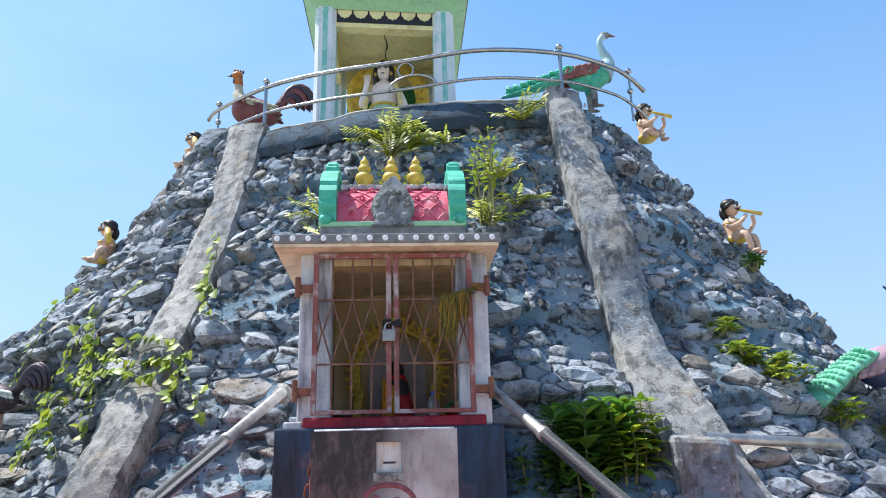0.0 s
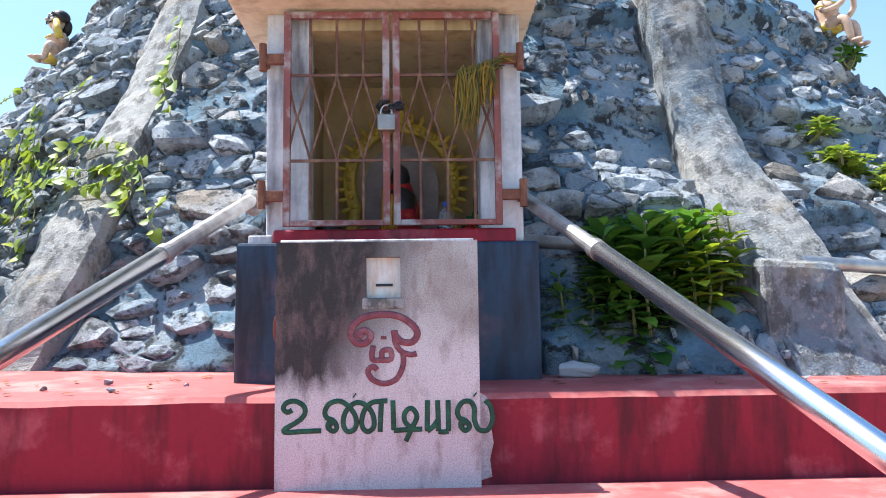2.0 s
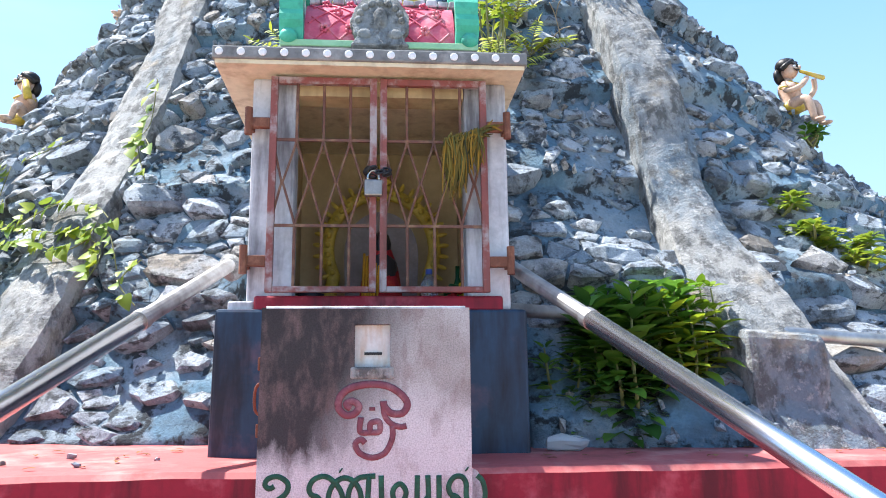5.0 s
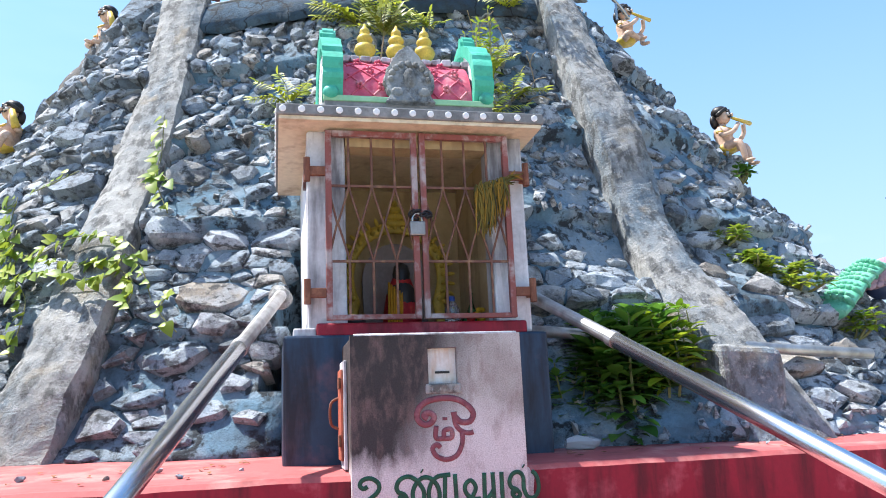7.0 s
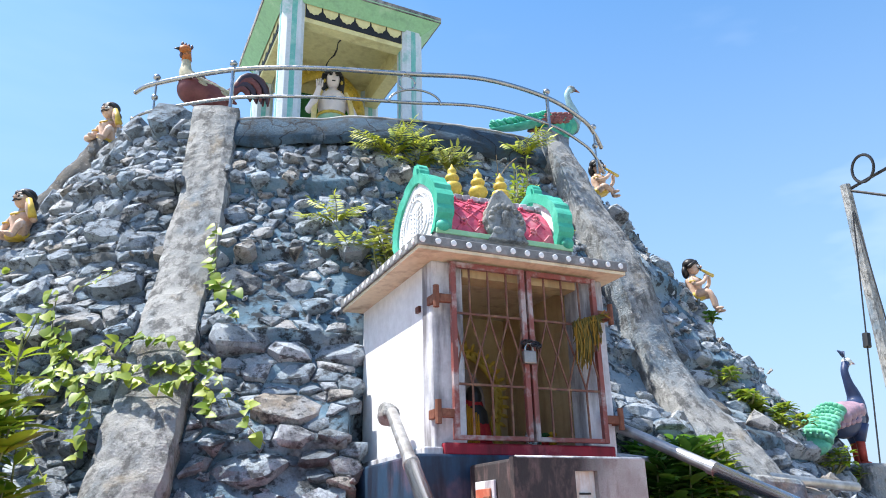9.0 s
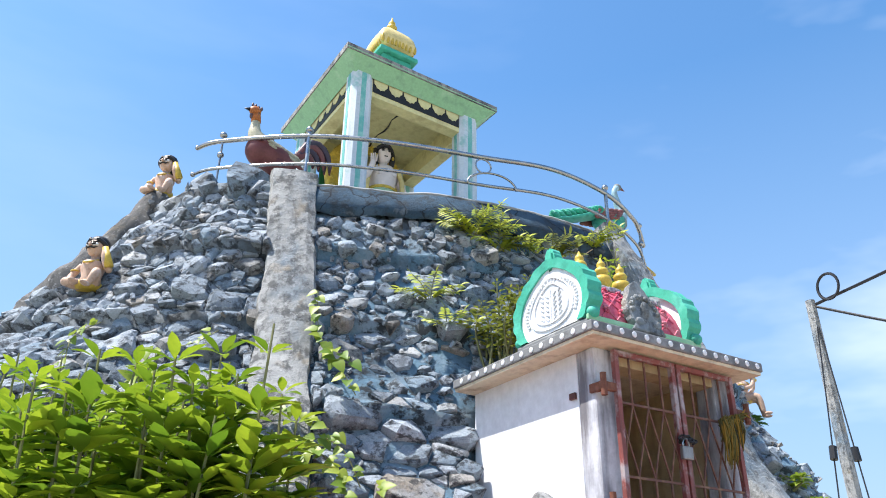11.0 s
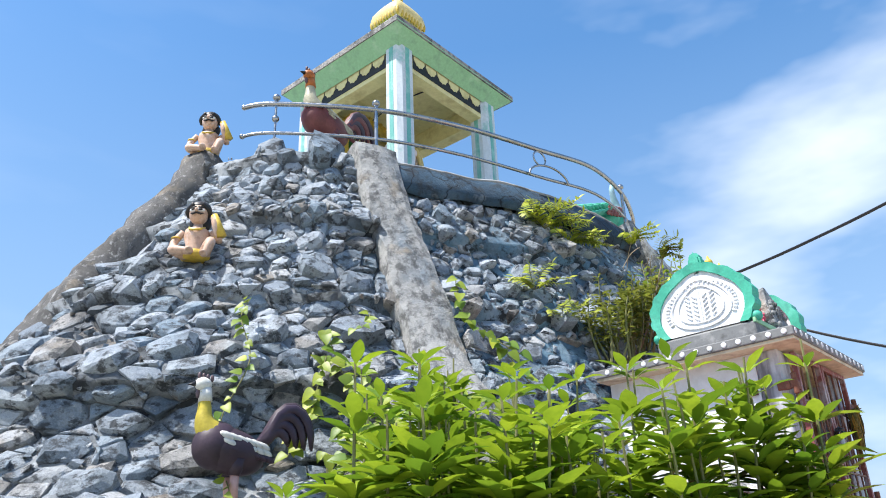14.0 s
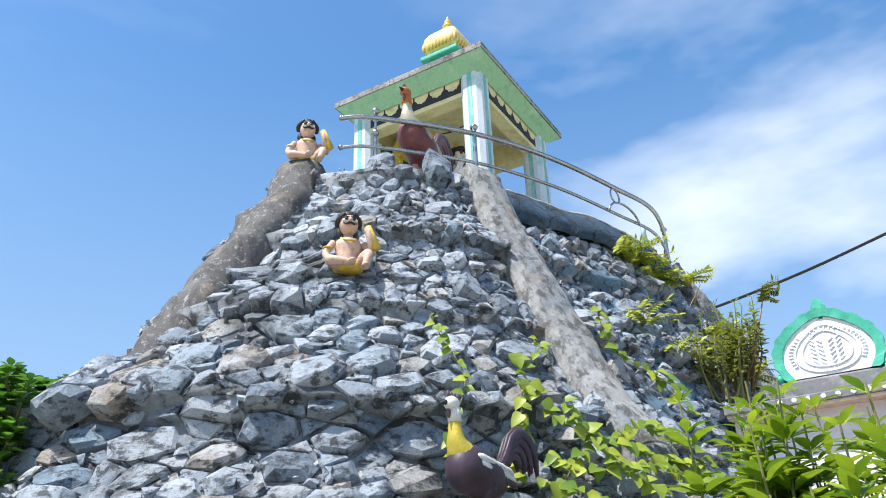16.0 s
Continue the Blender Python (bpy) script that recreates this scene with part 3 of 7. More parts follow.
def build_shrine():
    sh = thing("shrine", "small white cement shrine with a barred gate and a vaulted roof", "shrine", (-0.04, 4.2, 1.33))
    # slate blue base and red sill
    bm = roughen(box(-0.6, 0.48, 3.70, 4.72, 1.25, 1.8, 0.012), 0.004, 6)
    part("base", bm, M_NAVY, sh, "slate blue painted base, streaked")
    part("sill", box(-0.47, 0.4, 3.71, 4.6, 1.795, 1.848, 0.008), M_RED, sh, "red painted sill")
    part("ledge", box(-0.56, -0.472, 3.72, 4.68, 1.796, 1.83, 0.006), M_WHITE, sh)
    # walls with thickness, and the two front pillars
    part("wall", box(SX0, SX0 + 0.08, SYF + 0.12, SYB, 1.8, EAVE, 0.004), M_WALL, sh, "white limewashed side wall")
    part("wall", box(SX1 - 0.08, SX1, SYF + 0.12, SYB, 1.8, EAVE, 0.004), M_WALL, sh, "white limewashed side wall")
    part("wall", box(SX0 + 0.081, SX1 - 0.081, SYB - 0.08, SYB, 1.8, EAVE), M_WALL, sh)
    # sooty plaster lining inside
    part("lining", box(SX0 + 0.081, SX0 + 0.095, SYF + 0.13, SYB - 0.082, 1.85, EAVE - 0.002), M_INSIDE, sh)
    part("lining", box(SX1 - 0.095, SX1 - 0.081, SYF + 0.13, SYB - 0.082, 1.85, EAVE - 0.002), M_INSIDE, sh)
    part("lining", box(SX0 + 0.096, SX1 - 0.096, SYB - 0.1, SYB - 0.082, 1.85, EAVE - 0.002), M_INSIDE, sh)
    for x0, x1 in ((SX0 - 0.004, SX0 + 0.155), (SX1 - 0.155, SX1 + 0.004)):
        bm = roughen(box(x0, x1, SYF, SYF + 0.119, 1.8, EAVE, 0.012), 0.004, 9)
        part("pillar", bm, M_WHITE, sh, "white pillar, grey with grime")
    part("lintel", box(SX0 + 0.156, SX1 - 0.156, SYF + 0.005, SYF + 0.115, 2.6, EAVE - 0.001), M_INSIDE, sh)
    # eave slab with its studs
    eave = part("eave_slab", box(-0.63, 0.495, 3.6, 4.72, EAVE + 0.012, EAVE + 0.06, 0.006), M_SLABGREY, sh, "grey painted eave slab")
    part("soffit", box(-0.62, 0.485, 3.61, 4.71, EAVE - 0.004, EAVE + 0.0115), M_CREAM, sh, "cream painted soffit")
    stud = None
    places = [(-0.605 + k * 0.0756, 3.596, 0) for k in range(15)] + [(-0.634, 3.645 + k * 0.076, 90) for k in range(14)] + [(0.499, 3.645 + k * 0.076, 90) for k in range(14)]
    for x, y, a in places:
        if stud is None:
            bm = lathe([(0.0145, -0.006), (0.0145, -0.0015), (0.011, 0.0005), (0.004, 0.0015)], n=12)
            stud = part("stud", bm, M_BOLTWHITE, eave, "white stud")
            ob = stud
        else:
            ob = new("stud", stud.data)
            ob.parent = eave
            ob.matrix_parent_inverse = world_of(eave).inverted()
        ob.matrix_basis = pose(x, y, EAVE + 0.036, 90, 0, 0 if not a else (-90 if x < 0 else 90))
    part("socket_box", box(-0.515, -0.5005, 3.87, 3.91, 2.45, 2.48, 0.003), plain("brown_bakelite", (0.12, 0.04, 0.03), 0.4, 0.2), sh, "small brown socket box")
    build_vault(sh)
    return sh


def arch_outline(y0, y1, z0, z1, n=44, scallop=0.0):
    """Horseshoe gable: (y, z) points from front foot to back foot, narrower at the foot, drawn up to a soft point."""
    out = []
    c, w = (y0 + y1) / 2, (y1 - y0) / 2
    dip = 0.62
    rz = (z1 - z0) / (1 + math.sin(dip))
    zc = z0 + rz * math.sin(dip)
    for k in range(n + 1):
        a = -dip + (math.pi + 2 * dip) * k / n
        g = 1 + scallop * (abs(math.sin(a * 9.0)) - 0.5)
        peak = 0.03 * max(0.0, math.sin(a)) ** 12
        out.append((c - w * g * math.cos(a), zc + rz * g * math.sin(a) + peak))
    return out


def build_vault(sh):
    va = part("vault_base", roughen(box(-0.425, 0.345, 3.84, 4.41, EAVE + 0.061, 2.86, 0.012), 0.003, 12), M_SLABGREY, sh, "grey slab under the vault")
    part("vault_trim", box(-0.428, 0.348, 3.832, 3.85, 2.845, 2.872, 0.004), M_PALEGREEN, sh)
    # pink barrel with a raised diamond net
    bm = bmesh.new()
    cy, cz, r0 = 4.12, 2.86, 0.245
    n, cols = 18, 12

    def on(x, a, lift=0.0):
        return Vector((x, cy - (r0 + lift) * math.cos(a), cz + (r0 + lift) * 1.15 * math.sin(a)))

    rows = [[bm.verts.new(on(-0.34 + 0.6 * i / cols, math.pi * k / n)) for i in range(cols + 1)] for k in range(n + 1)]
    for r, s in zip(rows, rows[1:]):
        for i in range(cols):
            bm.faces.new((r[i], r[i + 1], s[i + 1], s[i]))
    part("barrel", bm, M_PINK, sh, "rose pink barrel vault", smooth=True)
    bm = bmesh.new()
    for sgn in (1, -1):
        for i in range(-4, 8):
            pts = []
            for k in range(9):
                a = 0.12 + 1.15 * k / 8
                x = -0.30 + 0.1 * i + sgn * 0.3 * k / 8
                if -0.33 < x < 0.25:
                    pts.append(on(x, a, 0.002))
            if len(pts) > 1:
                tube(pts, 0.0045, 5, bm)
    part("diamond_net", bm, M_PINK, sh)
    for i in range(6):
        for k in range(3):
            x = -0.26 + 0.1 * i + (0.05 if k % 2 else 0)
            if x < 0.24:
                p = on(x, 0.3 + 0.36 * k, 0.004)
                bm = bmesh.new()
                for q in range(5):
                    a = q * math.tau / 5
                    ball(p + Vector((0.013 * math.cos(a), -0.004, 0.013 * math.sin(a))), 0.009, bm=bm, u=6, v=4)
                part("rosette", bm, M_PINK, sh, smooth=True)
    # ridge tiles
    for k in range(13):
        x = -0.335 + k * 0.049
        bm = roughen(box(x, x + 0.045, cy - 0.1, cy + 0.1, cz + 0.27, cz + 0.3, 0.006), 0.006, 30, k)
        part("ridge_tile", bm, M_WHITE, sh)
    # gables: green rim, white face with a leaf in relief
    for side, x in ((-1, -0.425), (1, 0.345)):
        o = arch_outline(3.82, 4.42, 2.862, 3.235, scallop=0.05)
        bm = bmesh.new()
        xi = x - side * 0.085
        ins = arch_outline(3.872, 4.368, 2.868, 3.185)
        loops = []
        for xx, ol in ((x, ins), (x + side * 0.006, o), (xi, o), (xi, ins)):
            loops.append([bm.verts.new(Vector((xx, y, z)) + noise.noise_vector(Vector((y, z, x)) * 14) * 0.004) for y, z in ol])
        for a, b in zip(loops, loops[1:] + loops[:1]):
            for k in range(len(a) - 1):
                bm.faces.new((a[k], a[k + 1], b[k + 1], b[k]))
        g = part("gable_rim", bm, M_GREENP, sh, "sea green horseshoe rim", smooth=False)
        bm = bmesh.new()
        f = [bm.verts.new((x - side * 0.012, y, z)) for y, z in ins]
        b = [bm.verts.new((x - side * 0.06, y, z)) for y, z in ins]
        bm.faces.new(f)
        bm.faces.new(b[::-1])
        for k in range(len(f)):
            j = (k + 1) % len(f)
            bm.faces.new((f[k], b[k], b[j], f[j]))
        part("gable_face", bm, M_WALL, sh, "white gable face")
        # raised leaf drawing
        bm = bmesh.new()
        xf = x - side * 0.009
        for s, r in ((0.86, 0.005), (0.66, 0.0045)):
            pts = []
            for k in range(33):
                a = math.tau * k / 32
                q = abs(math.sin(a)) ** 0.9 * math.copysign(1, math.sin(a))
                pts.append((xf, 4.12 + 0.2 * s * q * (1 - 0.18 * math.cos(a)), 3.015 + (0.15 * math.cos(a) + 0.022 * max(0.0, math.cos(a)) ** 9) * s))
            tube(pts, r, 6, bm)
        tube([(xf, 4.12, 2.915), (xf, 4.12, 3.1)], [0.005, 0.002], 6, bm)
        for k in range(6):
            z = 2.925 + 0.026 * k
            for sg in (-1, 1):
                for j in range(2):
                    y = 0.018 + 0.042 * j
                    if y < 0.095 - 0.011 * abs(k - 2):
                        tube([(xf, 4.12 + sg * y, z + 0.3 * y), (xf, 4.12 + sg * (y + 0.026), z + 0.3 * y + 0.018)], [0.005, 0.0025], 6, bm)
        for k in range(30):
            a = -0.5 + (math.pi + 1.0) * (k + 0.5) / 30
            tube([(xf, 4.12 - 0.188 * math.cos(a), 3.0 + 0.135 * math.sin(a)), (xf, 4.12 - 0.212 * math.cos(a), 3.0 + 0.152 * math.sin(a))], 0.005, 5, bm)
        part("leaf_relief", bm, M_WALL, sh)
        # crest knob
        bm = slab([(-0.025, 0), (-0.042, 0.05), (-0.036, 0.1), (-0.012, 0.135), (0.012, 0.135), (0.036, 0.1), (0.042, 0.05), (0.025, 0)], 0.075,
                  Matrix.Translation((x if side > 0 else x + 0.075, 4.11, 3.2)) @ Matrix.Rotation(radians(90), 4, "Z"))
        bmesh.ops.bevel(bm, geom=bm.edges[:], offset=0.012, segments=2, affect="EDGES")
        part("crest", bm, M_GREENP, sh, "green leaf-shaped crest")
        for sg in (-1, 1):
            part("scroll", ball((x - side * 0.03, 4.12 + sg * 0.285, 2.885), (0.035, 0.03, 0.03)), M_GREENP, sh, smooth=True)
    # front plaque with scalloped outline and relief
    pts = []
    for k in range(41):
        a = math.pi * 1.5 * (k / 40) - math.pi * 0.25
        r = 0.105 + 0.012 * abs(math.sin(a * 5.5))
        pts.append((r * math.cos(a) * 1.02, 0.1 + r * math.sin(a) * (1.0 + 0.75 * max(0.0, math.sin(a)) ** 5)))
    bm = slab([(0.115, -0.02)] + pts + [(-0.115, -0.02)], 0.045, Matrix.Translation((-0.04, 3.815, 2.865)) @ Matrix.Rotation(radians(-14), 4, "X"))
    bmesh.ops.bevel(bm, geom=bm.edges[:], offset=0.005, segments=1, affect="EDGES")
    pl = part("plaque", bm, M_CEMENT, sh, "grey cement plaque in relief")
    place = Matrix.Translation((-0.04, 3.812, 2.865)) @ Matrix.Rotation(radians(-14), 4, "X")
    for k in range(9):
        a = math.pi * (k / 8)
        part("petal", ball(place @ Vector((0.085 * math.cos(a), 0.0, 0.1 + 0.09 * math.sin(a))), 0.016, u=8, v=6), M_CEMENT, pl, smooth=True)
    part("relief", ball(place @ Vector((0, 0, 0.1)), (0.03, 0.014, 0.055)), M_CEMENT, pl, smooth=True)
    for sg in (-1, 1):
        part("scroll", ball(place @ Vector((sg * 0.06, 0, 0.03)), (0.028, 0.012, 0.022)), M_CEMENT, pl, smooth=True)
    # three brass-coloured finials
    for x in (-0.206, -0.05, 0.09):
        prof = [(0.034, 0.0), (0.04, 0.01), (0.026, 0.018), (0.046, 0.035), (0.054, 0.055), (0.046, 0.078), (0.022, 0.09), (0.036, 0.102), (0.04, 0.115), (0.032, 0.13), (0.017, 0.138), (0.026, 0.15), (0.022, 0.165), (0.01, 0.178), (0.003, 0.198)]
        part("finial", lathe(prof, (x, 4.11, 3.175), 18), M_GOLD, sh, "ochre gold pot finial", smooth=True)


def build_gate():
    y, z0, z1 = 3.695, 1.857, 2.648
    zm1, zm0 = 2.41, 2.094
    for name, x0, x1 in (("left", -0.432, -0.05), ("right", -0.038, 0.352)):
        g = thing("barred_gate", "rust-red iron gate leaf with diamond lattice, padlocked shut", "gate", ((x0 + x1) / 2, y, z0), "gate leaves")
        t = 0.0125
        for a, b, c, d in ((x0, x0 + 2 * t, z0, z1), (x1 - 2 * t, x1, z0, z1)):
            part("stile", box(a, b, y - t, y + t, c, d, 0.002), M_GATE, g, "flaking rust-red stile")
        for a, b in ((z1 - 2 * t, z1), (z0, z0 + 1.6 * t)):
            part("cross_rail", box(x0 + 2 * t + 0.0005, x1 - 2 * t - 0.0005, y - t + 0.001, y + t - 0.001, a, b, 0.002), M_GATE, g)
        q = (x1 - x0) / 4
        for z in (zm1, zm0):
            part("lattice_bar", box(x0 + 2 * t, x1 - 2 * t, y - 0.004, y + 0.004, z - 0.005, z + 0.005), M_WIRE, g)
        for k in (1, 2, 3):
            x = x0 + k * q
            part("bar", rod((x, y, zm1), (x, y, z1 - t), 0.0055, n=8), M_WIRE, g)
            part("bar", rod((x, y, z0 + t), (x, y, zm0), 0.0055, n=8), M_WIRE, g)
        # bent bars make one row of tall diamonds
        zc = (zm1 + zm0) / 2
        for k in range(5):
            for sgn in (-1, 1):
                if 0 <= k + sgn * 0.5 <= 4:
                    xa, xb = x0 + min(max(k, 0.12), 3.88) * q, x0 + (k + sgn * 0.48) * q
                    part("lattice_bar", tube([(xa, y, zm1), (xa + (xb - xa) * 0.15, y, zm1 - 0.03), (xb, y, zc), (xa + (xb - xa) * 0.15, y, zm0 + 0.03), (xa, y, zm0)], 0.0048, 6), M_WIRE, g)
        # hinges
        out = x0 if name == "left" else x1
        sg = -1 if name == "left" else 1
        for z in (2.47, 1.965):
            part("hinge", box(min(out, out + sg * 0.085), max(out, out + sg * 0.085), y - 0.012, y + 0.012, z - 0.018, z + 0.02, 0.003), M_RUST, g, "rusty strap hinge")
            part("hinge_pin", rod((out + sg * 0.075, y - 0.01, z - 0.045), (out + sg * 0.075, y - 0.01, z + 0.055), 0.014, n=10), M_RUST, g)
            part("hinge_block", box(min(out + sg * 0.06, out + sg * 0.085), max(out + sg * 0.06, out + sg * 0.085), y + 0.013, SYF + 0.03, z - 0.02, z + 0.02, 0.003), M_RUST, g)
    # padlock and chain
    lock = thing("padlock", "grey steel padlock hung on a black chain", "padlock", (-0.06, 3.66, 2.2))
    m_lock = plain("zinc_padlock", (0.33, 0.31, 0.3), 0.4, 0.25, 30, 0.7)
    bm = box(-0.093, -0.029, 3.652, 3.676, 2.195, 2.255, 0.006)
    part("lock_body", bm, m_lock, lock, "zinc grey lock body")
    pts = [(-0.061 + 0.02 * math.cos(a), 3.664, 2.262 + 0.028 * math.sin(a)) for a in [math.pi * k / 12 for k in range(13)]]
    part("shackle", tube([(-0.041, 3.664, 2.25)] + pts + [(-0.081, 3.664, 2.25)], 0.005, 8), M_STEEL, lock, "bright steel shackle", smooth=True)
    rnd = random.Random(4)
    for k in range(9):
        a = k * math.tau / 9
        c = Vector((-0.045 + 0.042 * math.cos(a), 3.672 + 0.016 * math.sin(a) - 0.006, 2.285 + 0.012 * math.sin(2 * a)))
        u = Vector((-math.sin(a), 0.4 * math.cos(a), 0.2)).normalized()
        w = Vector((0, 0.6, 1)).normalized() if k % 2 else Vector((0, 1, -0.3)).normalized()
        pts = [c + u * 0.016 * math.cos(b) + w * 0.009 * math.sin(b) for b in [math.tau * j / 10 for j in range(11)]]
        part("chain_link", tube(pts, 0.0045, 6), M_BLACK, lock)
    # dry garland looped over the gate
    gar = thing("garland", "withered brown and yellow flower garland on the gate", "garland", (0.29, 3.67, 2.4))
    m_gar = Mat("withered_petals", 0.9)
    m_gar.color(m_gar.ramp(m_gar.island(), (0.0, (0.03, 0.028, 0.01)), (0.35, (0.12, 0.09, 0.015)), (0.6, (0.26, 0.14, 0.015)), (0.8, (0.07, 0.075, 0.022)), (1.0, (0.17, 0.12, 0.02))))
    bm = bmesh.new()
    for k in range(170):
        u = rnd.random()
        x = 0.2 + 0.12 * u + rnd.uniform(-0.015, 0.015)
        z = 2.40 + 0.035 * u + rnd.uniform(-0.02, 0.02)
        ln = rnd.uniform(0.06, 0.23) * (1.0 - 0.55 * abs(u - 0.25))
        y0 = 3.672 - rnd.random() * 0.025
        pts = [(x, y0, z), (x + rnd.uniform(-0.012, 0.012), y0 - 0.008, z - ln * 0.5), (x + rnd.uniform(-0.02, 0.02), y0 - rnd.random() * 0.01, z - ln)]
        tube(spline(pts, 3), [0.003, 0.004, 0.0035, 0.004, 0.003, 0.003, 0.0015], 4, bm)
    for k in range(60):
        u = rnd.random()
        p = Vector((0.2 + 0.16 * u, 3.665, 2.395 + 0.055 * u)) + Vector([rnd.uniform(-0.014, 0.014) for _ in range(3)])
        tube([p, p + Vector((rnd.uniform(0.01, 0.05), rnd.uniform(-0.02, 0), rnd.uniform(-0.02, 0.03)))], [0.006, 0.002], 4, bm)
    tagged(part("withered_strand_mass", bm, m_gar.m, gar), kind="stuff")


def build_donation_box():
    d = thing("donation_box", "cement donation box with black soot stain and green lettering", "donation box", (-0.07, 3.5, 1.03))
    x0, x1, yf, z1 = -0.379, 0.229, 3.30, 1.755
    m = Mat("sooty_pinkish_plaster", 0.75)
    n1, n2, n3 = m.noise(3.2, 6, 0.6), m.noise(16, 6, 0.65, (1, 1, 0.4)), m.noise(230, 3, 0.6)
    c = m.ramp(n1, (0.35, (0.29, 0.255, 0.24)), (0.5, (0.39, 0.36, 0.345)), (0.66, (0.52, 0.51, 0.505)))
    # whiter towards the foot where the wash is newer, soot blown over the upper half
    zz = m.math("ADD", m.math("MULTIPLY", m.axis("Z"), -4.0), m.math("ADD", 6.1, m.math("MULTIPLY", n1, 1.1)))
    c = m.mix(m.ramp(zz, (0.55, 0.0), (1.0, 0.8)), c, (0.68, 0.65, 0.66))
    sx = m.math("ADD", m.math("MULTIPLY", m.axis("X"), -4.2), m.math("MULTIPLY", m.axis("Z"), 1.5))
    soot = m.math("ADD", sx, m.math("ADD", m.math("MULTIPLY", n1, 1.1), m.math("MULTIPLY", n2, 0.5)))
    over = m.ramp(m.math("ADD", m.math("MULTIPLY", m.axis("Z"), 4.0), m.math("SUBTRACT", m.math("MULTIPLY", n2, 0.8), 5.2)), (0.3, 0.0), (0.62, 1.0))
    c = m.mix(m.math("MULTIPLY", over, m.ramp(m.math("MULTIPLY", soot, 0.22), (0.66, 0.0), (0.74, 0.45), (0.86, 0.96))), c, (0.022, 0.018, 0.02))
    c = m.mix(m.ramp(n2, (0.5, 0.0), (0.68, 0.6)), c, (0.22, 0.145, 0.135))
    c = m.mix(0.55, c, m.ramp(n3, (0.34, (0.4, 0.38, 0.38)), (0.6, (1.0, 1.0, 1.0))), "MULTIPLY")
    m.color(c).bump(m.math("ADD", n2, m.math("MULTIPLY", n3, 0.5)), 0.006, 0.6)
    # front slab with a niche cut through, body, top
    nx0, nx1, nz0, nz1 = -0.11, -0.006, 1.582, 1.705
    bm = bmesh.new()
    for a, b, c2, e in ((x0, nx0, 1.02, z1), (nx1, x1, 1.02, z1), (nx0, nx1, 1.02, nz0), (nx0, nx1, nz1, z1)):
        box(a, b, yf, yf + 0.03, c2, e, bm=bm)
    bmesh.ops.remove_doubles(bm, verts=bm.verts[:], dist=0.0005)
    roughen(bm, 0.002, 8)
    part("front", bm, m.m, d, "pinkish plaster front, black with soot on one side")
    part("body", roughen(box(x0 + 0.002, x1 - 0.002, yf + 0.031, 3.68, 1.02, z1 - 0.003, 0.012), 0.003, 7), m.m, d)
    tp = tube([(x0 + 0.012, yf + 0.006, z1 - 0.002), (x1 - 0.012, yf + 0.006, z1 - 0.002)], 0.007, 8)
    part("top_edge", tp, M_WHITE, d, smooth=True)
    # niche with its white plate and slot
    part("niche_back", box(nx0, nx1, yf + 0.024, yf + 0.0305, nz0, nz1), painted("rusty_white_plate", (0.66, 0.64, 0.62), (0.6, 0.4, 0.24), (0.5, 0.27, 0.12), 0.6, 0.58, 9), d, "white plate with rust runs")
    part("slot", box(-0.082, -0.03, yf + 0.02, yf + 0.0235, 1.617, 1.625), M_BLACK, d, "dark coin slot")
    part("niche_sill", roughen(box(nx0 - 0.012, nx1 + 0.012, yf - 0.006, yf + 0.02, nz0 - 0.035, nz0, 0.006), 0.003, 30), M_CEMENT, d)
    # a little rusty door on the flank
    part("side_frame", box(x0 - 0.012, x0 - 0.0005, 3.44, 3.6, 1.3, 1.68, 0.003), M_WHITE, d)
    dr = part("side_door", box(x0 - 0.022, x0 - 0.0125, 3.46, 3.58, 1.33, 1.65, 0.003), painted("orange_red_iron_paint", (0.45, 0.12, 0.07), (0.5, 0.2, 0.13), (0.2, 0.05, 0.035), 0.55, 0.55, 9), d, "small orange-red iron door")
    for z in (1.38, 1.58):
        part("side_hinge", box(x0 - 0.03, x0 - 0.0225, 3.45, 3.5, z, z + 0.04, 0.002), M_RUST, dr)
    part("handle", tube(spline([(x0 - 0.022, 3.56, 1.44), (x0 - 0.05, 3.56, 1.46), (x0 - 0.05, 3.56, 1.53), (x0 - 0.022, 3.56, 1.55)], 4), 0.005, 6), M_RUST, dr)
    # whitewash that runs over onto the red wall
    o = [(0.0, 0.0), (0.036, 0.01), (0.03, 0.06), (0.042, 0.11), (0.034, 0.17), (0.04, 0.215), (0.022, 0.25), (0.0, 0.262)]
    part("whitewash_patch", slab(o, 0.004, Matrix.Translation((0.2292, 3.3545, 1.03))), m.m, d)
    # painted sacred sign in raised strokes
    m_om = painted("maroon_relief_paint", (0.2, 0.055, 0.075), (0.3, 0.13, 0.145), (0.1, 0.03, 0.04), 0.6, 0.5, 20, False)
    m_green = painted("green_letter_paint", (0.008, 0.075, 0.04), (0.015, 0.12, 0.065), (0.005, 0.035, 0.02), 0.5, 0.5, 25, False)

    def stroke(name, pts, r, mat, kind_label, parent, smooth=4):
        return part(name, tube(spline([(x, yf - 0.001, z) for x, z in pts], smooth), r, 8, flat=0.35, side=(0, 1, 0)), mat, parent, kind_label, smooth=True)

    def put(pts):
        return [(-0.398 + x * 0.000657, 1.611 - y * 0.000647 - x * 0.000008) for x, y in pts]

    sign = stroke("sign", put([(425, 222), (405, 205), (432, 190), (460, 213), (440, 246), (400, 250), (370, 215), (382, 165), (430, 130), (510, 116), (590, 126), (650, 165), (672, 205), (650, 243), (602, 243), (572, 215), (566, 190)]), 0.0105, m_om, "maroon raised om sign", d)
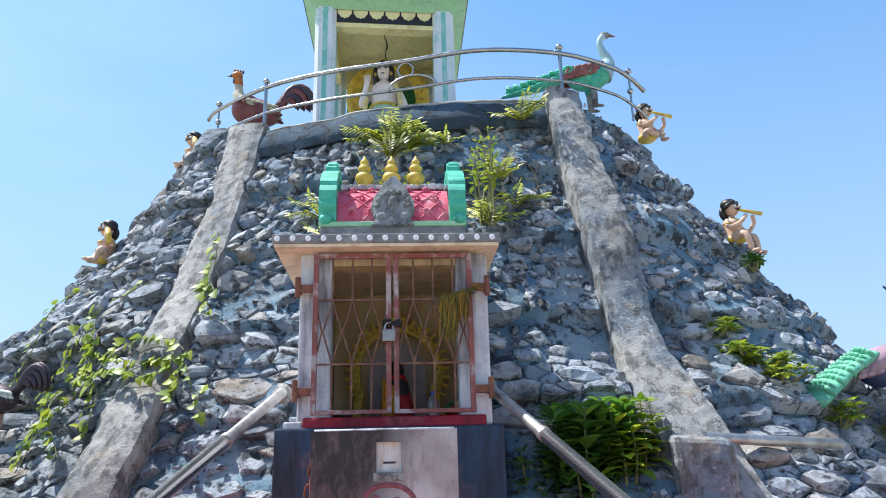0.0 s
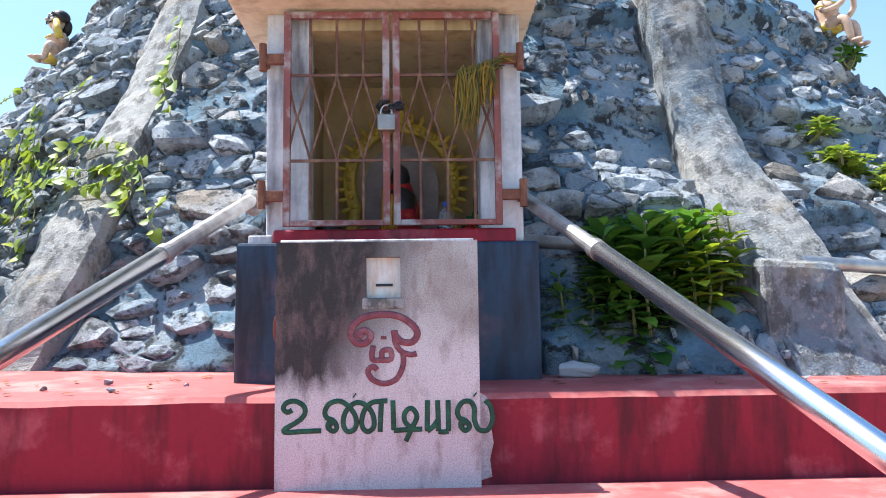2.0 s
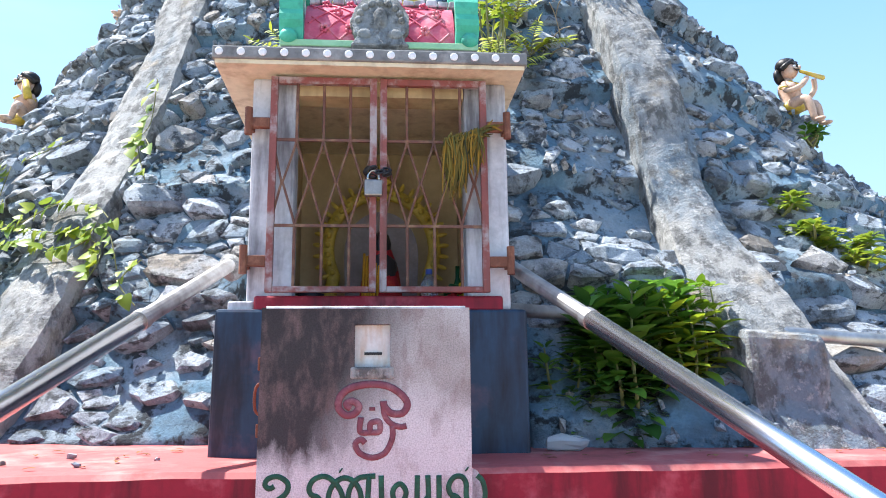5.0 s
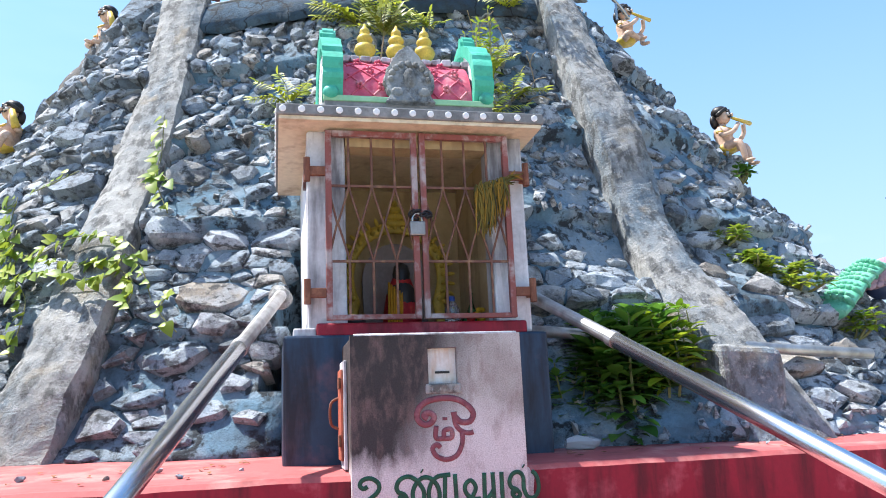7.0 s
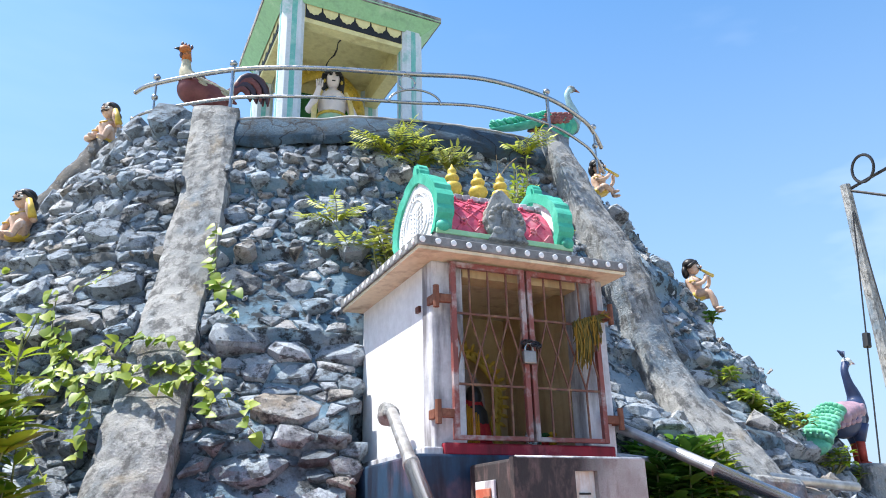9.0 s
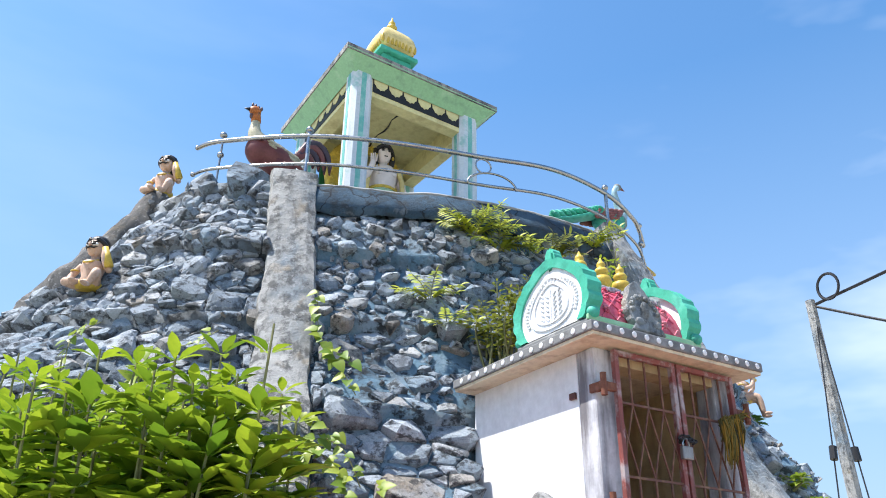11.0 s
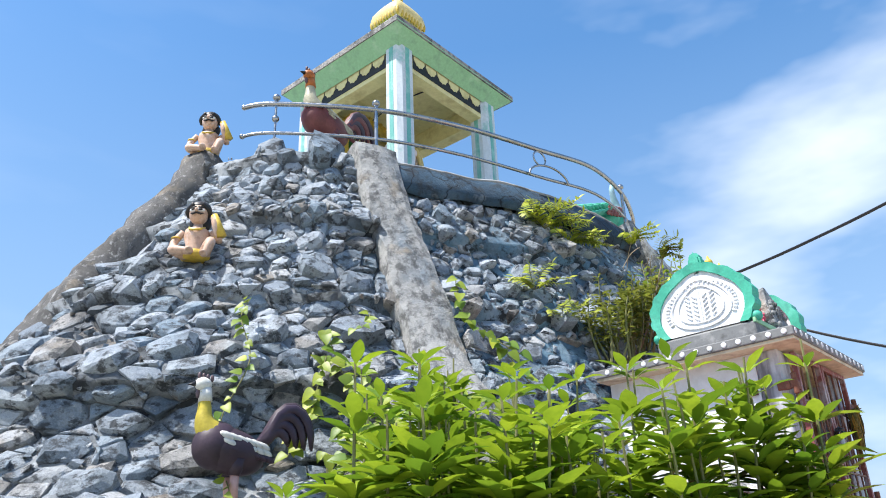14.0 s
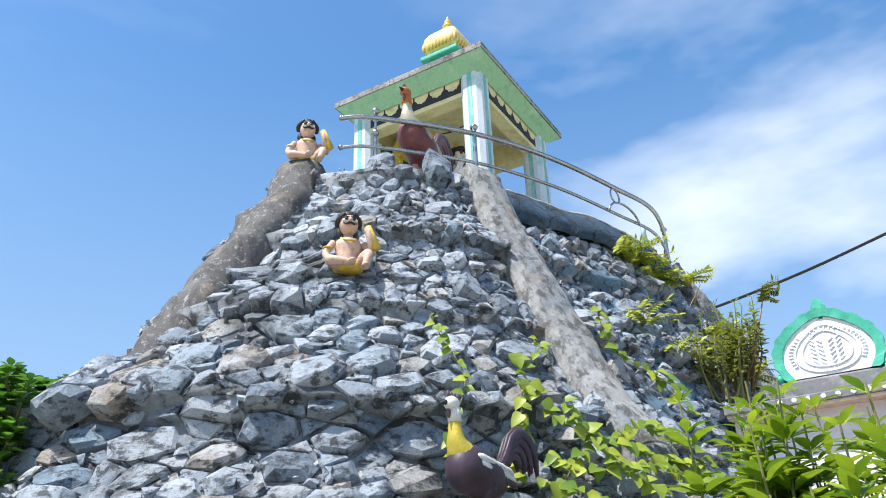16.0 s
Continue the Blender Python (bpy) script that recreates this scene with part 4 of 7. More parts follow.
    for pts in ([(566, 190), (572, 250), (600, 288), (640, 302), (668, 298)], [(606, 298), (606, 350), (576, 412), (520, 434), (465, 414), (446, 375), (470, 356), (488, 372)],
                [(470, 260), (466, 322), (508, 326), (550, 322), (550, 282), (528, 280), (510, 290), (510, 326)], [(518, 216), (518, 232)]):
        stroke("sign_stroke", put(pts), 0.0085, m_om, "", sign)
    # the word for a donation box, brushed stroke by stroke
    word = [
        [(105, 552), (84, 562), (66, 545), (80, 520), (120, 512), (160, 538), (158, 578), (120, 610), (72, 638), (80, 652), (150, 648), (236, 645)],
        [(288, 622), (272, 608), (266, 630), (290, 648), (306, 630), (290, 600), (262, 588), (252, 560), (272, 525), (318, 512), (362, 540), (392, 590), (386, 638), (352, 648), (334, 612), (346, 560), (386, 522), (430, 527), (466, 570), (472, 628), (442, 650), (418, 620), (426, 562), (460, 522), (500, 514), (534, 512)],
        [(506, 516), (503, 580), (500, 652)], [(383, 485), (388, 489)],
        [(558, 510), (560, 580), (561, 644)], [(561, 646), (630, 642), (690, 640)], [(615, 694), (640, 642), (666, 584), (642, 546), (612, 566), (612, 606), (645, 640)],
        [(715, 510), (713, 580), (712, 650)], [(712, 650), (740, 628), (760, 600)], [(760, 510), (762, 580), (762, 650)], [(762, 651), (785, 654), (808, 650)], [(808, 510), (808, 580), (808, 650)],
        [(886, 620), (870, 604), (864, 628), (884, 648), (904, 630), (884, 602), (858, 590), (850, 558), (870, 522), (905, 516), (926, 545), (926, 600), (946, 644), (985, 645), (1008, 600), (1000, 540), (975, 512)], [(928, 483), (933, 487)],
    ]
    first = None
    for pts in word:
        ob = stroke("word" if first is None else "letter_stroke", put(pts), 0.0076, m_green, "green hand-painted word" if first is None else "", d if first is None else first)
        first = first or ob


def build_shrine_inside():
    # gilded arch with leaf fringe
    g = thing("gilded_arch", "golden arch with leaf fringe at the back of the shrine", "arch", (-0.03, 4.45, 1.85))
    cx, cz, r = -0.028, 2.17, 0.225
    bm = bmesh.new()
    pts = [(cx + sgn * (r + 0.01), 4.47, 1.87) for sgn in (-1,)]
    line = [(cx - r - 0.02, 1.86), (cx - r - 0.005, 1.95)] + [(cx - r * math.cos(a) * 1.08, cz + r * math.sin(a) * 1.15) for a in [-0.5 + (math.pi + 1.0) * k / 30 for k in range(31)]] + [(cx + r + 0.005, 1.95), (cx + r + 0.02, 1.86)]
    tube([(x, 4.48, z) for x, z in line], 0.03, 8, bm, flat=0.5, side=(0, 1, 0))
    part("band", bm, M_GOLD, g, "ochre gold band", smooth=True)
    for k in range(25):
        a = -0.45 + (math.pi + 0.9) * k / 24
        d = Vector((-math.cos(a), 0, math.sin(a)))
        p = Vector((cx, 4.475, cz)) + Vector((d.x * r * 1.08, 0, d.z * r * 1.15))
        part("leaf", ball(p + d * 0.042, (0.011, 0.008, 0.026), (0, math.degrees(math.atan2(d.x, d.z)), 0), u=8, v=6), M_GOLD, g, smooth=True)
        part("bead", ball(p + Vector((0, -0.014, 0)), 0.014, u=8, v=6), M_GOLD, g, smooth=True)
    for k, (w, z) in enumerate(((0.06, 2.45), (0.05, 2.485), (0.034, 2.52), (0.016, 2.55))):
        part("crown", ball((cx, 4.465, z), (w, 0.025, 0.022), u=12, v=8), M_GOLD, g, smooth=True)
    for sg in (-1, 1):
        part("foot_scroll", ball((cx + sg * (r + 0.03), 4.46, 1.89), (0.045, 0.03, 0.04)), M_GOLD, g, smooth=True)
    slabm = plain("dull_stone_slab", (0.3, 0.25, 0.25), 0.5, 0.3, 10)
    sl = thing("stone_slab", "dark stone slab inside the golden arch", "stone slab", (cx, 4.5, 1.85))
    o = [(-0.16, 0)] + [(-0.17 * math.cos(a), 0.3 + 0.2 * math.sin(a)) for a in [math.pi * k / 16 for k in range(17)]] + [(0.16, 0)]
    part("slab", slab(o, 0.03, Matrix.Translation((cx, 4.5, 1.85))), slabm, sl)
    # draped idol
    idol = plain("idol_black_stone", (0.03, 0.028, 0.03), 0.35, 0.3)
    red = painted("red_cloth", (0.42, 0.02, 0.03), (0.5, 0.06, 0.04), (0.2, 0.01, 0.02), 0.8, 0.5, 16)
    org = plain("orange_cloth", (0.6, 0.28, 0.02), 0.8, 0.3)
    st = Sculpt()
    st.add(0, lambda b: lathe([(0.08, 0), (0.085, 0.05), (0.06, 0.1), (0.075, 0.16), (0.07, 0.22), (0.04, 0.26), (0.045, 0.3), (0.035, 0.34), (0.01, 0.36)], (-0.03, 4.3, 1.851), 16, b))
    st.add(1, lambda b: lathe([(0.1, 0.02), (0.088, 0.12), (0.075, 0.2), (0.05, 0.27), (0.03, 0.31)], (-0.03, 4.31, 1.851), 14, b))
    for k in range(6):
        st.add(2, lambda b: tube([(-0.1 + 0.012 * k, 4.235, 2.1 - 0.01 * k), (-0.105 + 0.012 * k, 4.22, 1.95), (-0.11 + 0.012 * k, 4.22, 1.87)], 0.006, 6, b))
    st.done("idol_statue", (idol, red, org), "small black idol draped in red and orange cloth", "statue", roughness=0.002)
    # offerings on the sill
    glass = Mat("clear_plastic", 0.12, 0, 0.5)
    glass.color((0.75, 0.8, 0.85))
    glass.b.inputs["Transmission Weight"].default_value = 0.8
    bt = thing("water_bottle", "clear plastic bottle with a blue cap inside the shrine", "bottle", (0.16, 4.05, 1.851))
    part("bottle_body", lathe([(0.035, 0), (0.037, 0.02), (0.035, 0.09), (0.02, 0.12), (0.012, 0.13)], (0.16, 4.05, 1.851), 14), glass.m, bt, smooth=True)
    part("cap", lathe([(0.014, 0.13), (0.014, 0.15), (0.004, 0.152)], (0.16, 4.05, 1.851), 12), plain("blue_plastic", (0.03, 0.08, 0.4), 0.4, 0.1), bt)
    fl = thing("flower_bunch", "small bunch of red and yellow flowers on the shrine floor", "flowers", (0.27, 4.1, 1.851))
    for nm, c, off in (("red_flower", (0.5, 0.03, 0.02), 0.0), ("yellow_flower", (0.7, 0.45, 0.03), 0.04), ("leaf_bunch", (0.03, 0.13, 0.04), -0.03)):
        bm = bmesh.new()
        for k in range(10):
            ball((0.27 + off * 0.6 + 0.02 * math.cos(k * 2.4), 4.1 + 0.015 * math.sin(k * 2.4), 1.88 + 0.04 * (k % 3) * 0.5 + abs(off) * 0.6), (0.016, 0.016, 0.012), bm=bm, u=6, v=5)
        part(nm, bm, plain(nm + "_petals", c, 0.7, 0.3), fl)
    gb = thing("green_bottle", "green glass bottle standing inside the shrine", "bottle", (0.29, 4.2, 1.851))
    part("bottle_body", lathe([(0.02, 0), (0.022, 0.02), (0.021, 0.1), (0.009, 0.14), (0.009, 0.19)], (0.29, 4.2, 1.851), 12), plain("green_glass", (0.01, 0.09, 0.03), 0.1, 0.1), gb, smooth=True)
    lp = thing("oil_lamp", "small blackened clay oil lamp on the shrine floor", "lamp", (-0.34, 3.95, 1.851))
    part("bowl", lathe([(0.03, 0), (0.045, 0.01), (0.055, 0.035), (0.045, 0.036), (0.03, 0.016)], (-0.3, 3.95, 1.851), 14), M_BLACK, lp, smooth=True)


class Sculpt:
    """Builds a statue as one mesh, each form with its own paint."""

    def __init__(self):
        self.bm = bmesh.new()

    def add(self, paint, form):
        known = set(self.bm.faces)
        form(self.bm)
        for f in self.bm.faces:
            if f not in known:
                f.material_index = paint
        return self

    def done(self, name, mats, label, category, place=None, group="", roughness=0.0):
        if roughness:
            roughen(self.bm, roughness, 30)
        if place is not None:
            bmesh.ops.transform(self.bm, matrix=place, verts=self.bm.verts[:])
        ob = part(name, self.bm, mats, None, smooth=True)
        return tagged(ob, label, category, group)


# ---- pipes beside the shrine ----
def build_handrails():
    for pts, lab in (((HL_TOP, HL_LOW), "left"), ((HR_TOP, HR_LOW), "right")):
        h = thing("handrail", "sloping polished steel pipe handrail beside the shrine", "handrail", pts[1], "pipe handrails")
        a, b = Vector(pts[0]), Vector(pts[1])
        mid = a.lerp(b, 0.24)
        part("upper_pipe", rod(a, mid, 0.026, n=16), M_DULLSTEEL, h, "dull galvanised upper length", smooth=False)
        part("lower_pipe", rod(mid, b, 0.03, n=24), M_PIPE, h, "polished steel lower length", smooth=True)
        part("sleeve", rod(mid.lerp(a, 0.02), mid.lerp(b, 0.01), 0.032, n=16), M_DULLSTEEL, h)
        part("post", rod(b + Vector((0, 0.03, -0.02)), (b.x, b.y + 0.03, 0.0), 0.025, n=14), M_STEEL, h)
        part("anchor", roughen(ball(a + Vector((0, 0.05, 0)), (0.05, 0.07, 0.05)), 0.012, 20), M_CEMENT, h)


HL_TOP, HL_LOW = (-0.608, 3.97, 2.0), (-1.195, 1.6, 0.885)
HR_TOP, HR_LOW = (0.435, 3.87, 1.998), (1.116, 1.6, 0.862)


# ---- railing on the rim ----
RAIL = [(-1.81, 6.68, 4.925), (-1.67, 6.48, 4.925), (-1.15, 5.97, 4.87), (-0.6, 5.62, 4.81), (0.05, 5.38, 4.775), (0.65, 5.27, 4.81), (1.29, 5.36, 4.84), (1.72, 5.5, 4.81), (1.92, 5.61, 4.77), (2.07, 5.72, 4.71)]


def build_rim_railing():
    r = thing("rim_railing", "curved stainless steel railing on the rim of the mound", "railing", (0, 5.4, 4.37))
    up = spline(RAIL, 8)
    part("top_rail", tube(up, 0.019, 12), M_STEEL, r, "bright steel top rail", smooth=True)
    low = [p + Vector((0, 0, -0.25)) for p in up]
    part("lower_rail", tube(low, 0.013, 10), M_STEEL, r, smooth=True)
    for rail in (up, low):
        for e in (rail[0], rail[-1]):
            part("end_cap", ball(e, 0.021, u=10, v=8), M_STEEL, r, smooth=True)
    for i, ball_low in ((1, True), (2, False), (6, False), (8, True)):
        x, y, z = RAIL[i]
        foot = z - 0.42 if not ball_low else z - 0.3
        p = part("post", rod((x, y, foot - 0.1), (x, y, z + 0.05), 0.015 if not ball_low else 0.009, n=10), M_STEEL, r, "upright steel post")
        part("knob", lathe([(0.012, 0.03), (0.028, 0.045), (0.03, 0.06), (0.018, 0.078), (0.004, 0.084)], (x, y, z), 12), M_STEEL, p, smooth=True)
        if ball_low:
            part("knob", ball((x, y, z - 0.13), 0.027, u=12, v=8), M_STEEL, p, smooth=True)
    # ring and arc ornament between the rails
    c = Vector((0.05, 5.38, 4.695))
    part("ring", tube([c + Vector((0.062 * math.cos(a), -0.012 * math.cos(a), 0.062 * math.sin(a))) for a in [math.tau * k / 24 for k in range(25)]], 0.007, 8), M_STEEL, r, smooth=True)
    part("arc", tube([c + Vector((0.05 - 0.19 * math.cos(a), -0.03 + 0.05 * math.cos(a) - 0.01, -0.19 + 0.12 * math.sin(a))) for a in [math.pi * k / 20 for k in range(21)]], 0.009, 8), M_STEEL, r, smooth=True)


# ---- pavilion ----
PX0, PX1, PY0, PY1 = -0.67, 0.41, 6.2, 7.36
def build_pavilion():
    p = thing("pavilion", "small open pavilion with four marbled pillars and a tiered gold finial", "pavilion", (-0.12, 6.78, 4.37))
    part("floor_slab", box(PX0 - 0.2, PX1 + 0.2, PY0 - 0.2, PY1 + 0.2, 4.3, 4.42, 0.01), M_CEMENT, p)
    w = 0.095
    for x in (PX0, PX1):
        for y in (PY0, PY1):
            bm = bmesh.new()
            bmesh.ops.create_cube(bm, size=1.0, matrix=Matrix.LocRotScale((x, y, 5.1), None, (2 * w, 2 * w, 1.38)))
            bmesh.ops.bevel(bm, geom=[e for e in bm.edges if abs(e.verts[0].co.z - e.verts[1].co.z) > 0.5], offset=0.035, segments=1, affect="EDGES")
            q = part("pillar", bm, M_PILLAR, p, "pillar painted in white and teal marbling")
            for sx, sy in ((0, -1), (-1, 0), (1, 0), (0, 1)):
                bm = box(x + sx * w - (0.022 if sy else 0.003), x + sx * w + (0.022 if sy else 0.003), y + sy * w - (0.022 if sx else 0.003), y + sy * w + (0.022 if sx else 0.003), 4.45, 5.78)
                part("stripe", bm, M_TEAL, q)
    # beams with scalloped frieze
    for x0, x1, y0, y1, d in ((PX0 - 0.06, PX1 + 0.06, PY0 - 0.06, PY0 + 0.06, "f"), (PX0 - 0.06, PX1 + 0.06, PY1 - 0.06, PY1 + 0.06, "b"), (PX0 - 0.06, PX0 + 0.06, PY0 + 0.0605, PY1 - 0.0605, "l"), (PX1 - 0.06, PX1 + 0.06, PY0 + 0.0605, PY1 - 0.0605, "r")):
        b = part("beam", box(x0, x1, y0, y1, 5.6, 5.86), M_YELLOW, p, "pale yellow beam with black and yellow scallops")
        horiz = d in "fb"
        a0, a1 = (PX0 + 0.1, PX1 - 0.1) if horiz else (PY0 + 0.1, PY1 - 0.1)
        sg = -1 if d in "fl" else 1
        face = (y0 if d == "f" else y1) if horiz else (x0 if d == "l" else x1)

        def put(u, v, z0, z1, depth):
            if horiz:
                return box(u, v, min(face, face + sg * depth), max(face, face + sg * depth), z0, z1)
            return box(min(face, face + sg * depth), max(face, face + sg * depth), u, v, z0, z1)

        part("frieze", put(a0, a1, 5.645, 5.785, 0.006), M_BLACK, b, "black frieze band")
        k = 6
        for i in range(k):
            u0, u1 = a0 + (a1 - a0) * i / k, a0 + (a1 - a0) * (i + 1) / k
            c, rr = (u0 + u1) / 2, (u1 - u0) / 2 * 0.96
            o = [(-rr, 0.0)] + [(-rr * math.cos(t) * (1 + 0.04 * math.cos(12 * t)), -0.1 * math.sin(t) * (1 + 0.06 * math.cos(12 * t))) for t in [math.pi * j / 18 for j in range(19)]] + [(rr, 0.0)]
            if horiz:
                pl = Matrix.Translation((c, face + sg * 0.0065 - (0.004 if sg < 0 else 0), 5.788))
            else:
                pl = Matrix.Translation((face + sg * 0.0065 + (0.004 if sg > 0 else 0), c, 5.788)) @ Matrix.Rotation(radians(90), 4, "Z")
            part("scallop", slab(o, 0.004, pl), M_YELLOW, b)
    part("ceiling_panel", box(PX0 - 0.06, PX1 + 0.06, PY0 - 0.06, PY1 + 0.06, 5.8, 5.83), M_YELLOW, p, "pale yellow ceiling with a crack")
    pts = [(-0.13 + 0.015 * math.sin(k * 1.7), PY0 + 0.1 + k * 0.1, 5.799) for k in range(11)]
    part("crack", tube(pts, [0.004 + 0.003 * (k % 3) for k in range(11)], 5), M_BLACK, p)
    # green cove under the roof, roof slab
    bm = bmesh.new()
    lo = [(PX0 - 0.08, PY0 - 0.08), (PX1 + 0.08, PY0 - 0.08), (PX1 + 0.08, PY1 + 0.08), (PX0 - 0.08, PY1 + 0.08)]
    hi = [(-0.88, 6.01), (0.635, 6.01), (0.635, 7.55), (-0.88, 7.55)]
    a = [bm.verts.new((x, y, 5.77)) for x, y in lo]
    b = [bm.verts.new((x, y, 5.885)) for x, y in hi]
    c = [bm.verts.new((x, y, 5.885)) for x, y in lo]
    for k in range(4):
        j = (k + 1) % 4
        bm.faces.new((a[k], a[j], b[j], b[k]))
        bm.faces.new((b[k], b[j], c[j], c[k]))
    part("cove", bm, M_PALEGREEN, p, "pale green cove under the eaves")
    bm = bmesh.new()
    rings = []
    for inset, z in ((0.0, 5.886), (0.0, 5.94), (0.06, 5.955), (0.5, 6.22), (0.55, 6.22)):
        rings.append([bm.verts.new((x, y, z)) for x, y in ((-0.89 + inset, 6.0 + inset), (0.645 - inset, 6.0 + inset), (0.645 - inset, 7.56 - inset), (-0.89 + inset, 7.56 - inset))])
    for r, s in zip(rings, rings[1:]):
        for k in range(4):
            bm.faces.new((r[k], r[(k + 1) % 4], s[(k + 1) % 4], s[k]))
    bm.faces.new(rings[0])
    bm.faces.new(rings[-1])
    roof = part("roof", bm, M_ROOFTOP, p, "grey lichened cement roof slab")
    part("drip_edge", tube([(-0.885, 6.005, 5.9), (0.64, 6.005, 5.9)], 0.008, 6), M_PALEGREEN, p)
    cx, cy = -0.11, 6.77
    part("plinth", box(cx - 0.16, cx + 0.16, cy - 0.16, cy + 0.16, 6.2, 6.57, 0.015), M_GREENP, p, "green stepped plinth")
    part("plinth", box(cx - 0.21, cx + 0.21, cy - 0.21, cy + 0.21, 6.571, 6.62, 0.012), M_GREENP, p)
    part("plinth", box(cx - 0.16, cx + 0.16, cy - 0.16, cy + 0.16, 6.621, 6.67, 0.012), M_GREENP, p)
    dome = part("dome", lathe([(0.15, 6.671), (0.195, 6.71), (0.21, 6.77), (0.195, 6.84), (0.155, 6.91), (0.1, 6.97), (0.06, 7.0), (0.045, 7.03)], (cx, cy, 0), 40, square=0.85), M_PALEGOLD, p, "gilded cushion-shaped square dome", smooth=True)
    for k in range(32):
        t = k * math.tau / 32
        s = 1 + (1 / max(abs(math.cos(t)), abs(math.sin(t))) - 1) * 0.85
        part("petal", ball((cx + 0.19 * s * math.cos(t), cy + 0.19 * s * math.sin(t), 6.735), (0.018, 0.018, 0.055), (0, 0, math.degrees(t)), u=8, v=6), M_GOLD, dome, smooth=True)
    part("finial", lathe([(0.045, 7.0), (0.055, 7.015), (0.035, 7.03), (0.055, 7.055), (0.055, 7.075), (0.03, 7.1), (0.036, 7.115), (0.036, 7.135), (0.02, 7.155), (0.016, 7.17), (0.004, 7.21)], (cx, cy, 0), 20), M_GOLD, p, "ochre gold pot finial", smooth=True)
    # the old roof has settled a little out of level
    for o in p.children_recursive:
        for v in o.data.vertices:
            if v.co.z > 5.5:
                v.co.z += -0.042 * (v.co.x + 0.12) + 0.03 * (v.co.y - 6.78)
    # back panel with halo
    part("back_panel", box(PX0 + 0.12, PX1 - 0.12, 7.25, 7.29, 4.42, 5.6), M_DKGREEN, p, "dark green back panel")
    halo = thing("halo", "golden ring-shaped halo behind the statue", "halo", (-0.12, 7.1, 4.42))
    c = Vector((-0.12, 7.15, 5.4))
    part("ring", tube([c + Vector((0.36 * math.cos(t), 0, 0.4 * math.sin(t))) for t in [math.tau * k / 40 for k in range(41)]], 0.075, 10, flat=0.35, side=(0, 1, 0)), M_GOLD, halo, "ochre gold ring", smooth=True)
    for k in range(34):
        t = math.tau * k / 34
        part("bead", ball(c + Vector((0.37 * math.cos(t), -0.03, 0.41 * math.sin(t))), 0.02, u=8, v=6), M_GOLD, halo, smooth=True)
    part("stand", box(-0.2, -0.04, 7.12, 7.18, 4.42, 5.0), M_GOLD, halo)


SKIN = plain("pinkish_white_statue_paint", (0.8, 0.71, 0.68), 0.55, 0.12)
TAN = painted("tan_statue_paint", (0.56, 0.38, 0.28), (0.64, 0.52, 0.47), (0.34, 0.2, 0.13), 0.55, 0.55, 12, False)
HAIR = plain("black_hair_paint", (0.02, 0.018, 0.018), 0.45, 0.2)
GOLDP = M_GOLD


